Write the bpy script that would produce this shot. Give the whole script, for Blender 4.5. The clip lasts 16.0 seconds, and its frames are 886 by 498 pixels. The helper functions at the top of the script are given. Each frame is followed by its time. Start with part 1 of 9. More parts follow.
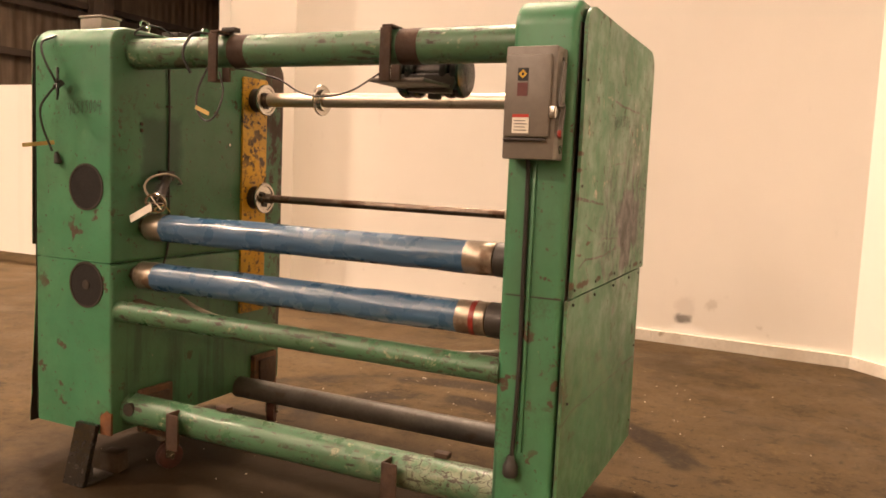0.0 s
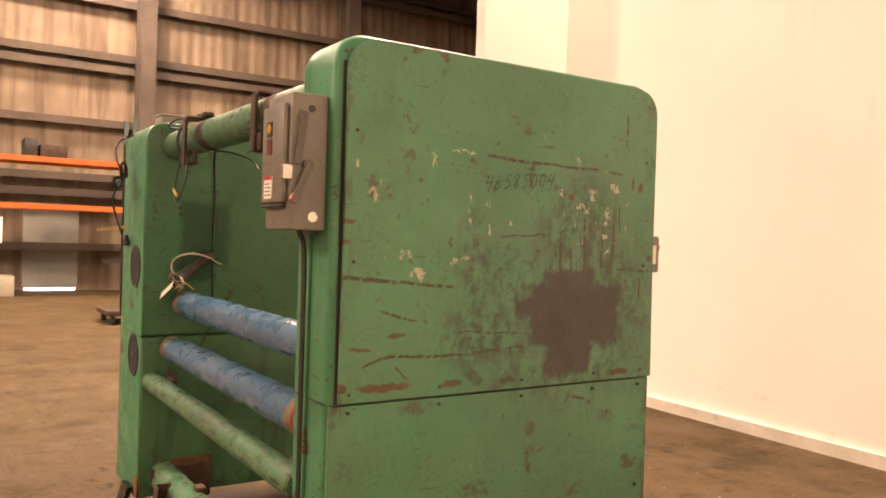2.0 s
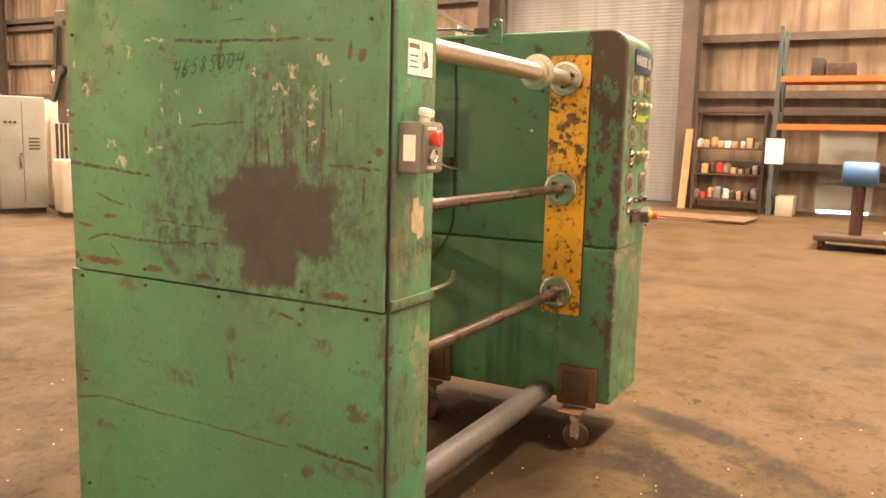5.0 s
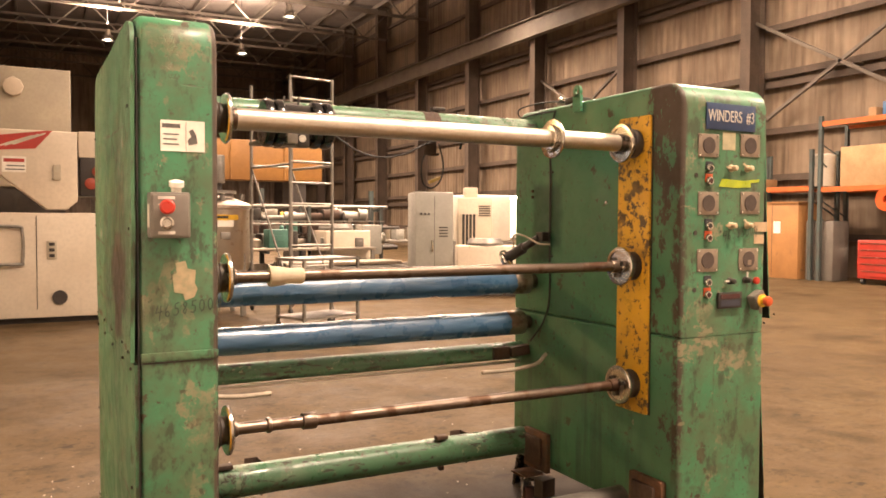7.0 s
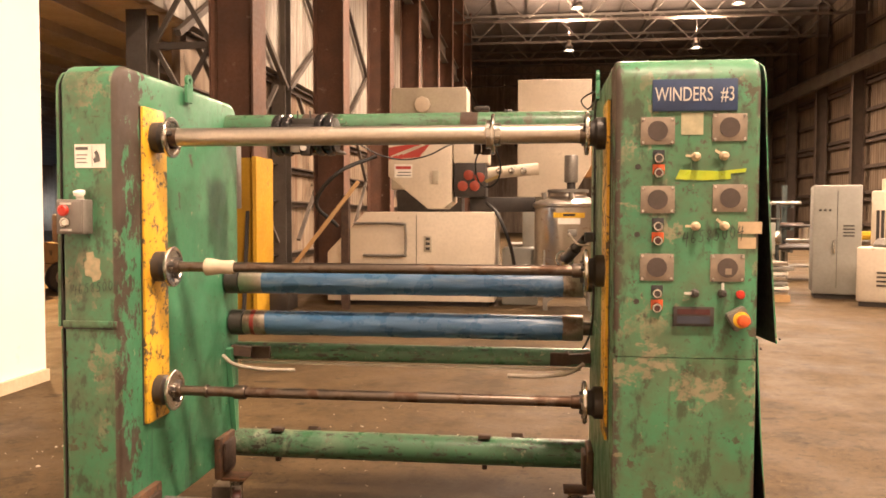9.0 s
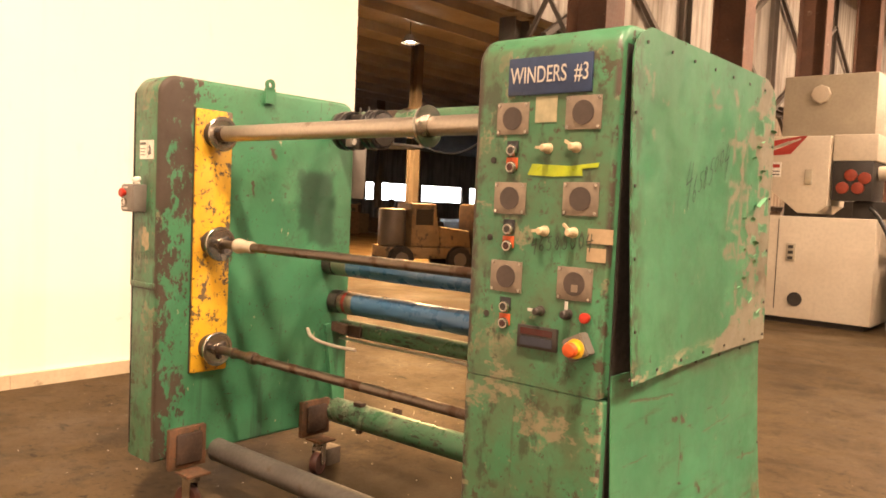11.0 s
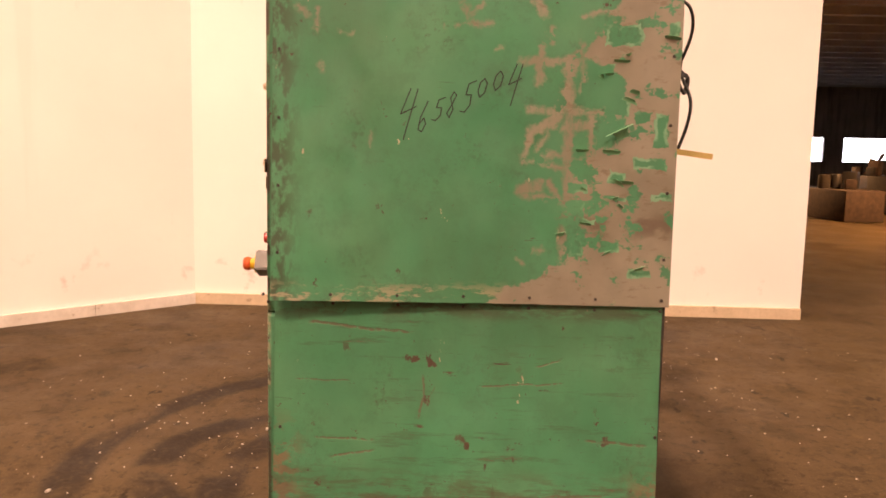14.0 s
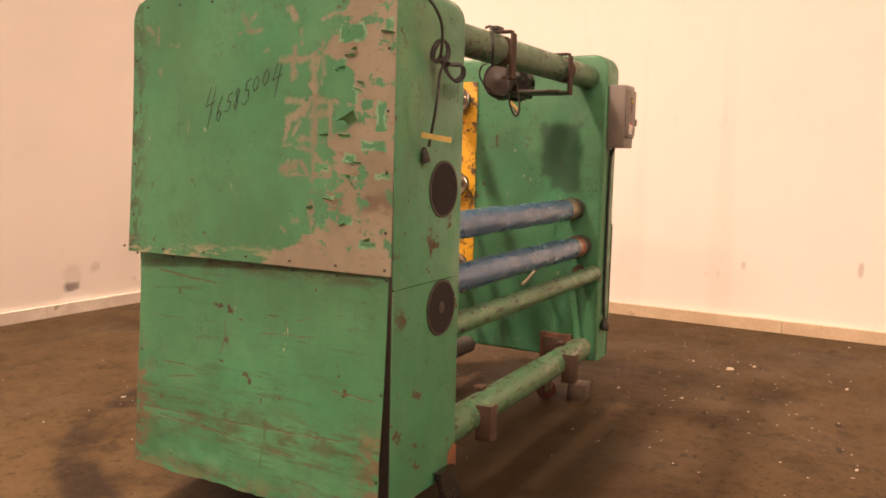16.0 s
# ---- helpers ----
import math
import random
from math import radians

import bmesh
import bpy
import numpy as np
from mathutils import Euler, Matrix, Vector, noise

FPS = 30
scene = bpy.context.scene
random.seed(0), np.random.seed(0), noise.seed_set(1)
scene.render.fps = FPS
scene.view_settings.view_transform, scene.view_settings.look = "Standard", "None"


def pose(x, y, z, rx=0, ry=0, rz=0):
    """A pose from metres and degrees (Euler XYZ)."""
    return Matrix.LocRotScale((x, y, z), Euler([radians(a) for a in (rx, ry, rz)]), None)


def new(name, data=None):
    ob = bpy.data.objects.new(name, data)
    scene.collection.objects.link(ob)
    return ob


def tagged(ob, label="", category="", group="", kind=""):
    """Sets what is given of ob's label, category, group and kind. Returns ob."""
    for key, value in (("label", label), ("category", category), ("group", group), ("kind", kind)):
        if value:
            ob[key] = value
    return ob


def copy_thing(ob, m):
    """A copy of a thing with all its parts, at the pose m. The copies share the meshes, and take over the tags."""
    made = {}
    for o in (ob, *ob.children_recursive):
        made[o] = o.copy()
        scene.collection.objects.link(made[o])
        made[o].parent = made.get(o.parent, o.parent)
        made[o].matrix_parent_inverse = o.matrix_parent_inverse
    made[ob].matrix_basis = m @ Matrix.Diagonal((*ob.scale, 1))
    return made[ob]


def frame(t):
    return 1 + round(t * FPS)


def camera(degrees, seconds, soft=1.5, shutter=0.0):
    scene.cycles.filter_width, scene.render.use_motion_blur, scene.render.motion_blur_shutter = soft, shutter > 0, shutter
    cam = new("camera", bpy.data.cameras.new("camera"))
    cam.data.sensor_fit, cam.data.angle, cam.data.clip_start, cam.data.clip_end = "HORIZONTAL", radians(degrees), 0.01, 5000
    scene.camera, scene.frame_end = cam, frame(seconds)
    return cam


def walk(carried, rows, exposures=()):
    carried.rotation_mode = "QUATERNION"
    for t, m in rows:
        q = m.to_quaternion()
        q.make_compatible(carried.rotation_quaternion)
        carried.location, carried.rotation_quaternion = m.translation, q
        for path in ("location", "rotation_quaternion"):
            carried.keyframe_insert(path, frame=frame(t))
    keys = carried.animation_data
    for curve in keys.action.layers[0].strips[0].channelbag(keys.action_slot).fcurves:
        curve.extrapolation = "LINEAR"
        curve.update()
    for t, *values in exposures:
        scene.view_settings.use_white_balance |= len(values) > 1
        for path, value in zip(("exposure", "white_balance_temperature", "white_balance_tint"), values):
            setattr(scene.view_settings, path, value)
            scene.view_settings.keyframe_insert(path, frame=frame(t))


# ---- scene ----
cam = camera(58.3, 16.0, soft=1.7)
METRES, EYE, TURN = 16.32, 1.49, 25.1
ROWS = [
    (0.0, 0.0, 0.0, 0.0, 0.25, -5.82, -2.47),
    (0.5, 0.0319, 0.0057, -0.0008, 7.62, -3.04, -2.03),
    (1.0, 0.0583, 0.0212, -0.0009, 15.84, -2.23, -1.65),
    (1.5, 0.0836, 0.0406, -0.0001, 23.73, -1.21, -1.52),
    (2.0, 0.1085, 0.0616, 0.0016, 31.94, -0.66, -1.85),
    (2.5, 0.1242, 0.0894, 0.0016, 40.51, -3.3, -2.11),
    (3.0, 0.1417, 0.1172, 0.0008, 49.67, -8.65, -2.25),
    (5.5, 0.1727, 0.2727, 0.0015, 103.18, -5.75, -1.59),
    (6.0, 0.1614, 0.2999, 0.0012, 111.09, -4.26, -1.26),
    (6.5, 0.1515, 0.3294, 0.0006, 118.54, -3.1, -1.18),
    (7.0, 0.1336, 0.3534, -0.0006, 127.32, -2.11, -0.29),
    (7.5, 0.1115, 0.3769, -0.0007, 134.54, -2.89, 0.76),
    (8.0, 0.0875, 0.4005, -0.0002, 143.51, -2.77, 0.94),
    (8.5, 0.0595, 0.4148, 0.0005, 152.58, -2.55, 0.53),
    (9.0, 0.0306, 0.4309, 0.0005, 161.65, -2.45, -0.12),
    (11.5, -0.1187, 0.4162, 0.0029, 203.6, -4.89, -2.16),
    (12.0, -0.1432, 0.4015, 0.0023, 211.59, -7.11, -1.32),
    (12.5, -0.1714, 0.3872, 0.0, 218.97, -10.06, -0.96),
    (13.0, -0.1937, 0.3693, -0.0006, 228.89, -11.69, -0.22),
    (13.5, -0.2145, 0.3473, -0.0002, 237.82, -8.33, -1.24),
    (14.0, -0.2339, 0.3231, 0.0009, 246.47, -6.87, -1.21),
    (14.5, -0.2444, 0.2937, 0.0022, 253.24, -7.04, -1.2),
    (15.0, -0.259, 0.2644, 0.0012, 260.47, -6.95, -1.89),
    (15.5, -0.2661, 0.2348, -0.001, 267.81, -6.76, -1.32),
    (16.0, -0.2765, 0.2055, -0.0019, 273.8, -6.68, -1.35),
]
EXPOSURES = [
    (0.0, 0.34, 6500, 11), (1.5, 0.64, 6400, 12), (3.0, 0.80, 6450, 12), (5.5, 1.20, 6300, 6), (6.5, 0.96, 6200, 8), (7.5, 0.80, 6300, 11), (9.0, 0.87, 6400, 11),
    (11.5, 0.72, 6850, 10), (13.0, 0.54, 6950, 19), (14.5, 0.08, 6850, 27), (16.0, 0.12, 6700, 22),
]
walk(cam, [(t, pose(0, 0, EYE, 0, 0, TURN) @ pose(METRES * x, METRES * y, METRES * z, 90 + pitch, roll, yaw)) for t, x, y, z, yaw, pitch, roll in ROWS], EXPOSURES)

# ---------------------------------------------------------------- world and light
world = bpy.data.worlds.new("daylight")
scene.world = world
world.use_nodes = True
wn = world.node_tree.nodes
sky = wn.new("ShaderNodeTexSky")
sky.sky_type, sky.sun_disc = "NISHITA", False
sky.sun_elevation, sky.sun_rotation = radians(35), radians(200)
world.node_tree.links.new(sky.outputs["Color"], wn["Background"].inputs["Color"])
wn["Background"].inputs["Strength"].default_value = 0.12

LAMP = (1.0, 0.72, 0.52)
LAMP_POWER = 1150
LAMP_PLACES = [(x, y) for y in (7.0, -2.0, -11.0, -20.0, -29.0, -38.0) for x in (-4.2, -11.0) if (x, y) != (-4.2, -2.0)]
# unseen row by the west wall, added to brighten the siding
LAMP_PLACES += [(-17.2, 5.0), (-17.2, -9.0), (-17.2, -22.0)]
LAMP_Z = 10.5

# ---------------------------------------------------------------- building blocks
BASE = {}


def thing(name, label, category, loc, group="", kind=""):
    ob = tagged(new(name), label, category, group, kind)
    ob.location = loc
    ob.empty_display_size = 0.1
    BASE[ob.name] = Vector(loc)
    return ob


def mesh_of(name, bm, material, smooth=True):
    bmesh.ops.recalc_face_normals(bm, faces=bm.faces[:])
    me = bpy.data.meshes.new(name)
    bm.to_mesh(me)
    bm.free()
    me.materials.append(material)
    if smooth:
        me.shade_smooth()
        me.set_sharp_from_angle(angle=radians(32))
    return me


def part(name, bm, material, parent, label="", smooth=True):
    """One mesh under a thing or under a part; bm is in world places."""
    off = BASE[parent.name]
    bmesh.ops.translate(bm, verts=bm.verts[:], vec=-off)
    ob = new(name, mesh_of(name, bm, material, smooth))
    ob.parent = parent
    BASE[ob.name] = off
    return tagged(ob, label)


def solo(name, bm, material, label, category, loc=(0, 0, 0), group="", kind="", smooth=True):
    bmesh.ops.translate(bm, verts=bm.verts[:], vec=-Vector(loc))
    ob = new(name, mesh_of(name, bm, material, smooth))
    ob.location = loc
    BASE[ob.name] = Vector(loc)
    return tagged(ob, label, category, group, kind)


def box(bm, x0, x1, y0, y1, z0, z1, bevel=0.0, turn=0.0, seg=2):
    """A box between two corners, turned about its own middle's upright line."""
    m = Matrix.Translation(((x0 + x1) / 2, (y0 + y1) / 2, (z0 + z1) / 2)) @ Matrix.Rotation(radians(turn), 4, "Z")
    m = m @ Matrix.Diagonal((abs(x1 - x0), abs(y1 - y0), abs(z1 - z0), 1))
    got = bmesh.ops.create_cube(bm, size=1, matrix=m)
    if bevel:
        edges = {e for v in got["verts"] for e in v.link_edges}
        bmesh.ops.bevel(bm, geom=list(edges), offset=bevel, segments=seg, profile=0.5, affect="EDGES")
    return bm


def B(*a, **k):
    return box(bmesh.new(), *a, **k)


def beam(bm, p0, p1, w, h):
    """A square bar from p0 to p1, w across and h high."""
    p0, p1 = Vector(p0), Vector(p1)
    d = p1 - p0
    q = d.to_track_quat("X", "Z").to_matrix().to_4x4()
    m = Matrix.Translation((p0 + p1) / 2) @ q @ Matrix.Diagonal((d.length, w, h, 1))
    bmesh.ops.create_cube(bm, size=1, matrix=m)
    return bm


def cyl(bm, p0, p1, r, seg=24, r2=None, caps=True, bevel=0.0):
    p0, p1 = Vector(p0), Vector(p1)
    d = p1 - p0
    q = d.to_track_quat("Z", "Y").to_matrix().to_4x4()
    got = bmesh.ops.create_cone(bm, cap_ends=caps, segments=seg, radius1=r, radius2=r if r2 is None else r2,
                                depth=d.length, matrix=Matrix.Translation((p0 + p1) / 2) @ q)
    if bevel:
        rim = {e for v in got["verts"] for e in v.link_edges if any(len(f.verts) > 4 for f in e.link_faces)}
        bmesh.ops.bevel(bm, geom=list(rim), offset=bevel, segments=2, profile=0.5, affect="EDGES")
    return bm


def C(*a, **k):
    return cyl(bmesh.new(), *a, **k)


def ring(bm, c, axis, r_out, r_in, width, seg=32):
    """A flat ring with a hole, about an axis."""
    c, axis = Vector(c), Vector(axis).normalized()
    q = axis.to_track_quat("Z", "Y").to_matrix()
    loops = []
    for r, h in ((r_out, width / 2), (r_out, -width / 2), (r_in, -width / 2), (r_in, width / 2)):
        loops.append([bm.verts.new(c + q @ Vector((r * math.cos(2 * math.pi * i / seg), r * math.sin(2 * math.pi * i / seg), h))) for i in range(seg)])
    for k in range(4):
        a, b = loops[k], loops[(k + 1) % 4]
        for i in range(seg):
            j = (i + 1) % seg
            bm.faces.new((a[i], a[j], b[j], b[i]))
    return bm


def lathe(bm, c, profile, seg=32, axis=(0, 0, 1)):
    """A turned shape: (radius, height) steps about an axis through c."""
    c, q = Vector(c), Vector(axis).to_track_quat("Z", "Y").to_matrix()
    loops = [[bm.verts.new(c + q @ Vector((r * math.cos(2 * math.pi * i / seg), r * math.sin(2 * math.pi * i / seg), h))) for i in range(seg)]
             for r, h in profile]
    for a, b in zip(loops, loops[1:]):
        for i in range(seg):
            j = (i + 1) % seg
            bm.faces.new((a[i], a[j], b[j], b[i]))
    bm.faces.new(loops[0][::-1])
    bm.faces.new(loops[-1])
    return bm


def prism(bm, outline, axis, a0, a1, bevel=0.0, seg=2, holes=None):
    """An outline pushed along x, y or z from a0 to a1. The outline's pairs are the other two axes in order."""
    def at(u, v, a):
        return {"x": (a, u, v), "y": (u, a, v), "z": (u, v, a)}[axis]
    lo = [bm.verts.new(at(u, v, a0)) for u, v in outline]
    hi = [bm.verts.new(at(u, v, a1)) for u, v in outline]
    n = len(outline)
    made = [bm.faces.new(lo[::-1]), bm.faces.new(hi)]
    for i in range(n):
        j = (i + 1) % n
        made.append(bm.faces.new((lo[i], lo[j], hi[j], hi[i])))
    if bevel:
        bmesh.ops.recalc_face_normals(bm, faces=made)
        rim = [e for f in made[:2] for e in f.edges]
        bmesh.ops.bevel(bm, geom=rim, offset=bevel, segments=seg, profile=0.5, affect="EDGES")
    return bm


def P(*a, **k):
    return prism(bmesh.new(), *a, **k)


def rounded(u0, u1, v0, v1, r, steps=6, corners="1234"):
    """An outline with round corners: 1 low-u low-v, 2 high-u low-v, 3 high-u high-v, 4 low-u high-v."""
    out = []
    for k, (cu, cv, a) in enumerate(((u0, v0, 180), (u1, v0, 270), (u1, v1, 0), (u0, v1, 90))):
        if str(k + 1) in corners:
            mu, mv = cu + (r if cu == u0 else -r), cv + (r if cv == v0 else -r)
            for i in range(steps + 1):
                t = radians(a + 90 * i / steps)
                out.append((mu + r * math.cos(t), mv + r * math.sin(t)))
        else:
            out.append((cu, cv))
    return out


def sweep(bm, points, r, seg=8, smooth=True):
    """A round cable through points."""
    pts = [Vector(p) for p in points]
    if smooth and len(pts) > 2:
        ext = [2 * pts[0] - pts[1]] + pts + [2 * pts[-1] - pts[-2]]
        fine = []
        for a, b, c, d in zip(ext, ext[1:], ext[2:], ext[3:]):
            for i in range(6):
                t = i / 6
                fine.append(0.5 * (2 * b + (c - a) * t + (2 * a - 5 * b + 4 * c - d) * t * t + (3 * b - a - 3 * c + d) * t ** 3))
        pts = fine + [pts[-1]]
    loops, side = [], None
    for i, p in enumerate(pts):
        d = (pts[min(i + 1, len(pts) - 1)] - pts[max(i - 1, 0)]).normalized()
        if side is None:
            side = d.orthogonal().normalized()
        side = (side - d * side.dot(d)).normalized()
        up = d.cross(side)
        loops.append([bm.verts.new(p + r * (math.cos(2 * math.pi * k / seg) * side + math.sin(2 * math.pi * k / seg) * up)) for k in range(seg)])
    for a, b in zip(loops, loops[1:]):
        for k in range(seg):
            j = (k + 1) % seg
            bm.faces.new((a[k], a[j], b[j], b[k]))
    bm.faces.new(loops[0][::-1])
    bm.faces.new(loops[-1])
    return bm


def W(points, r, seg=8, smooth=True):
    return sweep(bmesh.new(), points, r, seg, smooth)


# ---------------------------------------------------------------- materials
class Mat:
    """A small node-material writer."""

    def __init__(self, name, rough=0.6, metal=0.0, spec=0.5):
        self.m = bpy.data.materials.new(name)
        self.m.use_nodes = True
        self.t = self.m.node_tree
        self.n, self.l = self.t.nodes, self.t.links
        self.b = self.n["Principled BSDF"]
        self.b.inputs["Roughness"].default_value = rough
        self.b.inputs["Metallic"].default_value = metal
        self.b.inputs["Specular IOR Level"].default_value = spec
        self.where = self.n.new("ShaderNodeNewGeometry").outputs["Position"]

    def put(self, socket, v):
        if isinstance(v, bpy.types.NodeSocket):
            self.l.new(v, socket)
        elif isinstance(v, (tuple, list)) and len(v) == 3 and socket.type == "RGBA":
            socket.default_value = (*v, 1)
        else:
            socket.default_value = v

    def math(self, op, a, b=0.0, clamp=False):
        n = self.n.new("ShaderNodeMath")
        n.operation, n.use_clamp = op, clamp
        self.put(n.inputs[0], a), self.put(n.inputs[1], b)
        return n.outputs[0]

    def vec(self, op, a, b):
        n = self.n.new("ShaderNodeVectorMath")
        n.operation = op
        self.put(n.inputs[0], a), self.put(n.inputs[1], b)
        return n.outputs["Value"] if op in ("LENGTH", "DISTANCE", "DOT_PRODUCT") else n.outputs[0]

    def noise(self, scale, detail=4.0, stretch=None, rough=0.55, shift=(0, 0, 0), warp=0.0):
        v = self.where
        if shift != (0, 0, 0):
            v = self.vec("ADD", v, shift)
        if stretch:
            v = self.vec("MULTIPLY", v, stretch)
        n = self.n.new("ShaderNodeTexNoise")
        self.l.new(v, n.inputs["Vector"])
        n.inputs["Scale"].default_value, n.inputs["Detail"].default_value = scale, detail
        n.inputs["Roughness"].default_value, n.inputs["Distortion"].default_value = rough, warp
        return n.outputs["Fac"]

    def cells(self, scale, stretch, bend):
        """Broken-up cells: a tone for each and the distance from its rim, in cell widths."""
        v = self.where
        n = self.n.new("ShaderNodeTexNoise")
        self.l.new(v, n.inputs["Vector"])
        n.inputs["Scale"].default_value, n.inputs["Detail"].default_value = 22, 4
        v = self.vec("ADD", v, self.vec("MULTIPLY", self.vec("SUBTRACT", n.outputs["Color"], (0.5, 0.5, 0.5)), (bend, bend, bend)))
        v = self.vec("MULTIPLY", v, stretch)
        out = []
        for feature, socket in (("F1", "Color"), ("DISTANCE_TO_EDGE", "Distance")):
            k = self.n.new("ShaderNodeTexVoronoi")
            k.feature = feature
            self.l.new(v, k.inputs["Vector"])
            k.inputs["Scale"].default_value = scale
            out.append(k.outputs[socket])
        tone = self.n.new("ShaderNodeSeparateXYZ")
        self.l.new(out[0], tone.inputs[0])
        return tone.outputs[0], out[1]

    def step(self, v, a, b, lo=0.0, hi=1.0):
        n = self.n.new("ShaderNodeMapRange")
        n.interpolation_type = "SMOOTHSTEP"
        self.put(n.inputs["Value"], v)
        for k, x in (("From Min", a), ("From Max", b), ("To Min", lo), ("To Max", hi)):
            n.inputs[k].default_value = x
        return n.outputs[0]

    def step_lin(self, v, a, b):
        n = self.n.new("ShaderNodeMapRange")
        self.put(n.inputs["Value"], v)
        n.inputs["From Min"].default_value, n.inputs["From Max"].default_value = a, b
        return n.outputs[0]

    def mix(self, f, a, b, kind="MIX"):
        n = self.n.new("ShaderNodeMix")
        n.data_type, n.blend_type = "RGBA", kind
        self.put(n.inputs[0], f), self.put(n.inputs[6], a), self.put(n.inputs[7], b)
        return n.outputs[2]

    def axis(self, k):
        n = self.n.new("ShaderNodeSeparateXYZ")
        self.l.new(self.where, n.inputs[0])
        return n.outputs["XYZ".index(k)]

    def patch(self, centre, size, ragged=0.35, scale=6.0, soft=0.25):
        """A ragged stain about a place; 1 inside."""
        d = self.vec("DIVIDE", self.vec("SUBTRACT", self.where, centre), size)
        r = self.vec("LENGTH", d, (0, 0, 0))
        r = self.math("ADD", r, self.math("MULTIPLY", self.math("SUBTRACT", self.noise(scale, 5), 0.5), 2 * ragged))
        return self.step(r, 1.0 + soft, 1.0 - soft)

    def block(self, centre, half, ragged, scale):
        """A stain with square, ragged edges; 1 inside."""
        d = self.vec("ABSOLUTE", self.vec("SUBTRACT", self.where, centre), (0, 0, 0))
        d = self.vec("SUBTRACT", d, half)
        n = self.n.new("ShaderNodeSeparateXYZ")
        self.l.new(d, n.inputs[0])
        r = self.math("MAXIMUM", n.outputs[1], n.outputs[2])
        r = self.math("ADD", r, self.math("MULTIPLY", self.math("SUBTRACT", self.noise(scale, 9, rough=0.68), 0.5), ragged * 2.6))
        return self.step(r, 0.030, -0.022)

    def line(self, a, b, width, broken=0.45, wobble=0.012, soft=0.0):
        """A scratch or scrape on a side cover between two (y, z) places; 1 on it."""
        (y0, z0), (y1, z1) = a, b
        ln = math.hypot(y1 - y0, z1 - z0)
        dy, dz = (y1 - y0) / ln, (z1 - z0) / ln
        p = self.vec("SUBTRACT", self.where, (0, y0, z0))
        along = self.vec("DOT_PRODUCT", p, (0, dy, dz))
        off = self.vec("DOT_PRODUCT", p, (0, -dz, dy))
        off = self.math("ADD", off, self.math("MULTIPLY", self.math("SUBTRACT", self.wob, 0.5), wobble * 2))
        hit = self.step(self.math("ABSOLUTE", off), width * max(soft, 1.0), 0.0 if soft else width * 0.6)
        hit = self.math("MULTIPLY", hit, self.step(self.fray, 0.36, 0.50))
        hit = self.math("MULTIPLY", hit, self.math("MULTIPLY", self.step(along, -0.01, 0.01), self.step(along, ln + 0.01, ln - 0.01)))
        return self.math("MULTIPLY", hit, self.step(self.gap, broken - 0.03, broken + 0.03))

    def lines(self, items, **k):
        self.wob, self.gap = self.noise(11, 6, shift=(4, 4, 4), rough=0.62), self.noise(10, 5, shift=(8, 2, 1))
        self.fray = self.noise(75, 4, shift=(2, 8, 1), rough=0.65)
        out = None
        for it in items:
            h = self.line(*it, **k)
            out = h if out is None else self.math("MAXIMUM", out, h)
        return out

    def flat(self, warp, scale, blocky=0.0):
        """The place on a side cover (y, z), pushed about by noise; blocky: in square steps."""
        v = self.vec("MULTIPLY", self.where, (0, 1, 1))
        n = self.n.new("ShaderNodeTexNoise")
        self.l.new(self.vec("SNAP", v, (blocky,) * 3) if blocky else v, n.inputs["Vector"])
        n.inputs["Scale"].default_value, n.inputs["Detail"].default_value, n.inputs["Roughness"].default_value = scale, 5, 0.62
        return self.vec("ADD", v, self.vec("MULTIPLY", self.vec("SUBTRACT", n.outputs["Color"], (0.5, 0.5, 0.5)), (0, warp, warp)))

    def less(self, so_far, it):
        return it if so_far is None else self.math("MINIMUM", so_far, it)

    def strokes(self, v, items):
        """Distance in metres from broad strokes between (y, z) places, less their half widths."""
        out = None
        for (y0, z0), (y1, z1), w in items:
            d = Vector((0, y1 - y0, z1 - z0))
            p = self.vec("SUBTRACT", v, (0, y0, z0))
            h = self.math("ADD", self.vec("DOT_PRODUCT", p, tuple(d / d.length_squared)), 0.0, clamp=True)
            k = self.n.new("ShaderNodeVectorMath")
            k.operation = "SCALE"
            k.inputs[0].default_value = d
            self.l.new(h, k.inputs["Scale"])
            out = self.less(out, self.math("SUBTRACT", self.vec("DISTANCE", p, k.outputs[0]), w))
        return out

    def boxes(self, v, items):
        """Distance in metres from upright boxes: y, z, half width, half height."""
        out = None
        for y, z, w, h in items:
            d = self.vec("SUBTRACT", self.vec("ABSOLUTE", self.vec("SUBTRACT", v, (0, y, z)), (0, 0, 0)), (0, w, h))
            n = self.n.new("ShaderNodeSeparateXYZ")
            self.l.new(d, n.inputs[0])
            out = self.less(out, self.math("MAXIMUM", n.outputs[1], n.outputs[2]))
        return out

    def spots(self, v, items, soft=0.12):
        """Ragged oval spots: y, z, width, height; 1 inside."""
        out = None
        for y, z, w, h in items:
            out = self.less(out, self.vec("LENGTH", self.vec("DIVIDE", self.vec("SUBTRACT", v, (0, y, z)), (1, w / 2, h / 2)), (0, 0, 0)))
        return self.step(out, 1 + soft, 1 - soft)

    def ramp(self, v, stops):
        """A value that runs through (place, value) stops, both from 0 to 1."""
        n = self.n.new("ShaderNodeValToRGB")
        while len(n.color_ramp.elements) < len(stops):
            n.color_ramp.elements.new(0.5)
        for e, (x, k) in zip(n.color_ramp.elements, stops):
            e.position, e.color = x, (k, k, k, 1)
        self.put(n.inputs[0], v)
        return n.outputs[0]

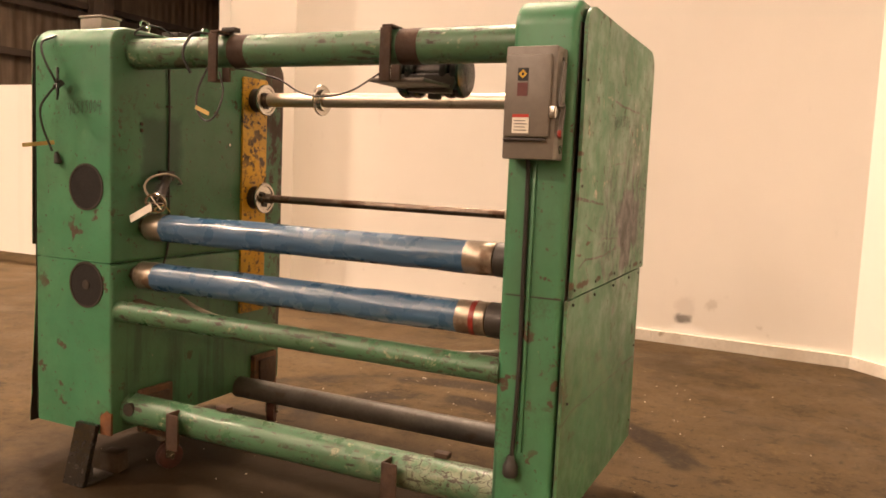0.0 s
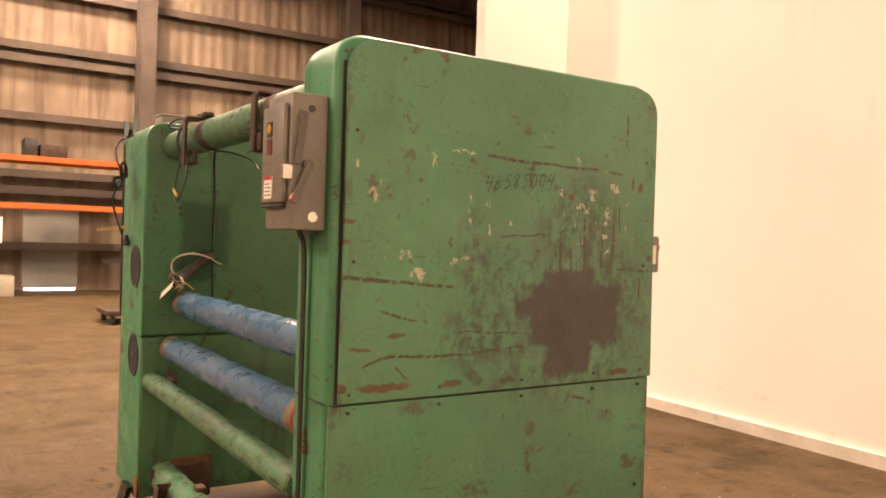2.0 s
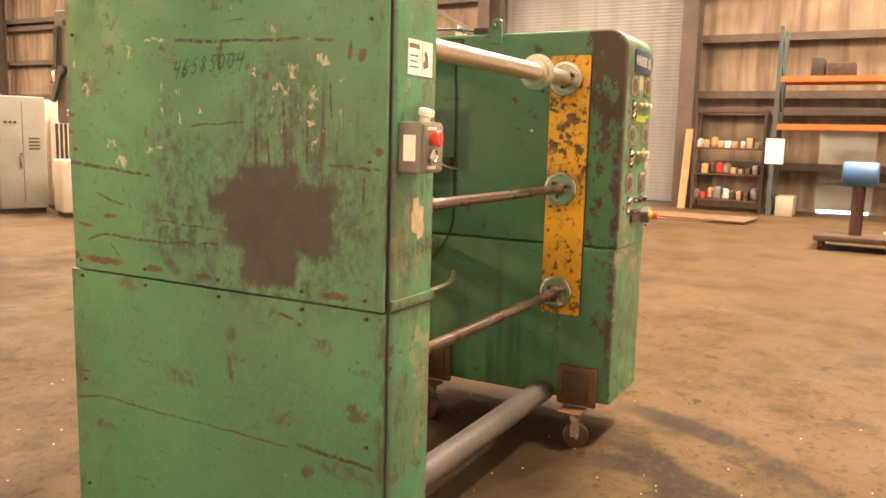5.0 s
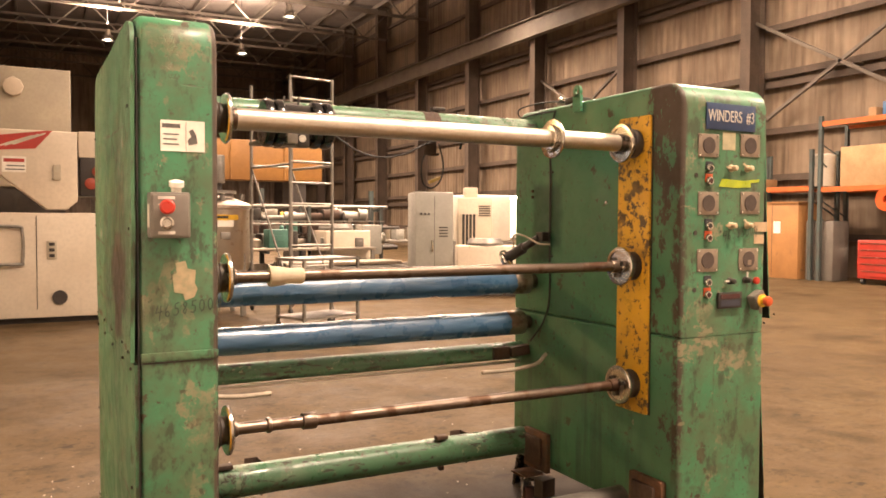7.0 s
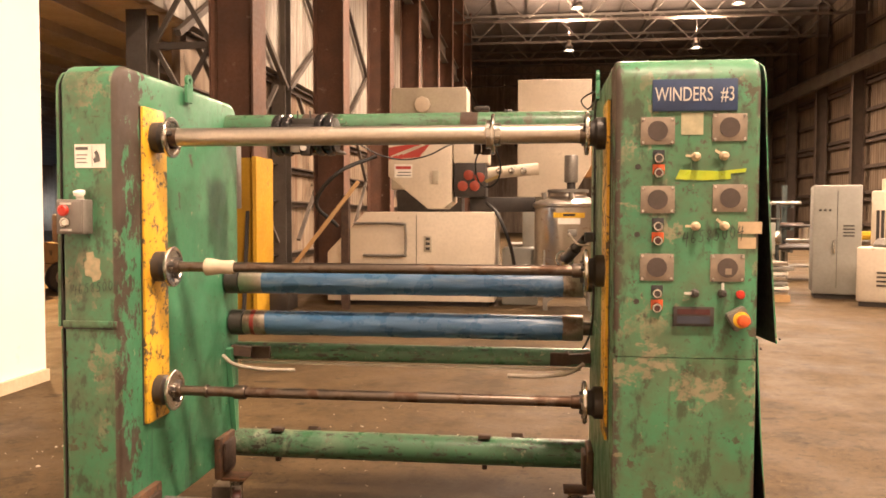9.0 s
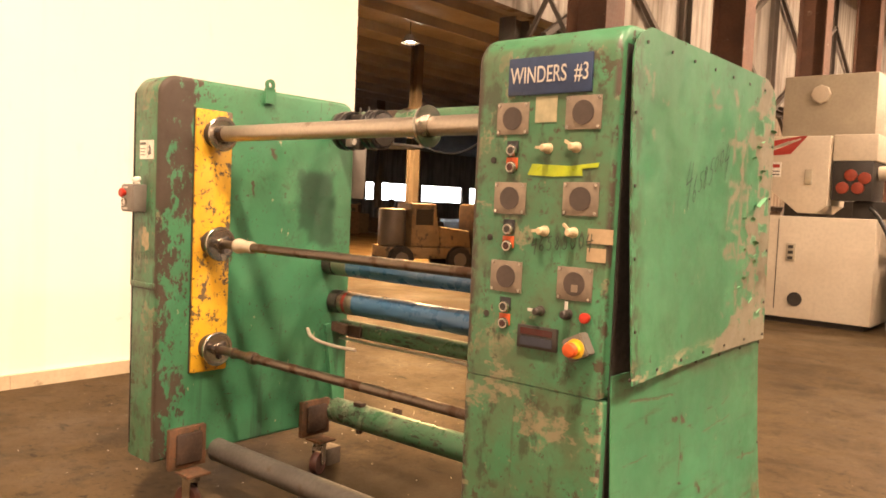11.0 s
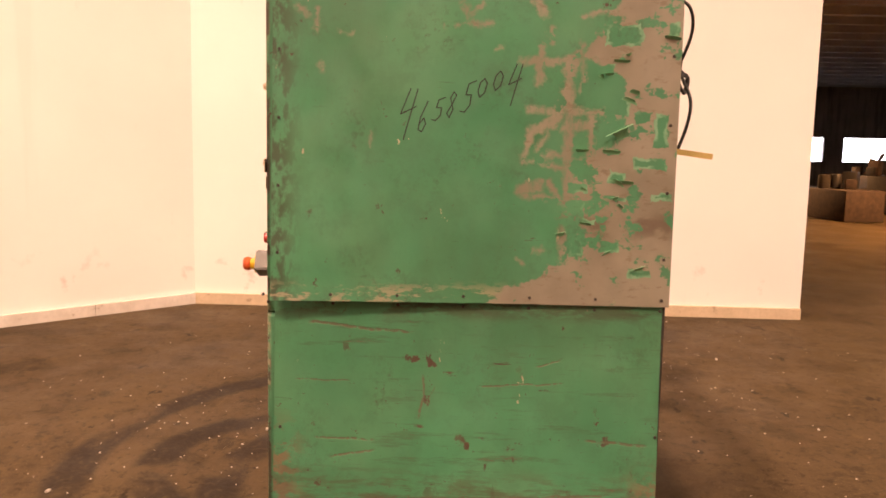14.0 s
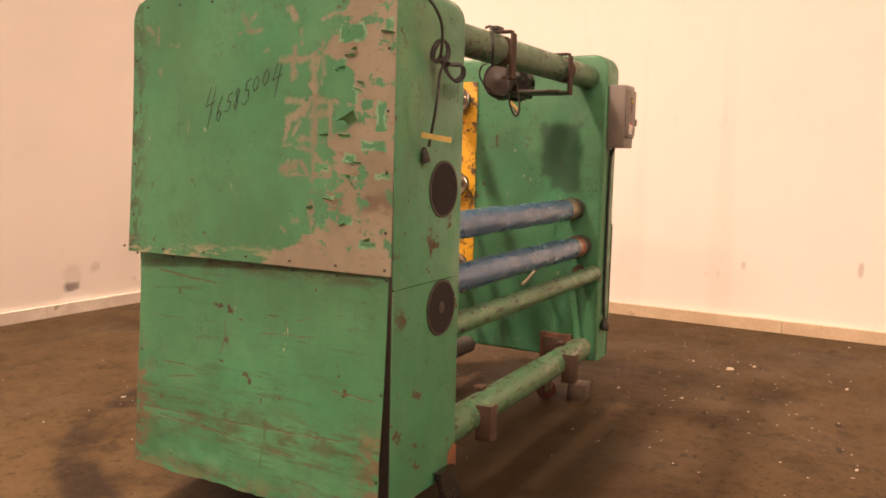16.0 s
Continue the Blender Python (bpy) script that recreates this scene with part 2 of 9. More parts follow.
    def color(self, v):
        self.put(self.b.inputs["Base Color"], v)
        return self

    def rough(self, v):
        self.put(self.b.inputs["Roughness"], v)
        return self

    def bump(self, v, strength=0.3, dist=0.01):
        n = self.n.new("ShaderNodeBump")
        n.inputs["Strength"].default_value, n.inputs["Distance"].default_value = strength, dist
        self.put(n.inputs["Height"], v)
        self.l.new(n.outputs[0], self.b.inputs["Normal"])
        return self


def surface(name, c, c2=None, rough=0.6, metal=0.0, scale=3.0, fine=40.0, bump=0.1, vary=0.25, dirt=None, dirt_at=0.62):
    """A worn plain surface: two-scale colour change, dirt and fine relief."""
    m = Mat(name, rough, metal)
    c2 = c2 or tuple(x * (1 - vary) for x in c)
    big, small = m.noise(scale, 5), m.noise(fine, 3)
    col = m.mix(m.step(big, 0.3, 0.7), c, c2)
    col = m.mix(m.step(small, 0.35, 0.75, 0, 0.35), col, tuple(x * 0.7 for x in c))
    if dirt:
        col = m.mix(m.step(m.noise(scale * 2.3, 6, shift=(7, 3, 1)), dirt_at, dirt_at + 0.12), col, dirt)
    m.color(col)
    m.rough(m.step(small, 0.2, 0.8, max(rough - 0.12, 0.03), min(rough + 0.12, 1)))
    if bump:
        m.bump(small, bump, 0.003)
    return m.m


GREEN, GREEN2 = (0.052, 0.218, 0.108), (0.040, 0.168, 0.082)
BROWN, STEEL, TAN = (0.060, 0.034, 0.020), (0.30, 0.27, 0.22), (0.40, 0.335, 0.235)
GRIME = (0.040, 0.046, 0.026)


def green_paint(name, wear=0.66, scratch=0.70, extra=None, rough=0.42, grimy=0.5):
    """Old machine enamel: fading, grime, nicks to brown primer, pale knocks and thin scratches. extra(m, colour, bare) adds marks of their own."""
    m = Mat(name, rough)
    col = m.mix(m.step(m.noise(1.7, 4), 0.3, 0.7), GREEN, GREEN2)
    col = m.mix(m.step(m.noise(3.1, 6, shift=(3, 1, 5)), 0.40, 0.72, 0, 0.45), col, (0.080, 0.230, 0.116))
    olive = m.step(m.noise(2.3, 8, stretch=(1, 1, 0.45), shift=(9, 2, 4), rough=0.66), 0.46, 0.74, 0, grimy)
    col = m.mix(olive, col, (0.050, 0.108, 0.050))
    soot = m.math("MULTIPLY", m.step(m.noise(5.5, 6, shift=(2, 7, 7)), 0.48, 0.72), m.step(m.noise(48, 5, rough=0.7, shift=(1, 1, 6)), 0.46, 0.66))
    col = m.mix(m.math("MULTIPLY", soot, grimy * 1.3), col, GRIME)
    col = m.mix(m.step(m.noise(7.5, 10, rough=0.72, shift=(4, 8, 1)), 0.46, 0.66, 0, 0.36), col, (0.038, 0.118, 0.056))
    # scratches that run level, upright and aslant
    long_ = m.noise(3.2, 5, stretch=(1, 1, 9), rough=0.65, shift=(1, 8, 2))
    s = m.math("MULTIPLY", m.step(long_, scratch, scratch + 0.02), m.step(m.noise(19, 4, shift=(5, 5, 2)), 0.42, 0.50))
    fine = m.step(m.noise(8, 4, stretch=(1, 1, 16), rough=0.6, shift=(4, 4, 4)), 0.69, 0.72)
    tall = m.step(m.noise(9, 4, stretch=(1.6, 1.6, 0.16), rough=0.6, shift=(6, 1, 4)), 0.705, 0.73)
    col = m.mix(m.math("MULTIPLY", m.math("MAXIMUM", fine, tall), 0.6), col, (0.040, 0.078, 0.038))
    nick = m.step(m.noise(34, 8, rough=0.70), wear - 0.035, wear - 0.012)
    big = m.math("MULTIPLY", m.step(m.noise(11, 7, rough=0.66, shift=(8, 3, 3)), wear - 0.045, wear - 0.025), m.step(m.noise(2.2, 3, shift=(6, 6, 1)), 0.46, 0.58))
    pale = m.step(m.noise(21, 7, shift=(5, 9, 1), stretch=(1, 1, 0.55), rough=0.64), 0.70, 0.712)
    col = m.mix(pale, col, TAN)
    bare = m.math("MAXIMUM", s, m.math("MAXIMUM", nick, big))
    col = m.mix(bare, col, m.mix(m.noise(40, 3), (0.085, 0.050, 0.030), (0.038, 0.024, 0.016)))
    if extra:
        col, bare = extra(m, col, bare)
    m.color(col)
    m.rough(m.math("ADD", m.step(m.noise(9, 6, rough=0.65), 0.3, 0.7, rough - 0.14, rough + 0.18), m.math("MULTIPLY", bare, 0.2)))
    m.bump(m.math("SUBTRACT", m.math("ADD", m.math("MULTIPLY", m.noise(1.3, 2), 0.55), m.math("MULTIPLY", m.noise(6, 4), 0.14)), m.math("MULTIPLY", bare, 0.10)), 0.34, 0.02)
    return m.m


def near_front_edge(m, col, bare):
    """Paint rubbed off to brown primer down the operator-side inner faces and corners, with green left in flecks; grime on the front faces."""
    x, y, z = m.axis("X"), m.axis("Y"), m.axis("Z")
    slow, quick = m.noise(4.2, 5, shift=(2, 2, 8), stretch=(1, 1, 0.8)), m.noise(19, 10, rough=0.76, shift=(2, 5, 8), stretch=(1, 1, 0.65))
    thr = m.math("ADD", m.math("SUBTRACT", m.math("MULTIPLY", slow, 0.55), 0.22), m.math("MULTIPLY", quick, 0.89))
    thr = m.math("ADD", thr, m.math("MULTIPLY", m.step(z, 0.90, 1.40), 0.075))
    thr = m.math("ADD", thr, m.math("MULTIPLY", m.step(z, 1.60, 1.95), 0.055))
    thr = m.math("ADD", thr, m.math("MULTIPLY", m.step(y, 3.70, 3.765), 0.07))
    thr = m.math("SUBTRACT", thr, m.math("MULTIPLY", m.step(y, 3.62, 3.565), 0.12))
    thr = m.math("SUBTRACT", thr, m.math("MULTIPLY", m.step(x, -2.2, -2.3), m.math("MULTIPLY", m.step(z, 1.95, 1.60), 0.05)))
    band = m.step(y, 3.54, 3.56)
    inner = m.math("MAXIMUM", m.math("MULTIPLY", m.step(x, -0.948, -0.956), m.step(x, -1.5, -1.4)), m.math("MULTIPLY", m.step(x, -2.822, -2.814), m.step(x, -2.2, -2.3)))
    brown = m.math("MULTIPLY", m.math("MULTIPLY", band, inner), m.step(thr, 0.535, 0.55))
    # cast shade of the shafts and chucks put into the colour as upright streaks
    shaft_shade = m.math("MULTIPLY", m.step(m.noise(7, 5, stretch=(1, 1.4, 0.13), shift=(3, 3, 3)), 0.52, 0.66), m.math("MULTIPLY", m.step(y, 3.62, 3.50), m.step(z, 1.35, 0.55)))
    col = m.mix(m.math("MULTIPLY", m.math("MULTIPLY", shaft_shade, inner), 0.75), col, (0.030, 0.066, 0.040))
    oval = m.math("MULTIPLY", m.math("MAXIMUM", m.block((-0.97, 2.83, 1.50), (0.3, 0.115, 0.155), 0.05, 7.0), m.block((-0.97, 2.79, 1.40), (0.3, 0.09, 0.13), 0.05, 6.0)), inner)
    col = m.mix(m.math("MULTIPLY", oval, 0.85), col, (0.016, 0.062, 0.032))
    north = m.step(y, 3.742, 3.752)
    edge = m.math("MAXIMUM", m.math("MAXIMUM", m.math("MULTIPLY", m.step(x, -2.836, -2.812), m.step(x, -2.2, -2.3)), m.math("MULTIPLY", m.step(x, -3.262, -3.28), north)), m.math("MULTIPLY", m.step(x, -0.945, -0.965), m.step(x, -1.5, -1.4)))
    edge = m.math("MULTIPLY", m.math("MULTIPLY", edge, m.step(x, -0.70, -0.72)), m.math("MULTIPLY", m.step(y, 3.71, 3.73), m.step(quick, 0.47, 0.51)))
    edge = m.math("MULTIPLY", edge, m.step(z, 0.30, 0.55))
    rub = m.math("MULTIPLY", north, m.step(m.noise(5, 9, rough=0.66, stretch=(1, 1, 0.75), shift=(6, 2, 8)), 0.575, 0.592))
    rub = m.math("MULTIPLY", rub, m.step(m.noise(29, 8, rough=0.7, shift=(5, 2, 3)), 0.40, 0.54, 0.2, 1.0))
    col = m.mix(m.math("MULTIPLY", rub, 0.85), col, m.mix(m.noise(15, 5), (0.31, 0.26, 0.165), (0.17, 0.15, 0.095)))
    spot = m.math("MULTIPLY", north, m.step(m.noise(30, 8, rough=0.70, shift=(3, 2, 8)), 0.60, 0.63))
    col = m.mix(spot, col, (0.050, 0.045, 0.028))
    grime = m.step(m.noise(4.5, 8, rough=0.70, shift=(8, 8, 2)), 0.36, 0.64, 0, 0.85)
    col = m.mix(m.math("MULTIPLY", grime, north), col, (0.075, 0.108, 0.056))
    soft = m.math("MULTIPLY", m.step(m.noise(13, 8, rough=0.72, stretch=(1, 1, 0.5), shift=(1, 9, 9)), 0.52, 0.62), north)
    col = m.mix(m.math("MULTIPLY", soft, 0.8), col, (0.040, 0.048, 0.027))
    brown = m.math("MAXIMUM", brown, edge)
    return m.mix(brown, col, m.mix(m.noise(7, 5), (0.074, 0.050, 0.034), (0.040, 0.029, 0.021))), m.math("MAXIMUM", bare, brown)


def west_front(m, col, bare):
    """The control face: tan rubbed patches round the seam; the inner face dulled towards olive."""
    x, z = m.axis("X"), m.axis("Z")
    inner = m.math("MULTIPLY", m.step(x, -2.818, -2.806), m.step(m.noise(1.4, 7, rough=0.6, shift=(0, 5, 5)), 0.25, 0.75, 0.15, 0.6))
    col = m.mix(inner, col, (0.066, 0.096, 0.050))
    col, bare = near_front_edge(m, col, bare)
    north = m.step(m.axis("Y"), 3.745, 3.752)
    zone = m.math("MAXIMUM", m.math("MULTIPLY", m.step(z, 0.72, 0.93), m.step(z, 1.13, 1.03)), m.math("MULTIPLY", m.step(x, -2.92, -2.84), m.math("MULTIPLY", m.step(z, 0.45, 0.60), 0.7)))
    v = m.math("ADD", m.noise(5.5, 9, rough=0.66, stretch=(1, 1, 1.6), shift=(0, 4, 1)), m.math("MULTIPLY", zone, 0.10))
    tan = m.math("MULTIPLY", m.math("MULTIPLY", north, m.step(v, 0.650, 0.685)), m.step(m.noise(26, 8, rough=0.7, stretch=(1, 1, 1.4), shift=(5, 5, 3)), 0.40, 0.54, 0.15, 1.0))
    col = m.mix(m.math("MULTIPLY", tan, 0.9), col, m.mix(m.noise(12, 5), (0.29, 0.24, 0.155), (0.16, 0.14, 0.088)))
    return col, bare


def grease(m, col, bare):
    """The outer cover: a square-edged black grease stain, sooty haze and streaks round it, long scratches, pale knocks and rust."""
    col = m.mix(m.step(m.noise(1.9, 7, rough=0.62, shift=(0, 4, 2)), 0.30, 0.70, 0.08, 0.46), col, (0.088, 0.112, 0.060))
    y, z = m.axis("Y"), m.axis("Z")
    col = m.mix(m.step(m.noise(2.4, 8, shift=(0, 0, 3), rough=0.66), 0.30, 0.70, 0.05, 0.40), col, (0.092, 0.220, 0.110))
    speck = m.step(m.noise(60, 6, rough=0.72, shift=(0, 4, 2)), 0.50, 0.64)
    rubbed = m.math("MULTIPLY", speck, m.step(m.noise(3.5, 6, rough=0.66, shift=(0, 1, 8)), 0.46, 0.62))
    col = m.mix(m.math("MULTIPLY", rubbed, 0.42), col, (0.040, 0.060, 0.034))
    cut = m.math("MULTIPLY", m.step(m.noise(5, 9, stretch=(1, 1, 15), rough=0.74, shift=(0, 7, 2)), 0.622, 0.64), m.step(m.noise(14, 6, shift=(0, 1, 2)), 0.48, 0.56))
    col = m.mix(m.math("MULTIPLY", cut, 0.85), col, (0.050, 0.038, 0.024))
    v = m.flat(0.035, 30)
    rust = m.spots(v, [(2.589, 1.559, 0.05, 0.012), (2.582, 1.503, 0.03, 0.015), (2.717, 1.107, 0.17, 0.020), (2.94, 1.101, 0.08, 0.018), (3.146, 1.101, 0.07, 0.018), (3.611, 1.095, 0.09, 0.018),
                       (3.655, 1.725, 0.014, 0.045), (3.690, 1.715, 0.020, 0.040), (3.38, 1.663, 0.026, 0.024), (2.584, 1.11, 0.036, 0.028), (2.64, 1.214, 0.07, 0.010), (2.75, 1.245, 0.06, 0.012), (3.74, 1.475, 0.03, 0.02)], 0.25)
    col = m.mix(m.math("MULTIPLY", rust, 0.88), col, m.mix(m.noise(30, 4), (0.125, 0.060, 0.034), (0.058, 0.034, 0.022)))
    dull = m.spots(m.flat(0.06, 26), [(2.827, 1.037, 0.10, 0.050), (3.239, 0.939, 0.045, 0.052), (3.242, 0.872, 0.034, 0.024), (3.635, 0.611, 0.16, 0.05), (3.57, 0.948, 0.07, 0.038), (3.448, 0.716, 0.12, 0.022), (3.703, 0.894, 0.08, 0.022), (2.70, 0.56, 0.10, 0.03), (3.05, 0.78, 0.14, 0.05)], 0.45)
    dull = m.math("MULTIPLY", dull, m.step(m.noise(34, 8, rough=0.72, stretch=(1, 1, 0.8), shift=(2, 6, 1)), 0.42, 0.58, 0.1, 1.0))
    col = m.mix(m.math("MULTIPLY", dull, 0.8), col, (0.060, 0.048, 0.029))
    # soot: mottled haze above, beside and below the stain, a ring left by a tin
    mottle = m.step(m.noise(24, 9, rough=0.74, stretch=(1, 1.1, 0.75), shift=(3, 3, 0)), 0.42, 0.60)
    haze = m.math("MAXIMUM", m.patch((-0.73, 3.42, 1.50), (0.5, 0.17, 0.20), 0.5, 6.0, 0.6), m.patch((-0.73, 3.015, 1.42), (0.5, 0.06, 0.19), 0.5, 7.0, 0.6))
    haze = m.math("MAXIMUM", haze, m.math("MAXIMUM", m.patch((-0.73, 3.08, 1.235), (0.5, 0.22, 0.10), 0.5, 6.0, 0.6), m.patch((-0.73, 3.21, 1.37), (0.5, 0.16, 0.13), 0.5, 6.0, 0.6)))
    haze = m.math("MAXIMUM", haze, m.patch((-0.73, 3.42, 1.29), (0.5, 0.34, 0.27), 0.5, 6.0, 0.5))
    col = m.mix(m.math("MULTIPLY", m.math("MULTIPLY", haze, mottle), 0.74), col, (0.030, 0.032, 0.022))
    streak = m.math("MULTIPLY", m.step(m.noise(17, 7, stretch=(1, 2.2, 0.22), shift=(1, 3, 3), rough=0.68), 0.52, 0.60), m.patch((-0.73, 3.47, 1.52), (0.5, 0.19, 0.17), 0.5, 5.0, 0.5))
    col = m.mix(m.math("MULTIPLY", streak, 0.85), col, (0.050, 0.032, 0.020))
    around = m.vec("DISTANCE", m.vec("MULTIPLY", m.where, (0, 1, 1)), (0, 3.085, 1.195))
    loop = m.math("MULTIPLY", m.step(m.math("ABSOLUTE", m.math("SUBTRACT", around, 0.105)), 0.026, 0.010), m.math("MULTIPLY", m.step(z, 1.27, 1.17), m.step(m.noise(12, 8, rough=0.7), 0.40, 0.56)))
    col = m.mix(m.math("MULTIPLY", loop, 0.8), col, (0.040, 0.050, 0.030))
    lines = m.lines([((3.04, 1.769), (3.213, 1.762), 0.006), ((3.213, 1.762), (3.60, 1.755), 0.005), ((2.56, 1.409), (2.744, 1.395), 0.007), ((2.744, 1.395), (2.935, 1.382), 0.006), ((2.697, 1.315), (2.819, 1.286), 0.004),
                     ((2.71, 1.189), (3.011, 1.181), 0.005), ((3.01, 1.187), (3.204, 1.198), 0.004), ((3.588, 1.439), (3.75, 1.428), 0.005), ((2.65, 1.164), (2.71, 1.189), 0.004), ((2.751, 1.161), (2.792, 1.118), 0.003),
                     ((2.56, 0.632), (2.681, 0.655), 0.005), ((2.681, 0.655), (2.902, 0.646), 0.004), ((2.902, 0.648), (3.452, 0.644), 0.003), ((3.485, 0.655), (3.739, 0.642), 0.007), ((2.58, 0.724), (2.627, 0.728), 0.005)], broken=0.30)
    more = m.lines([((3.416, 1.024), (3.499, 1.001), 0.005), ((3.224, 0.833), (3.249, 0.80), 0.003), ((3.336, 1.531), (3.35, 1.399), 0.007), ((3.70, 1.408), (3.696, 1.345), 0.006), ((3.595, 1.65), (3.60, 1.56), 0.004), ((3.30, 1.545), (3.10, 1.53), 0.003),
                    ((3.44, 1.60), (3.445, 1.42), 0.006), ((3.52, 1.60), (3.515, 1.44), 0.005), ((3.38, 1.50), (3.39, 1.41), 0.004), ((3.62, 1.95), (3.62, 1.85), 0.005), ((3.25, 1.235), (2.95, 1.25), 0.003)], broken=0.34)
    col = m.mix(m.math("MAXIMUM", lines, more), col, (0.046, 0.026, 0.017))
    core = m.boxes(m.flat(0.085, 24, 0.0065), [(3.415, 1.288, 0.190, 0.095), (3.385, 1.264, 0.100, 0.165), (3.388, 1.313, 0.215, 0.030), (3.405, 1.390, 0.080, 0.035), (3.386, 1.142, 0.072, 0.028)])
    col = m.mix(m.math("MULTIPLY", m.step(core, 0.016, -0.014), 0.93), col, m.mix(m.noise(14, 6), (0.040, 0.028, 0.022), (0.026, 0.020, 0.016)))
    redden = m.math("MULTIPLY", m.step(core, 0.0, -0.02), m.step(m.noise(11, 7, stretch=(1, 1, 3), rough=0.7, shift=(0, 2, 2)), 0.56, 0.66))
    col = m.mix(m.math("MULTIPLY", redden, 0.5), col, (0.075, 0.038, 0.026))
    pale = m.spots(m.flat(0.050, 60), [(2.665, 1.625, 0.030, 0.050), (2.614, 1.712, 0.016, 0.020), (2.77, 1.47, 0.045, 0.022), (2.815, 1.420, 0.045, 0.030), (2.939, 1.442, 0.030, 0.040), (2.976, 1.467, 0.019, 0.014), (3.439, 1.632, 0.046, 0.032),
                                       (3.473, 1.675, 0.035, 0.036), (3.544, 1.621, 0.024, 0.036), (3.571, 1.706, 0.038, 0.030), (3.051, 1.628, 0.016, 0.013), (3.139, 1.57, 0.014, 0.011), (3.336, 1.678, 0.015, 0.017), (2.988, 1.61, 0.008, 0.085), (2.86, 1.745, 0.010, 0.05),
                                       (3.06, 1.55, 0.010, 0.030), (2.96, 1.775, 0.10, 0.008), (3.53, 1.545, 0.022, 0.018), (3.545, 1.50, 0.024, 0.014)], 0.15)
    pale = m.math("MAXIMUM", pale, m.math("MULTIPLY", m.step(m.noise(34, 8, rough=0.70, stretch=(1, 1.1, 0.6), shift=(0, 3, 7)), 0.615, 0.63), m.patch((-0.73, 3.50, 1.60), (0.5, 0.16, 0.18), 0.4, 5.0, 0.4)))
    pale = m.math("MULTIPLY", pale, m.step(m.noise(48, 6, rough=0.7, stretch=(1, 1, 0.7), shift=(4, 1, 9)), 0.44, 0.54))
    col = m.mix(pale, col, m.mix(m.noise(50, 3), (0.46, 0.43, 0.34), (0.30, 0.27, 0.20)))
    side = m.math("MULTIPLY", m.math("MAXIMUM", m.step(y, 3.70, 3.765), m.step(y, 2.63, 2.57)), m.step(m.noise(22, 8, rough=0.7, stretch=(1, 1, 0.4)), 0.50, 0.58))
    col = m.mix(m.math("MULTIPLY", side, 0.75), col, (0.055, 0.050, 0.030))
    return col, m.math("MAXIMUM", bare, m.math("MAXIMUM", pale, rust))


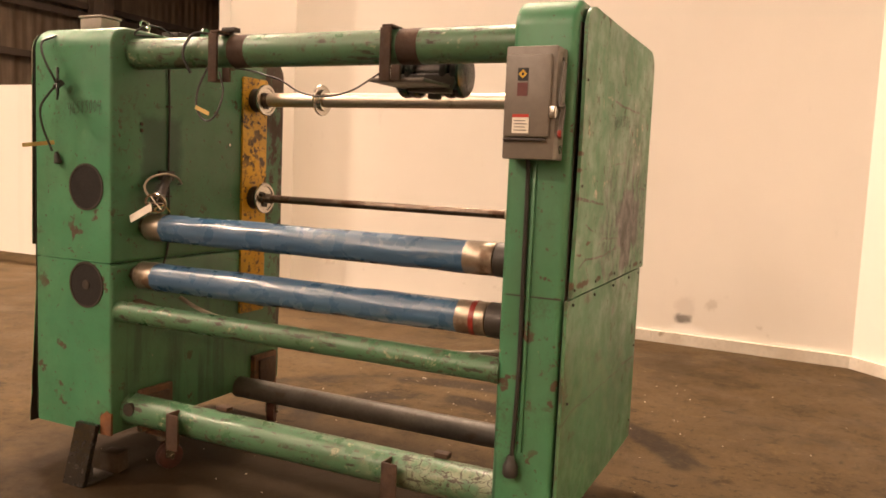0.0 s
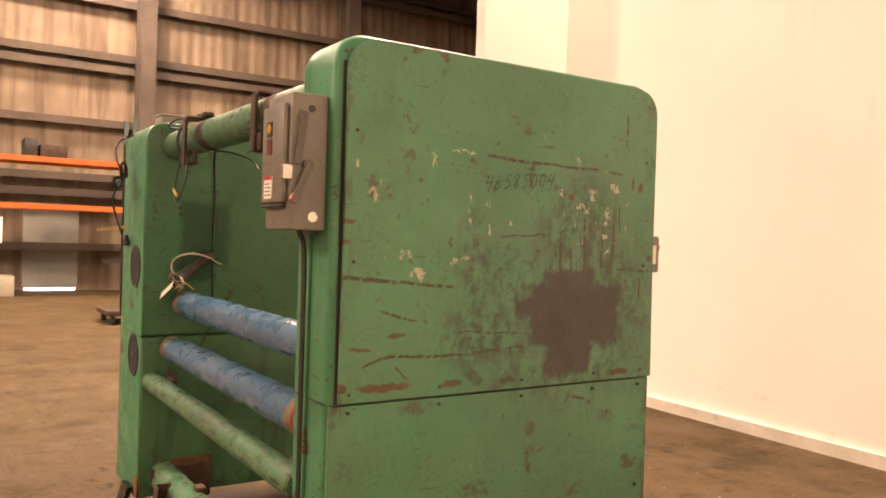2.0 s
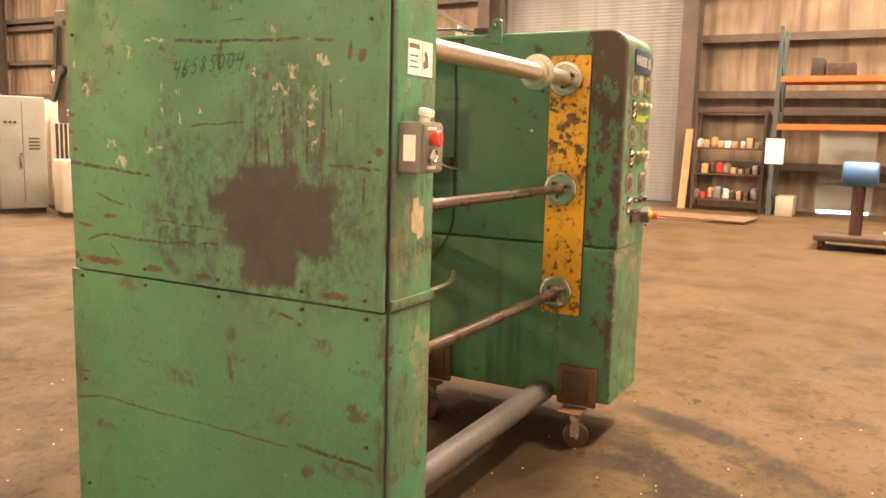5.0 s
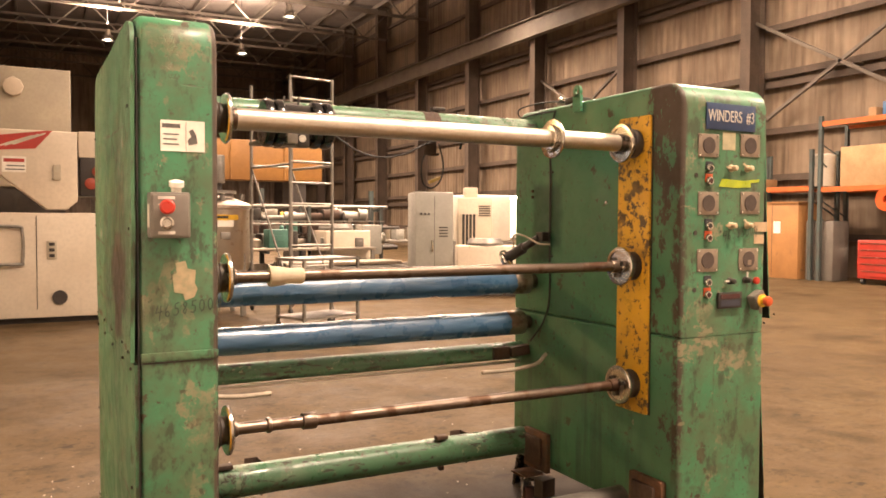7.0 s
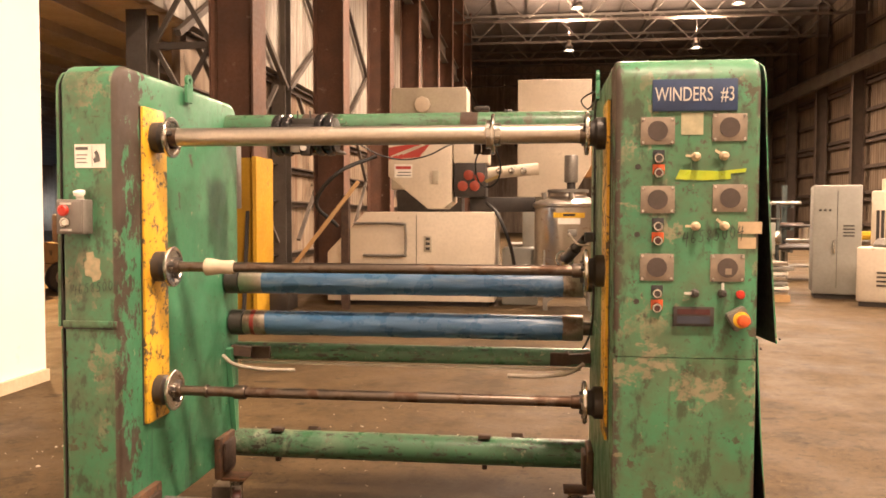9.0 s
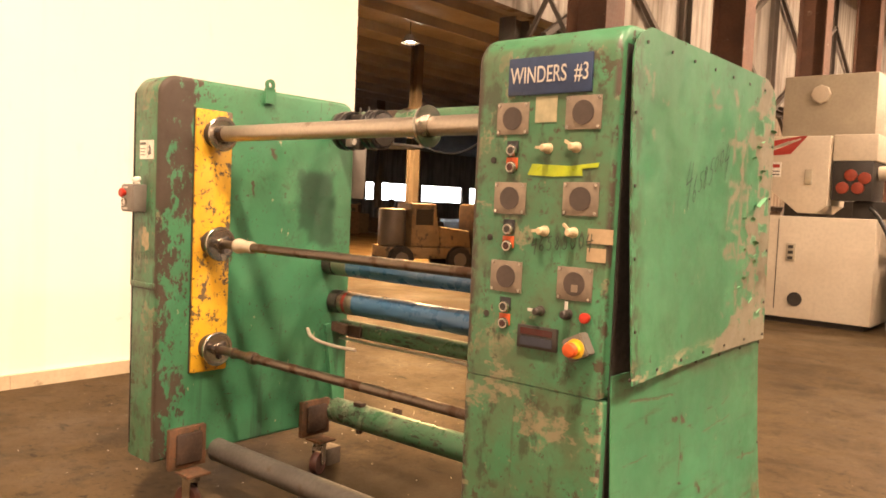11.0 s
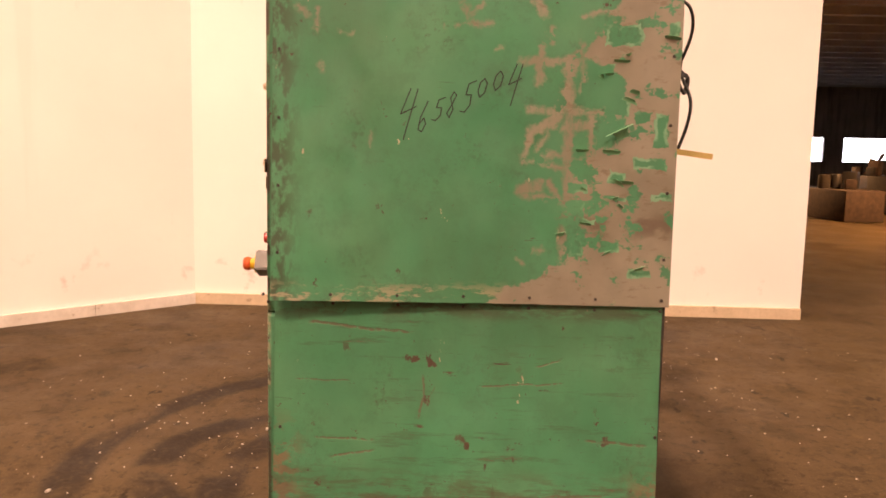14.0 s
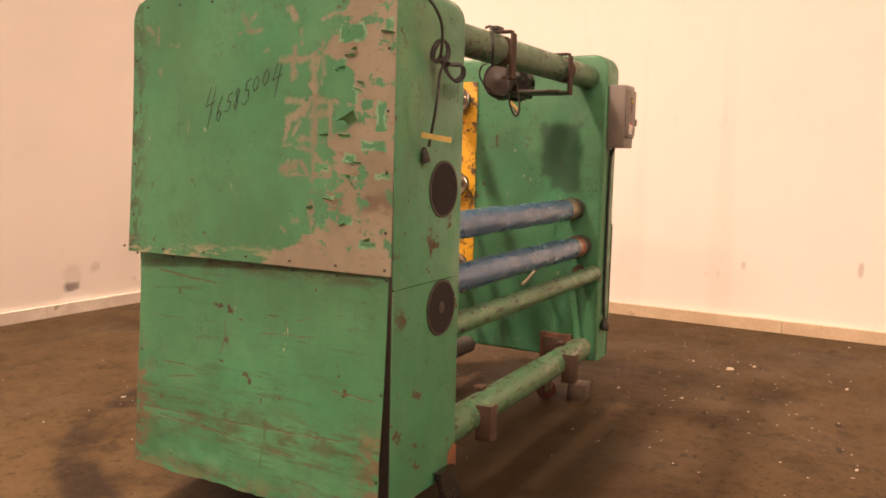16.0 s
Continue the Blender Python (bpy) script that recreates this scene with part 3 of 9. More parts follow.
def peeled(m, col, bare):
    """Paint scraped and flaked off to grey steel over the back third of the upper cover, with angular green islands left."""
    y, z = m.axis("Y"), m.axis("Z")
    v = m.flat(0.045, 24)
    # the edge of the bare steel runs unevenly from top to bottom
    edge = m.ramp(m.step_lin(z, 1.06, 2.06), [(0.0, 0.86), (0.06, 0.72), (0.12, 0.50), (0.27, 0.43), (0.40, 0.48), (0.52, 0.21), (0.66, 0.24), (0.735, 0.42), (0.85, 0.30), (1.0, 0.20)])
    edge = m.math("ADD", 2.55, m.math("MULTIPLY", edge, 0.60))
    away = m.math("SUBTRACT", y, edge)
    away = m.math("ADD", away, m.math("MULTIPLY", m.math("SUBTRACT", m.noise(13, 9, rough=0.66, shift=(2, 6, 3)), 0.5), 0.26))
    marks = m.strokes(v, [((2.821, 1.828), (2.865, 1.68), 0.015), ((2.865, 1.68), (2.900, 1.59), 0.014), ((2.992, 1.775), (2.795, 1.796), 0.013), ((2.983, 1.487), (2.961, 1.571), 0.013), ((2.961, 1.571), (2.879, 1.623), 0.015),
                          ((2.855, 1.787), (2.845, 1.381), 0.017), ((2.812, 1.804), (2.815, 1.70), 0.009), ((2.963, 1.640), (2.70, 1.632), 0.013), ((2.91, 1.58), (2.94, 1.52), 0.006), ((2.86, 1.585), (2.74, 1.60), 0.017),
                          ((2.955, 1.49), (2.84, 1.465), 0.010), ((2.93, 1.505), (2.84, 1.508), 0.009), ((2.985, 1.400), (2.93, 1.415), 0.017)])
    more = m.strokes(v, [((2.98, 1.383), (2.84, 1.375), 0.010), ((2.90, 1.42), (2.86, 1.36), 0.012), ((2.877, 1.325), (2.767, 1.335), 0.006), ((2.863, 1.287), (2.850, 1.193), 0.013), ((2.938, 1.858), (2.933, 1.72), 0.007), ((2.84, 1.482), (2.673, 1.494), 0.017),
                         ((2.787, 1.62), (2.775, 1.35), 0.013), ((2.80, 1.80), (2.70, 1.76), 0.010), ((2.94, 1.765), (2.945, 1.715), 0.014), ((2.945, 1.22), (2.915, 1.225), 0.007), ((2.99, 1.19), (2.975, 1.175), 0.007)])
    knocks = m.strokes(v, [((3.60, 1.92), (3.605, 1.855), 0.008), ((3.66, 1.93), (3.63, 1.90), 0.008), ((3.53, 1.849), (3.49, 1.852), 0.005), ((3.165, 1.94), (3.155, 1.90), 0.008), ((3.11, 1.94), (3.155, 1.90), 0.007), ((3.22, 1.876), (3.09, 1.885), 0.007),
                           ((2.95, 1.95), (2.93, 1.92), 0.018), ((2.91, 1.88), (2.905, 1.84), 0.010), ((2.82, 1.91), (2.75, 1.925), 0.008), ((3.07, 1.81), (3.05, 1.817), 0.006), ((3.59, 1.76), (3.58, 1.74), 0.006), ((3.44, 1.56), (3.44, 1.50), 0.003)])
    frayed = m.math("MULTIPLY", m.math("SUBTRACT", m.noise(42, 6, rough=0.66, shift=(7, 2, 3)), 0.5), 0.030)
    hand = m.math("ADD", m.math("MINIMUM", marks, m.math("MINIMUM", more, knocks)), frayed)
    isles = m.math("MINIMUM", m.boxes(m.flat(0.050, 17), [(2.783, 1.690, 0.032, 0.034), (2.706, 1.655, 0.034, 0.030), (2.745, 1.585, 0.030, 0.018), (2.817, 1.536, 0.024, 0.020), (2.716, 1.521, 0.012, 0.009), (2.606, 1.484, 0.050, 0.017), (2.704, 1.44, 0.026, 0.018), (2.82, 1.407, 0.030, 0.014),
                                                           (2.702, 1.381, 0.034, 0.006), (2.567, 1.384, 0.026, 0.011)]),
                   m.boxes(m.flat(0.055, 15), [(2.815, 1.345, 0.024, 0.024), (2.79, 1.31, 0.030, 0.010), (2.814, 1.232, 0.024, 0.032), (2.72, 1.236, 0.028, 0.016), (2.623, 1.154, 0.032, 0.012), (2.736, 1.764, 0.020, 0.012), (2.552, 1.875, 0.014, 0.022), (2.575, 1.585, 0.020, 0.050), (2.63, 1.62, 0.022, 0.016), (2.70, 1.86, 0.05, 0.03)]))
    isles = m.math("ADD", isles, m.math("MULTIPLY", m.math("SUBTRACT", m.noise(60, 4, shift=(3, 3, 3)), 0.5), 0.010))
    smeared = m.math("MULTIPLY", m.step(hand, 0.006, -0.010), m.step(m.noise(30, 6, rough=0.7, stretch=(1, 1, 0.5), shift=(1, 5, 2)), 0.30, 0.55, 0.35, 0.95))
    gone = m.math("MAXIMUM", smeared, m.step(away, 0.010, -0.010))
    left = m.step(m.noise(11, 8, rough=0.68, stretch=(1, 1, 1.25), shift=(3, 8, 6)), 0.575, 0.592)
    gone = m.math("MULTIPLY", gone, m.math("SUBTRACT", m.step(isles, -0.0015, 0.0015), left, clamp=True))
    lip = m.math("MULTIPLY", m.math("MULTIPLY", m.step(isles, -0.010, -0.005), m.step(isles, 0.001, -0.001)), m.math("MULTIPLY", m.step(away, 0.0, -0.05), m.step(m.noise(14, 4, shift=(5, 1, 0)), 0.42, 0.56)))
    grey = m.mix(m.step(m.noise(5, 7, shift=(1, 1, 1)), 0.35, 0.7), (0.222, 0.204, 0.150), (0.168, 0.153, 0.110))
    grey = m.mix(m.step(m.noise(16, 7, rough=0.7, stretch=(1, 1, 2.5)), 0.56, 0.66, 0, 0.6), grey, (0.13, 0.095, 0.06))
    smear = m.math("MULTIPLY", m.math("MULTIPLY", m.step(z, 1.24, 1.29), m.step(z, 1.36, 1.31)), m.step(m.noise(9, 7, stretch=(1, 1, 2)), 0.44, 0.58))
    grey = m.mix(m.math("MULTIPLY", smear, 0.6), grey, (0.085, 0.055, 0.035))
    side = m.math("MULTIPLY", m.step(y, 3.62, 3.72), m.step(m.noise(20, 8, rough=0.70, stretch=(1, 1.2, 0.7)), 0.44, 0.56))
    col = m.mix(m.math("MULTIPLY", side, 0.85), col, (0.042, 0.050, 0.028))
    foot = m.math("MULTIPLY", m.step(z, 1.13, 1.07), m.step(m.noise(14, 8, rough=0.7, stretch=(1, 0.7, 2.4), shift=(0, 2, 2)), 0.52, 0.58))
    col = m.mix(m.math("MULTIPLY", foot, 0.8), col, (0.29, 0.245, 0.165))
    col = m.mix(gone, col, grey)
    col = m.mix(m.math("MULTIPLY", lip, 0.55), col, (0.24, 0.42, 0.27))
    return col, bare


def scuffed_low(m, col, bare):
    """Long level scuffs, dents and worn brown edges low on the cover."""
    y, z = m.axis("Y"), m.axis("Z")
    low = m.step(z, 0.80, 0.30)
    v = m.math("ADD", m.noise(4.2, 8, stretch=(1, 1, 8), rough=0.70, shift=(3, 3, 9)), m.math("MULTIPLY", low, 0.06))
    s = m.step(v, 0.675, 0.69)
    hand = m.lines([((3.66, 0.80), (3.50, 0.80), 0.003), ((3.09, 0.795), (2.84, 0.81), 0.003), ((3.27, 0.82), (3.265, 0.76), 0.004), ((3.265, 0.76), (3.28, 0.69), 0.004), ((3.235, 0.785), (3.255, 0.73), 0.003), ((3.60, 0.62), (3.42, 0.615), 0.004), ((2.76, 0.63), (2.58, 0.62), 0.005),
                    ((3.55, 0.56), (3.42, 0.585), 0.004), ((3.70, 0.42), (2.70, 0.46), 0.004), ((3.60, 0.40), (2.90, 0.37), 0.003), ((2.85, 0.88), (2.92, 0.86), 0.003), ((3.62, 0.98), (3.30, 0.955), 0.005)], broken=0.36)
    s = m.math("MAXIMUM", s, hand)
    col = m.mix(m.math("MULTIPLY", m.step(v, 0.55, 0.68), 0.55), col, (0.045, 0.072, 0.036))
    belt = m.math("MULTIPLY", m.math("MULTIPLY", m.step(z, 0.30, 0.40), m.step(z, 0.56, 0.46)), m.step(m.noise(6, 8, stretch=(1, 1, 5), rough=0.7, shift=(2, 2, 2)), 0.46, 0.60))
    col = m.mix(m.math("MULTIPLY", belt, 0.75), col, (0.062, 0.068, 0.036))
    worn = m.math("MAXIMUM", m.math("MULTIPLY", m.step(y, 3.60, 3.71), m.step(z, 0.75, 0.55)), m.math("MAXIMUM", m.math("MULTIPLY", m.step(y, 2.68, 2.56), m.step(z, 0.60, 0.45)), m.math("MULTIPLY", m.step(z, 0.29, 0.21), 0.6)))
    worn = m.math("MULTIPLY", worn, m.step(m.noise(17, 8, rough=0.7, stretch=(1, 1, 1.3)), 0.46, 0.53))
    col = m.mix(m.math("MULTIPLY", worn, 0.85), col, m.mix(m.noise(9, 5), (0.19, 0.13, 0.075), (0.07, 0.05, 0.03)))
    top = m.math("MULTIPLY", m.step(z, 0.98, 1.03), m.step(m.noise(11, 8, rough=0.7, stretch=(1, 0.6, 2)), 0.44, 0.58))
    col = m.mix(m.math("MULTIPLY", top, 0.7), col, (0.050, 0.050, 0.028))
    col = m.mix(m.math("MULTIPLY", s, 0.85), col, (0.10, 0.080, 0.048))
    return col, m.math("MAXIMUM", bare, m.math("MAXIMUM", s, m.math("MULTIPLY", worn, 0.7)))


def pipe_dirt(m, col, bare):
    """Dust, black flecks and knocks on the cross pipes; cracked pale paint at the bottom pipe's idle end."""
    d = m.step(m.noise(11, 8, rough=0.70, stretch=(0.5, 1, 1)), 0.44, 0.62, 0, 0.75)
    col = m.mix(m.math("MAXIMUM", d, 0.5), col, (0.070, 0.098, 0.056))
    fleck = m.step(m.noise(38, 8, rough=0.7, stretch=(0.7, 1, 1), shift=(9, 3, 3)), 0.60, 0.62)
    col = m.mix(m.math("MULTIPLY", fleck, m.step(m.noise(5, 3, stretch=(1, 0.2, 0.2)), 0.46, 0.6)), col, (0.26, 0.28, 0.18))
    x, low = m.axis("X"), m.step(m.axis("Z"), 0.50, 0.42)
    end = m.math("MULTIPLY", m.math("MULTIPLY", m.step(x, -1.75, -1.15), low), m.step(m.noise(9, 7, rough=0.68, shift=(1, 4, 4)), 0.42, 0.60))
    col = m.mix(m.math("MULTIPLY", end, 0.75), col, (0.215, 0.235, 0.165))
    tone, rim = m.cells(17, (1.0, 1.5, 1.5), 0.10)
    crack = m.math("MULTIPLY", m.math("MULTIPLY", m.step(rim, 0.075, 0.03), m.step(tone, 0.30, 0.42)), m.math("MULTIPLY", m.step(x, -1.50, -1.20), low))
    k = m.step(m.noise(24, 8, rough=0.7, stretch=(0.35, 1, 1), shift=(3, 3, 3)), 0.595, 0.615)
    k = m.math("MAXIMUM", k, m.math("MULTIPLY", m.step(m.noise(30, 7, rough=0.68, stretch=(0.22, 1, 1.3), shift=(7, 3, 6)), 0.60, 0.625), 0.9))
    k = m.math("MAXIMUM", k, crack)
    return m.mix(k, col, (0.036, 0.029, 0.020)), m.math("MAXIMUM", bare, k)


paint = green_paint("green_enamel")
paint_west = green_paint("green_enamel_control_column", 0.65, 0.70, west_front)
paint_east = green_paint("green_enamel_idle_column", 0.655, 0.70, near_front_edge)
paint_grease = green_paint("green_enamel_greasy", 0.648, 0.67, grease, 0.45, 0.6)
paint_peel = green_paint("green_enamel_peeled", 0.70, 0.73, peeled, 0.42, 0.45)
paint_scuff = green_paint("green_enamel_scuffed", 0.68, 0.69, scuffed_low, 0.42, 0.45)
paint_lower_east = green_paint("green_enamel_lower_faded", 0.665, 0.68, grease, 0.45, 0.6)
flake_green = surface("green_flake", (0.11, 0.30, 0.15), (0.15, 0.36, 0.20), 0.5, 0, 20, 60, 0)
paint_pipe = green_paint("green_enamel_pipe", 0.63, 0.72, pipe_dirt, 0.36, 0.7)


def old_metal(name, c, rust, rough=0.35, amount=0.55, metal=1.0):
    m = Mat(name, rough, metal)
    r = m.step(m.noise(9, 6), amount, amount + 0.15)
    m.color(m.mix(r, m.mix(m.noise(60, 3), c, tuple(x * 0.7 for x in c)), rust))
    m.rough(m.math("ADD", rough, m.math("MULTIPLY", r, 0.3)))
    m.bump(m.noise(70, 3), 0.08, 0.002)
    return m.m


alu = old_metal("worn_aluminium", (0.62, 0.55, 0.46), (0.30, 0.24, 0.18), 0.42, 0.60)
shaft_steel = old_metal("oily_shaft_steel", (0.20, 0.16, 0.13), (0.10, 0.06, 0.04), 0.34, 0.5)
chrome = old_metal("machined_steel", (0.60, 0.56, 0.50), (0.28, 0.22, 0.17), 0.25, 0.62)
rusty = surface("rusty_steel", (0.078, 0.045, 0.028), (0.042, 0.026, 0.018), 0.8, 0.2, 9, 60, 0.3)
rust_orange = surface("rust_orange_weld", (0.19, 0.075, 0.026), (0.075, 0.036, 0.02), 0.85, 0.0, 8, 60, 0.3)
rust_mount = surface("rusty_mount_plate", (0.150, 0.068, 0.030), (0.066, 0.039, 0.022), 0.8, 0.1, 11, 60, 0.3, dirt=(0.030, 0.036, 0.020), dirt_at=0.58)
roll_metal = old_metal("film_wrapped_roll_metal", (0.40, 0.34, 0.27), (0.16, 0.11, 0.075), 0.34, 0.50, 0.8)
grey_pipe = surface("grey_steel_pipe", (0.105, 0.095, 0.082), (0.07, 0.062, 0.054), 0.55, 0.3, 5, 60, 0.1, dirt=(0.07, 0.05, 0.035))
ring_black = surface("glossy_black_rings", (0.016, 0.015, 0.015), (0.022, 0.020, 0.019), 0.16, 0.0, 8, 50, 0.03)
iron_black = surface("black_iron", (0.034, 0.029, 0.025), (0.048, 0.039, 0.032), 0.5, 0.2, 8, 50, 0.1)
rubber = surface("black_rubber", (0.026, 0.024, 0.022), (0.034, 0.031, 0.028), 0.65, 0, 9, 60, 0.15)
steel_lever = surface("dull_lever_steel", (0.115, 0.100, 0.085), (0.08, 0.07, 0.06), 0.5, 0.3, 8, 50, 0.1)
box_grey = surface("grey_enamel", (0.175, 0.155, 0.130), (0.14, 0.124, 0.104), 0.45, 0.0, 4, 50, 0.05, dirt=(0.09, 0.075, 0.06), dirt_at=0.68)
grey_cab_pale = surface("pale_grey_enamel", (0.34, 0.31, 0.27), (0.28, 0.25, 0.21), 0.5, 0, 6, 40, 0.05)
plate_grey = surface("etched_dial_plate", (0.30, 0.24, 0.185), (0.22, 0.18, 0.14), 0.45, 0.5, 12, 60, 0.05)
dark_dial = surface("dark_dial_face", (0.070, 0.050, 0.042), (0.05, 0.038, 0.032), 0.4, 0, 15, 60, 0.03)
yellow_worn = green_paint("yellow_enamel_worn", 0.60, 0.68, lambda m, c, b: (
    m.mix(m.math("MAXIMUM", b, m.step(m.math("ADD", m.math("MULTIPLY", m.noise(11, 10, rough=0.76, stretch=(1, 1, 0.8)), 0.65), m.math("MULTIPLY", m.noise(4, 3), 0.35)), 0.565, 0.585)),
          m.mix(m.step(m.noise(4, 5), 0.3, 0.7), (0.70, 0.40, 0.025), (0.52, 0.28, 0.02)), (0.10, 0.065, 0.03)), b))
white_paper = surface("soiled_paper", (0.80, 0.77, 0.69), (0.70, 0.66, 0.58), 0.7, 0, 9, 50, 0.03)
cream_wrap = surface("cream_paper_wrap", (0.52, 0.44, 0.32), (0.42, 0.35, 0.25), 0.7, 0, 14, 50, 0.2)
label_grey = surface("worn_label_print", (0.13, 0.12, 0.11), (0.08, 0.075, 0.07), 0.6, 0, 30, 60, 0)
faded_ink = surface("faded_marker", (0.040, 0.060, 0.038), (0.026, 0.034, 0.026), 0.6, 0, 30, 60, 0)
ink = surface("black_ink", (0.016, 0.016, 0.018), None, 0.6, 0, 9, 60, 0)
red_plastic = surface("red_plastic", (0.50, 0.035, 0.018), None, 0.35, 0, 20, 60, 0)
tape_red = surface("dull_red_tape", (0.24, 0.022, 0.014), (0.15, 0.018, 0.012), 0.35, 0, 20, 60, 0.05)
orange_plastic = surface("orange_red_plastic", (0.62, 0.10, 0.02), None, 0.35, 0, 20, 60, 0)
yellow_plastic = surface("yellow_plastic", (0.70, 0.42, 0.02), None, 0.4, 0, 20, 60, 0)
cream_knob = surface("cream_knob", (0.56, 0.44, 0.28), None, 0.4, 0, 20, 60, 0)
blue_plate = surface("blue_engraved_plate", (0.022, 0.045, 0.115), (0.018, 0.036, 0.09), 0.5, 0, 10, 60, 0.03)
white_letter = surface("white_engraving", (0.62, 0.58, 0.52), None, 0.6, 0, 20, 60, 0)
lime_tape = surface("lime_tape", (0.42, 0.50, 0.02), (0.30, 0.40, 0.02), 0.35, 0, 20, 60, 0.05)
cable_black = surface("black_cable", (0.020, 0.019, 0.018), None, 0.5, 0, 20, 60, 0)
cable_grey = surface("grey_cable", (0.42, 0.36, 0.28), None, 0.5, 0, 20, 60, 0)
wheel_red = surface("dark_red_wheel", (0.062, 0.018, 0.012), (0.034, 0.014, 0.010), 0.5, 0, 20, 60, 0.05)
clear_tape = surface("straw_tape", (0.58, 0.42, 0.14), None, 0.4, 0, 20, 60, 0)


def blue_wrap_paint():
    """Blue printing-roll film under crumpled clear wrap."""
    m = Mat("blue_roll_in_clear_wrap", 0.22)
    col = m.mix(m.step(m.noise(6, 5, stretch=(0.4, 1, 1)), 0.35, 0.7), (0.034, 0.092, 0.180), (0.054, 0.118, 0.205))
    crease = m.noise(26, 7, stretch=(0.16, 1, 1), rough=0.66, warp=0.6)
    col = m.mix(m.step(crease, 0.56, 0.66, 0, 0.4), col, (0.17, 0.21, 0.25))
    m.color(col)
    m.rough(m.step(m.noise(12, 5), 0.3, 0.7, 0.20, 0.46))
    m.b.inputs["Coat Weight"].default_value = 0.4
    m.b.inputs["Coat Roughness"].default_value = 0.22
    m.bump(m.math("ADD", m.noise(9, 4, stretch=(0.35, 1, 1), warp=0.8), m.math("MULTIPLY", crease, 0.5)), 0.5, 0.010)
    return m.m


blue_wrap = blue_wrap_paint()


TYRE_ARCS = ((-2.0, 3.95, 0.66), (-2.18, 3.30, 0.93), (-1.89, 3.35, 1.62))


def concrete():
    m = Mat("stained_concrete", 0.6, 0.0, 0.09)
    col = m.mix(m.step(m.noise(0.35, 6, rough=0.6), 0.3, 0.7), (0.0930, 0.0630, 0.0310), (0.0710, 0.0475, 0.0235))
    col = m.mix(m.step(m.noise(1.7, 10, rough=0.72, shift=(3, 0, 0)), 0.46, 0.66, 0, 0.6), col, (0.0301, 0.0193, 0.0086))
    col = m.mix(m.step(m.noise(5.5, 10, shift=(2, 5, 0), rough=0.74), 0.55, 0.65, 0, 0.55), col, (0.1200, 0.0830, 0.0370))
    col = m.mix(m.step(m.noise(4.1, 10, shift=(8, 5, 0), rough=0.74), 0.54, 0.64, 0, 0.65), col, (0.0279, 0.0183, 0.0086))
    col = m.mix(m.step(m.noise(19, 8, rough=0.76, shift=(6, 6, 0)), 0.52, 0.63, 0, 0.7), col, (0.0226, 0.0151, 0.0076))
    col = m.mix(m.step(m.noise(70, 5, rough=0.74), 0.54, 0.65, 0, 0.55), col, (0.1161, 0.0820, 0.0410))
    col = m.mix(m.step(m.noise(150, 3, shift=(1, 2, 0)), 0.67, 0.71, 0, 0.75), col, (0.2687, 0.2042, 0.1183))
    blot = m.step(m.noise(3.1, 8, stretch=(0.7, 1.4, 1), shift=(4, 1, 0), rough=0.66), 0.635, 0.655)
    col = m.mix(m.math("MULTIPLY", blot, 0.75), col, (0.0151, 0.0108, 0.0065))
    wide = m.step(m.noise(0.8, 8, shift=(9, 9, 0), rough=0.66), 0.56, 0.62)
    col = m.mix(m.math("MULTIPLY", wide, 0.42), col, (0.0237, 0.0161, 0.0076))
    scrape = m.step(m.noise(6, 6, stretch=(0.12, 2.0, 1), rough=0.6, shift=(2, 2, 0)), 0.70, 0.73)
    col = m.mix(m.math("MULTIPLY", scrape, 0.5), col, (0.1290, 0.0914, 0.0483))
    # shade under the machine put into the floor's colour as a dark patch
    under_shade = m.patch((-2.2, 2.9, 0), (1.45, 0.85, 1), 0.5, 1.6, 0.45)
    col = m.mix(m.math("MULTIPLY", under_shade, 0.86), col, (0.017, 0.0105, 0.005))
    # tyre tracks
    flat, arc = m.vec("MULTIPLY", m.where, (1, 1, 0)), None
    for cx, cy, r in TYRE_ARCS:
        band = m.step(m.math("ABSOLUTE", m.math("SUBTRACT", m.vec("DISTANCE", flat, (cx, cy, 0)), r)), 0.13, 0.06)
        arc = band if arc is None else m.math("MAXIMUM", arc, band)
    tread = m.math("MULTIPLY", arc, m.step(m.noise(1.6, 3, shift=(1, 7, 0)), 0.36, 0.50))
    tread = m.math("MULTIPLY", tread, m.step(m.noise(30, 4, rough=0.65, shift=(0, 3, 0)), 0.30, 0.52, 0.45, 1.0))
    col = m.mix(m.math("MULTIPLY", m.math("MULTIPLY", tread, m.step(m.axis("Y"), 3.5, 3.9)), 0.8), col, (0.018, 0.014, 0.011))
    m.color(col)
    m.rough(m.step(m.noise(1.1, 7, rough=0.65), 0.3, 0.7, 0.48, 0.74))
    m.bump(m.math("ADD", m.noise(45, 6, rough=0.65), m.noise(3, 3)), 0.16, 0.01)
    return m.m


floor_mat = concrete()


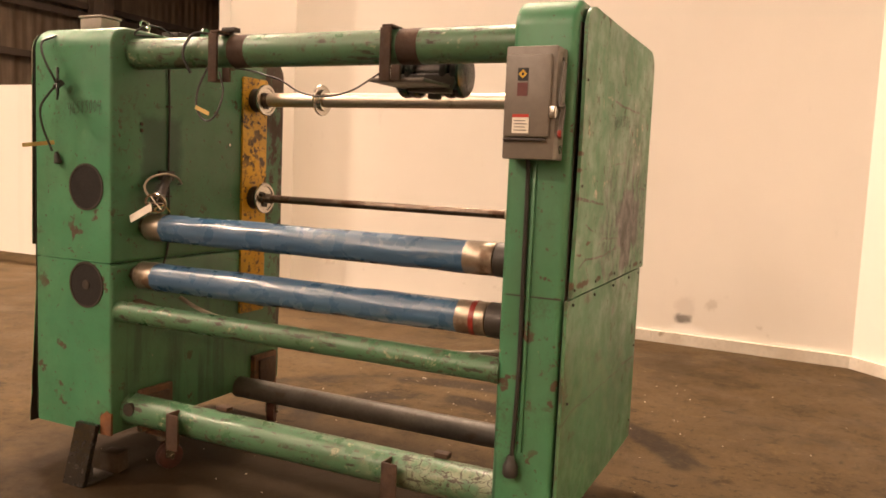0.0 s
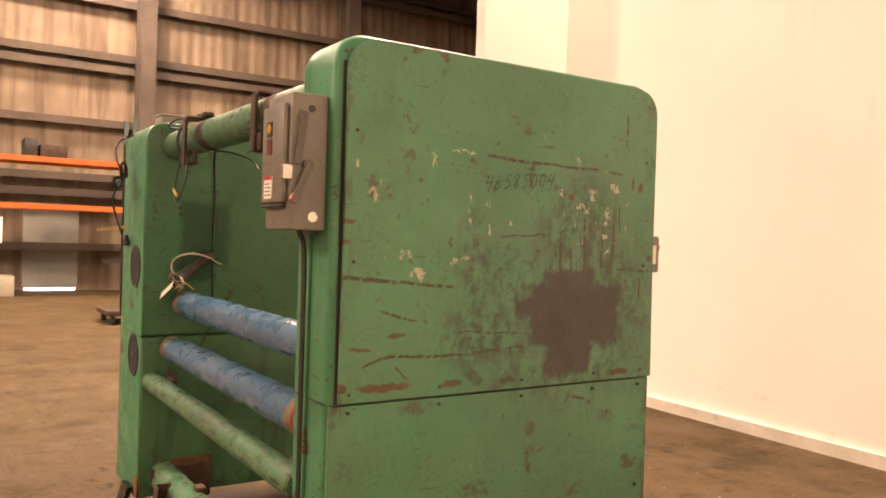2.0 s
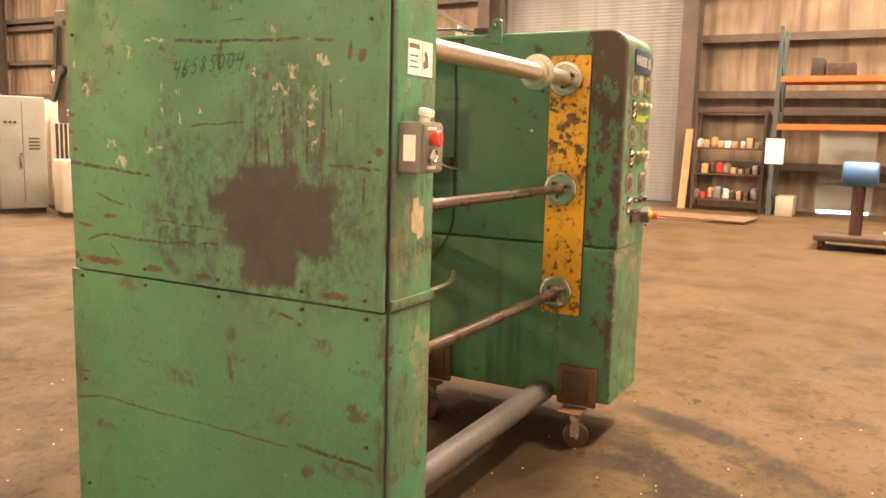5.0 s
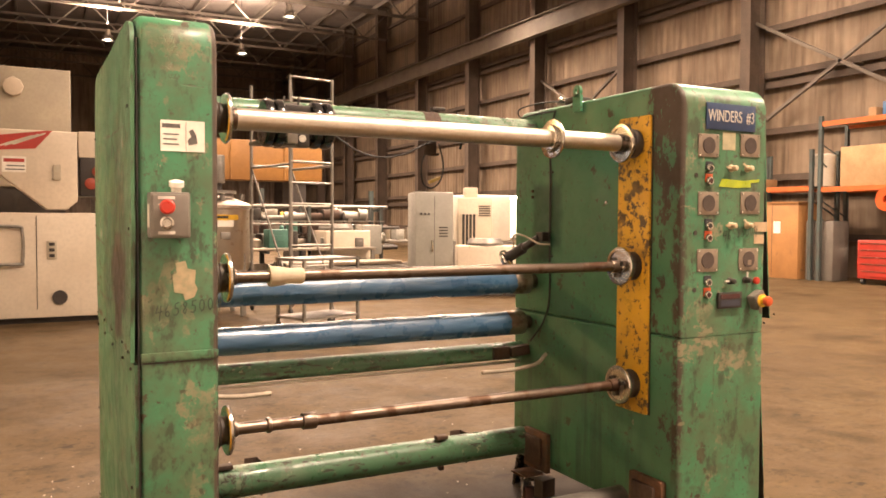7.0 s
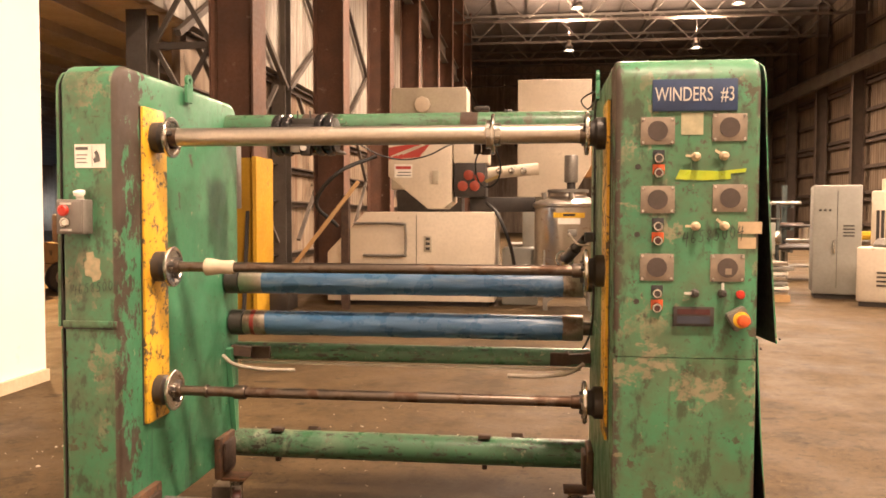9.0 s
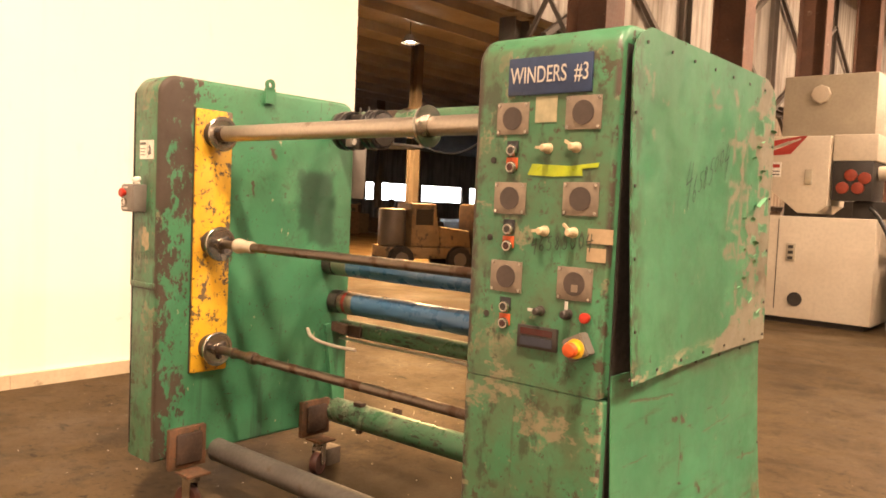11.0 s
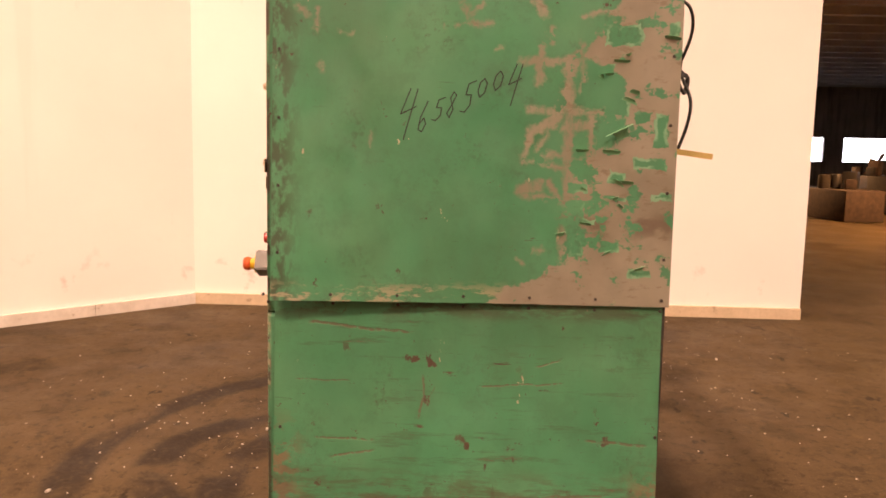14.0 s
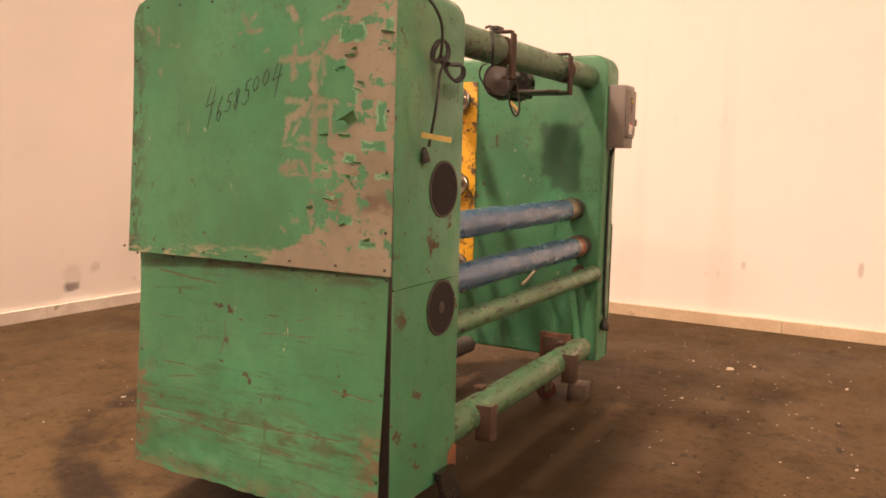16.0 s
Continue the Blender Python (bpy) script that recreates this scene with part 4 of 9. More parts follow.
def white_wall(name, tint):
    m = Mat(name, 0.7)
    col = m.mix(m.step(m.noise(0.7, 4), 0.3, 0.7), tint, tuple(x * 0.95 for x in tint))
    col = m.mix(m.step(m.noise(5, 6, stretch=(1, 1, 0.4)), 0.66, 0.80, 0, 0.5), col, tuple(x * 0.80 for x in tint))
    scuff = m.math("MULTIPLY", m.step(m.axis("Z"), 0.75, 0.2), m.step(m.noise(4, 6), 0.62, 0.72))
    col = m.mix(m.math("MULTIPLY", scuff, 0.5), col, (0.42, 0.37, 0.30))
    for c, size, k, tone in (((1.85, 4.46, 0.59), (0.6, 0.09, 0.10), 0.35, (0.55, 0.43, 0.30)), ((1.85, 4.0, 0.62), (0.6, 0.13, 0.08), 0.35, (0.55, 0.43, 0.30)),
                             ((1.85, 1.22, 0.60), (0.6, 0.022, 0.06), 0.45, (0.30, 0.25, 0.20)), ((1.85, 2.14, 0.56), (0.6, 0.018, 0.035), 0.4, (0.35, 0.29, 0.23)),
                             ((-1.02, 7.25, 0.23), (0.07, 0.6, 0.05), 0.8, (0.12, 0.10, 0.09)), ((-1.00, 7.25, 0.34), (0.08, 0.6, 0.09), 0.30, (0.50, 0.46, 0.42)), ((-0.98, 7.25, 0.15), (0.14, 0.6, 0.05), 0.9, (0.88, 0.86, 0.82))):
        col = m.mix(m.math("MULTIPLY", m.patch(c, size, 0.6, 14.0, 0.4), k), col, tone)
    col = m.mix(m.step(m.noise(2.0, 5, stretch=(1, 1, 0.06), shift=(3, 3, 3)), 0.60, 0.70, 0, 0.10), col, (0.55, 0.47, 0.38))
    m.color(col)
    m.bump(m.noise(18, 3), 0.05, 0.003)
    return m.m


wall_white = white_wall("white_painted_board", (0.84, 0.805, 0.74))


def ribbed(name, c, c2, pitch, axis, rough=0.6, grime=(0.12, 0.08, 0.05), metal=0.2):
    """Ribbed sheet: the ribs are fine relief, with dirt running down."""
    m = Mat(name, rough, metal)
    s = m.math("SINE", m.math("MULTIPLY", m.axis(axis), 2 * math.pi / pitch))
    col = m.mix(m.step(m.noise(0.8, 5), 0.3, 0.7), c, c2)
    col = m.mix(m.step(m.noise(1.6, 6, stretch=(2, 2, 0.18), shift=(3, 1, 0), rough=0.62), 0.42, 0.66, 0, 0.82), col, grime)
    m.color(col)
    m.bump(s, 0.28, pitch * 0.10)
    return m.m


siding = ribbed("weathered_siding", (0.250, 0.187, 0.126), (0.160, 0.116, 0.076), 0.30, "Y", grime=(0.105, 0.068, 0.040))
siding_x = ribbed("weathered_siding_end", (0.30, 0.235, 0.17), (0.21, 0.16, 0.115), 0.30, "X")
siding_bay = ribbed("tan_bay_siding", (0.34, 0.262, 0.178), (0.24, 0.18, 0.122), 0.30, "Y", grime=(0.15, 0.075, 0.035))
siding_pale = ribbed("pale_siding", (0.46, 0.42, 0.35), (0.35, 0.31, 0.26), 0.30, "Y")
door_mat = ribbed("roller_door_slats", (0.27, 0.265, 0.255), (0.225, 0.22, 0.21), 0.085, "Z", 0.5, (0.22, 0.20, 0.18))
frame_steel = surface("brown_structural_steel", (0.095, 0.068, 0.048), (0.06, 0.043, 0.031), 0.7, 0.1, 1.5, 20, 0.1)
frame_rust = surface("rust_brown_column_paint", (0.165, 0.078, 0.045), (0.095, 0.05, 0.032), 0.7, 0, 1.5, 20, 0.15, dirt=(0.40, 0.31, 0.22), dirt_at=0.64)
frame_grey = surface("grey_structural_steel", (0.155, 0.130, 0.105), (0.11, 0.09, 0.072), 0.7, 0.1, 1.5, 20, 0.1)
roof_pale = surface("grey_low_roof_deck", (0.40, 0.39, 0.39), (0.30, 0.29, 0.29), 0.7, 0, 0.8, 8, 0.1)
roof_mat = surface("dark_roof_deck", (0.21, 0.175, 0.15), (0.15, 0.125, 0.108), 0.8, 0, 0.8, 8, 0.1)
guard_yellow = surface("safety_yellow", (0.60, 0.34, 0.02), (0.48, 0.26, 0.018), 0.55, 0, 2, 20, 0.08, dirt=(0.20, 0.12, 0.03), dirt_at=0.66)
rack_orange = surface("rack_orange", (0.55, 0.13, 0.02), (0.44, 0.10, 0.018), 0.55, 0, 3, 20, 0.05)
rack_post = surface("rack_post_grey_green", (0.06, 0.085, 0.08), (0.06, 0.06, 0.055), 0.6, 0.1, 3, 20, 0.05)

# ---------------------------------------------------------------- the hall
Z_ROOF = 14.2


def slab(name, label, cat, mat_, *a, **k):
    return solo(name, B(*a), mat_, label, cat, kind="structure", **k)


slab("floor", "stained brown concrete factory floor with tyre marks, shade painted under the winder", "floor", floor_mat, -26, 46, -62, 24, -0.3, 0)

# west wall, with the roller door's opening between two columns
DOOR_Y0, DOOR_Y1, DOOR_Z = -4.75, 0.30, 6.1
wall = bmesh.new()
box(wall, -20.25, -20.05, -62, DOOR_Y0, 0, Z_ROOF)
box(wall, -20.25, -20.05, DOOR_Y1, 24, 0, Z_ROOF)
box(wall, -20.25, -20.05, DOOR_Y0, DOOR_Y1, DOOR_Z, Z_ROOF)
solo("wall_west", wall, siding, "weathered brown ribbed metal siding of the hall", "wall", kind="structure")
slab("wall_south", "dark weathered metal siding at the far end", "wall", siding_x, -20.25, 46, -62, -61.8, 0, Z_ROOF)
slab("wall_north", "dark weathered metal siding behind the booth", "wall", siding_x, -20.25, 46, 23.8, 24, 0, Z_ROOF)
slab("ceiling", "dark steel roof deck of the high bay", "ceiling", roof_mat, -20.25, 3.4, -62, 24, Z_ROOF, Z_ROOF + 0.2)
slab("ceiling_low", "grey purlin roof of the low side bay", "ceiling", roof_pale, 3.4, 46, -62, 24, 6.2, 6.4)
upper = B(3.1, 3.3, -62, 24, 4.6, Z_ROOF)
solo("wall_upper", upper, siding_pale, "grey upper siding over the side bay's opening", "wall", kind="structure")

# siding that closes the bay line south of the opening, with rails and crossed bars
solo("wall_bay", B(3.36, 3.5, -62, -6.1, 0, 4.6), siding_bay, "weathered tan metal siding with rust along the bay line", "wall", kind="structure")
for z in (0.55, 1.75, 2.55, 3.55, 4.45):
    solo("wall_girt", box(B(3.26, 3.36, -62, -6.1, z - 0.07, z + 0.07), 3.16, 3.26, -62, -6.1, z + 0.04, z + 0.07), frame_steel, "dark steel rail along the bay siding", "rail", group="bay wall rails", kind="structure")
for y in (-6.3, -11.85, -17.4, -22.95):
    for a, b in ((0.9, 4.3), (4.3, 0.9)):
        solo("bay_brace", beam(bmesh.new(), (3.12, y, a), (3.12, y - 4.0, b), 0.09, 0.06), frame_grey, "grey diagonal steel brace on the bay siding", "brace", (3.12, y, a), "bay braces", "structure")

# the side bay's far wall: strip windows
ew = bmesh.new()
box(ew, 44.0, 44.2, -62, 24, 0, 1.5)
box(ew, 44.0, 44.2, -62, 24, 2.95, 6.3)
for i in range(13):
    y = -62 + i * 7.0
    box(ew, 44.0, 44.2, y, y + 1.2, 1.5, 2.95)
solo("wall_east", ew, siding_x, "dark far wall with a band of bright windows", "wall", kind="structure")


def glow(name, c, strength):
    m = Mat(name, 0.9)
    m.color(tuple(min(x, 0.8) for x in c))
    m.b.inputs["Emission Color"].default_value = (*c, 1)
    m.b.inputs["Emission Strength"].default_value = strength
    return m.m


daylight_card = glow("daylight_outside", (0.80, 0.88, 1.0), 6.0)
solo("backdrop", B(45.4, 45.5, -62, 24, 1.0, 4.5), daylight_card, "bright hazy daylight beyond the far windows", "backdrop", kind="structure")

# steel frame of the west wall: columns, girts, crane girder, braces
COLS = [0.55 + 5.55 * k for k in range(-11, 5)]


def h_column(bm, x, y, z0, z1, d=0.36, w=0.30, along="x"):
    """A rolled steel column: two flanges and a web."""
    if along == "x":
        box(bm, x - d / 2, x - d / 2 + 0.03, y - w / 2, y + w / 2, z0, z1)
        box(bm, x + d / 2 - 0.03, x + d / 2, y - w / 2, y + w / 2, z0, z1)
        box(bm, x - d / 2 + 0.03, x + d / 2 - 0.03, y - 0.012, y + 0.012, z0, z1)
    else:
        box(bm, x - w / 2, x + w / 2, y - d / 2, y - d / 2 + 0.03, z0, z1)
        box(bm, x - w / 2, x + w / 2, y + d / 2 - 0.03, y + d / 2, z0, z1)
        box(bm, x - 0.012, x + 0.012, y - d / 2 + 0.03, y + d / 2 - 0.03, z0, z1)
    return bm


first = None
for y in COLS:
    if first is None:
        first = solo("steel_column", h_column(bmesh.new(), -19.45, y, 0, Z_ROOF, 0.62, 0.36), frame_steel,
                     "brown rolled steel wall column", "column", (-19.45, y, 0), "west wall columns", "structure")
    else:
        copy_thing(first, pose(-19.45, y, 0))

GIRTS = (1.05, 2.35, 2.75, 4.1, 5.45, 5.75, 7.1, 8.5, 8.8, 10.2, 11.6, 13.0)
for z in GIRTS:
    g = bmesh.new()
    for a, b in ((-62, DOOR_Y0 - 0.25), (DOOR_Y1 + 0.25, 24)) if z < DOOR_Z + 0.4 else ((-62, 24),):
        box(g, -20.05, -19.85, a, b, z - 0.02, z + 0.06)
        box(g, -19.87, -19.83, a, b, z - 0.08, z + 0.10)
    solo("wall_girt", g, frame_steel, "brown steel wall rail along the siding", "rail", group="west wall rails", kind="structure")

g = bmesh.new()
box(g, -19.0, -18.97, -62, 24, 9.05, 9.75)
box(g, -19.14, -18.84, -62, 24, 9.75, 9.79)
box(g, -19.14, -18.84, -62, 24, 9.01, 9.05)
solo("crane_girder", g, frame_grey, "grey crane runway girder along the hall wall", "girder", kind="structure")

for y0, y1 in ((-10.55, -5.0), (-21.65, -16.1)):
    for a, b in ((y0, y1), (y1, y0)):
        solo("wall_brace", beam(bmesh.new(), (-19.6, a, 4.2), (-19.6, b, 7.3), 0.09, 0.09), frame_grey, "grey diagonal steel brace", "brace",
             (-19.6, a, 4.2), "west wall braces", "structure")

# roller door with slats, guides and the drum above
door = thing("door_1", "large closed grey roller shutter door", "door", (-20.0, -2.2, 0), kind="structure")
part("curtain", B(-20.16, -20.12, DOOR_Y0 + 0.02, DOOR_Y1 - 0.02, 0.05, DOOR_Z), door_mat, door)
part("drum", C((-19.75, DOOR_Y0 - 0.1, DOOR_Z + 0.12), (-19.75, DOOR_Y1 + 0.1, DOOR_Z + 0.12), 0.30), frame_grey, door, "grey roll drum")
for y in (DOOR_Y0, DOOR_Y1):
    part("guide", B(-20.05, -19.85, y - 0.10, y + 0.02, 0, DOOR_Z), frame_grey, door)

# column line towards the side bay, with guards
for y in (-5.15, -10.7, -16.25, -21.8, -27.35, -32.9, -38.45, -44.0):
    solo("steel_column", h_column(bmesh.new(), 2.0, y, 0, Z_ROOF, 0.68, 0.56, "x"), frame_rust,
         "brown steel crane column with peeling paint", "column", (2.0, y, 0), "bay columns", "structure")
    solo("steel_column", h_column(bmesh.new(), 3.52 if y > -6 else 3.15, y, 0, Z_ROOF if y < -6 else 4.6, 0.42, 0.32, "y"), frame_grey,
         "grey steel roof column beside the crane column", "column", (3.15, y, 0), "bay columns", "structure")
g = bmesh.new()
box(g, 2.03, 2.06, -62, -1.0, 9.05, 9.75)
box(g, 1.90, 2.20, -62, -1.0, 9.75, 9.79)
box(g, 1.90, 2.20, -62, -1.0, 9.01, 9.05)
solo("crane_girder", g, frame_grey, "grey crane runway girder over the bay columns", "girder", kind="structure")
for y in (-5.15, -10.7, -16.25, -21.8, -27.35):
    b = bmesh.new()
    for a, c in ((0, 1), (1, 0)):
        beam(b, (3.0, y - 5.4 * a - 0.1, 4.3), (3.0, y - 5.4 * c - 0.1, 7.6), 0.10, 0.10)
    solo("bay_brace", b, frame_grey, "grey crossed steel braces between bay columns", "brace", (3.0, y, 4.3), "bay braces", "structure")
for x, w in ((2.0, 0.80), (3.52, 0.44)):
    gd_ = thing("column_guard", "yellow steel guard round the foot of a column", "guard", (x, -5.15, 0), "column guards")
    part("flange", B(x - w / 2, x - w / 2 + 0.06, -5.55, -4.80, 0, 2.36), guard_yellow, gd_)
    part("flange", B(x + w / 2 - 0.06, x + w / 2, -5.55, -4.80, 0, 2.36), guard_yellow, gd_)
    part("web", B(x - w / 2 + 0.06, x + w / 2 - 0.06, -5.10, -5.06, 0, 2.36), guard_yellow, gd_)
lace = bmesh.new()
for k in range(6):
    for a, b in ((0, 1), (1, 0)):
        beam(lace, (2.42, -5.15, 2.5 + 1.6 * (k + a)), (3.34, -5.15, 2.5 + 1.6 * (k + b)), 0.05, 0.07)
    beam(lace, (2.42, -5.15, 2.48 + 1.6 * k), (3.34, -5.15, 2.48 + 1.6 * k), 0.06, 0.10)
solo("column_lacing", lace, frame_grey, "grey crossed lacing bars between twin columns", "brace", (2.9, -5.15, 2.5), kind="structure")

# roof trusses
def truss(y):
    t = thing("roof_truss", "dark steel roof truss", "truss", (-8.4, y, 12.2), "roof trusses", "structure")
    part("bottom_chord", B(-19.9, 3.0, y - 0.06, y + 0.06, 12.20, 12.34), frame_grey, t)
    part("top_chord", B(-19.9, 3.0, y - 0.06, y + 0.06, 13.85, 14.0), frame_grey, t)
    web = bmesh.new()
    n = 14
    for i in range(n):
        xa, xb = -19.9 + 22.9 * i / n, -19.9 + 22.9 * (i + 1) / n
        beam(web, (xa, y, 12.3 if i % 2 else 13.9), (xb, y, 13.9 if i % 2 else 12.3), 0.07, 0.07)
    part("web", web, frame_grey, t)
    return t


tr = truss(COLS[0])
for y in COLS[1:]:
    copy_thing(tr, pose(-8.4, y, 12.2))
pu = solo("purlin", B(-19.05, -18.95, -62, 24, 14.0, 14.2), frame_grey, "grey steel roof purlin", "purlin", (-19, 0, 14.1), "high roof purlins", "structure")
for i in range(1, 12):
    copy_thing(pu, pose(-19 + i * 1.9, 0, 14.1))
pu = solo("purlin", B(4.15, 4.25, -62, 24, 5.95, 6.2), roof_pale, "grey steel purlin under the low roof", "purlin", (4.2, 0, 6.1), "low roof purlins", "structure")
for i in range(1, 24):
    copy_thing(pu, pose(4.2 + i * 1.7, 0, 6.1))

# ---------------------------------------------------------------- the booth's white walls
WN = ((0.35, 7.26), (-5.45, 7.50))
CORNER = (1.90, 5.76)
EAST_END = (1.87, -0.08)
RETURN_END = (-5.40, 6.35)
WALL_H = 5.4


def wall_run(name, p, q, h, t, mat_, label):
    """An upright wall whose face runs from p to q; its thickness lies to the left of that way."""
    p, q = Vector(p), Vector(q)
    nrm = Vector((-(q - p).y, (q - p).x)).normalized() * t
    return solo(name, P([tuple(p), tuple(q), tuple(q + nrm), tuple(p + nrm)], "z", 0, h), mat_, label, "wall", (p.x, p.y, 0), kind="structure")


wall_run("wall_booth_north", WN[1], WN[0], WALL_H, 0.14, wall_white, "tall white painted partition wall with scuffs")
wall_run("wall_booth_corner", WN[0], CORNER, WALL_H, 0.14, wall_white, "tall white painted partition wall across the corner")
wall_run("wall_booth_east", CORNER, EAST_END, WALL_H, 0.14, wall_white, "tall white painted partition wall with scuffs")
wall_run("wall_booth_return", RETURN_END, WN[1], WALL_H, 0.14, wall_white, "white return at the partition's end")
base_white = surface("white_lumber", (0.70, 0.66, 0.58), (0.58, 0.53, 0.44), 0.6, 0, 4, 30, 0.1, dirt=(0.36, 0.30, 0.22))
base_wood = surface("pale_lumber", (0.62, 0.50, 0.34), (0.52, 0.41, 0.27), 0.6, 0, 4, 30, 0.1, dirt=(0.34, 0.26, 0.17))


def skirting(p, q, h, mat_, label, joints):
    p, q = Vector(p), Vector(q)
    d = q - p
    nrm = Vector((d.y, -d.x)).normalized() * 0.04
    bm = bmesh.new()
    cuts = [0] + joints + [1]
    for a, b in zip(cuts, cuts[1:]):
        u, v = p + d * a, p + d * b - d.normalized() * 0.004
        prism(bm, [tuple(u), tuple(v), tuple(v + nrm), tuple(u + nrm)], "z", 0, h)
    return solo("baseboard", bm, mat_, label, "baseboard", (p.x, p.y, 0), "booth baseboards", "structure")


skirting(WN[1], WN[0], 0.10, base_white, "white painted lumber along the partition's foot", [0.38, 0.72])
skirting(WN[0], CORNER, 0.10, base_white, "white painted lumber along the partition's foot", [0.55])
skirting(CORNER, EAST_END, 0.105, base_wood, "pale bare lumber along the partition's foot", [0.18, 0.42, 0.68])
skirting(RETURN_END, WN[1], 0.10, base_white, "white painted lumber along the partition's foot", [])

# the lower movable white panel beyond the return
mp = thing("movable_partition", "low white movable partition on a caster frame", "partition", (-8.4, 7.25, 0))
part("panel", B(-11.1, -5.75, 7.02, 7.09, 0.14, 2.32), wall_white, mp)
for x in (-6.3, -10.6):
    part("foot", B(x - 0.03, x + 0.03, 6.66, 7.46, 0.09, 0.15), iron_black, mp)
    for y in (6.73, 7.39):
        part("wheel", C((x - 0.015, y, 0.045), (x + 0.015, y, 0.045), 0.045, 16), rubber, mp)

# ---------------------------------------------------------------- high-bay lamps
bulb = glow("lamp_glow", (1.0, 0.86, 0.66), 26.0)
shade = surface("lamp_shade_aluminium", (0.45, 0.42, 0.38), None, 0.4, 0.6, 6, 40, 0.03)


def high_bay(x, y):
    t = thing("high_bay_lamp", "lit high-bay lamp hung from the roof", "lamp", (x, y, LAMP_Z), "high-bay lamps")
    part("shade", ring(lathe(bmesh.new(), (x, y, LAMP_Z + 0.28), [(0.09, 0.30), (0.12, 0.28), (0.14, 0.02), (0.10, 0.0)], 20), (x, y, LAMP_Z + 0.27), (0, 0, 1), 0.26, 0.10, 0.03, 20), shade, t)
    part("reflector", cyl(bmesh.new(), (x, y, LAMP_Z + 0.02), (x, y, LAMP_Z + 0.26), 0.29, 20, 0.14, caps=False), shade, t)
    part("bulb", lathe(bmesh.new(), (x, y, LAMP_Z + 0.03), [(0.05, 0), (0.15, 0.04), (0.15, 0.12), (0.06, 0.18)], 16), bulb, t, "glowing bulb")
    part("rod", C((x, y, LAMP_Z + 0.55), (x, y, Z_ROOF), 0.012, 8), iron_black, t)
    return t


hb = None
for x, y in LAMP_PLACES:
    if hb is None:
        hb = high_bay(x, y)
    else:
        copy_thing(hb, pose(x, y, LAMP_Z))
    ld = bpy.data.lights.new("high_bay_light", "AREA")
    ld.shape, ld.size, ld.energy, ld.color, ld.spread = "DISK", 1.0, LAMP_POWER * (0.2 if x < -15 and y < 0 else 1.0), LAMP, radians(165)
    lo = new("high_bay_light", ld)
    lo.matrix_world = pose(x, y, LAMP_Z - 0.03)
    if -40 < y and x < -4 and x > -15 and (x, y) != (-4.2, 7.0):
        # added up-facing lamps with no fixture of their own, to brighten the roof
        ld = bpy.data.lights.new("roof_fill_light", "AREA")
        ld.shape, ld.size, ld.energy, ld.color, ld.spread = "DISK", 0.8, LAMP_POWER * 1.25, LAMP, radians(170)
        lo = new("roof_fill_light", ld)
        lo.matrix_world = pose(x, y, LAMP_Z + 0.85, 180)

for x, y in ((9.5, -9.0), (22.0, -4.0)):
    ld = bpy.data.lights.new("side_bay_light", "AREA")
    ld.shape, ld.size, ld.energy, ld.color, ld.spread = "DISK", 0.6, 2100, (1.0, 0.55, 0.22), radians(165)
    lo = new("side_bay_light", ld)
    lo.matrix_world = pose(x, y, 5.42)
    sb = thing("side_bay_lamp", "lit orange lamp under the low roof", "lamp", (x, y, 5.5), "side bay lamps")
    part("reflector", cyl(bmesh.new(), (x, y, 5.46), (x, y, 5.66), 0.24, 20, 0.11, caps=False), shade, sb)
    part("bulb", lathe(bmesh.new(), (x, y, 5.47), [(0.05, 0), (0.12, 0.03), (0.12, 0.10), (0.05, 0.15)], 16), bulb, sb, "glowing bulb")
    part("rod", C((x, y, 5.66), (x, y, 6.2), 0.012, 8), iron_black, sb)

# ---------------------------------------------------------------- the winder
XE0, XE1 = -0.970, -0.748          # idle column
XW0, XW1 = -3.285, -2.800          # control column
YS, YN = 2.53, 3.76
ZB, ZT = 0.22, 2.045
YSE, YNE = 2.553, 3.772          # the idle column stands a little askew
winder = thing("roll_winder", "worn green two-column roll winder with shafts, rolls and control panel", "machine", (-2.02, 3.15, 0))


def housing(name, x0, x1, zb, zseam, zt, mat_lo, mat_hi, label, YS=YS, YN=YN, edge=0.016):
    lo = P([(YS, zb), (YN, zb), (YN, zseam - 0.003), (YS, zseam - 0.003)], "x", x0, x1, bevel=edge, seg=3)
    low = part(name, lo, mat_lo, winder, label)
    hi = P(rounded(YS, YN, zseam, zt, 0.095, 8, "34"), "x", x0, x1, bevel=edge, seg=3)
    top = part(name, hi, mat_hi, winder, label)
    part("seam_backing", B(x0 + 0.02, x1 - 0.02, YS + 0.02, YN - 0.02, zseam - 0.02, zseam + 0.02), iron_black, low)
    return low, top


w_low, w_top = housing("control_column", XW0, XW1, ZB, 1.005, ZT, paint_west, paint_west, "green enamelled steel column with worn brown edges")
part("idle_column", P(rounded(YSE, YNE, 0.25, ZT + 0.02, 0.095, 8, "34"), "x", XE0, XE1, bevel=0.022, seg=3), paint_east, winder, "narrow green enamelled steel column with worn brown edges")
for y in (YSE, YNE):
    part("seam", B(XE0 + 0.022, XE1 - 0.004, y - 0.0012, y + 0.0012, 1.0645, 1.0695), iron_black, winder)


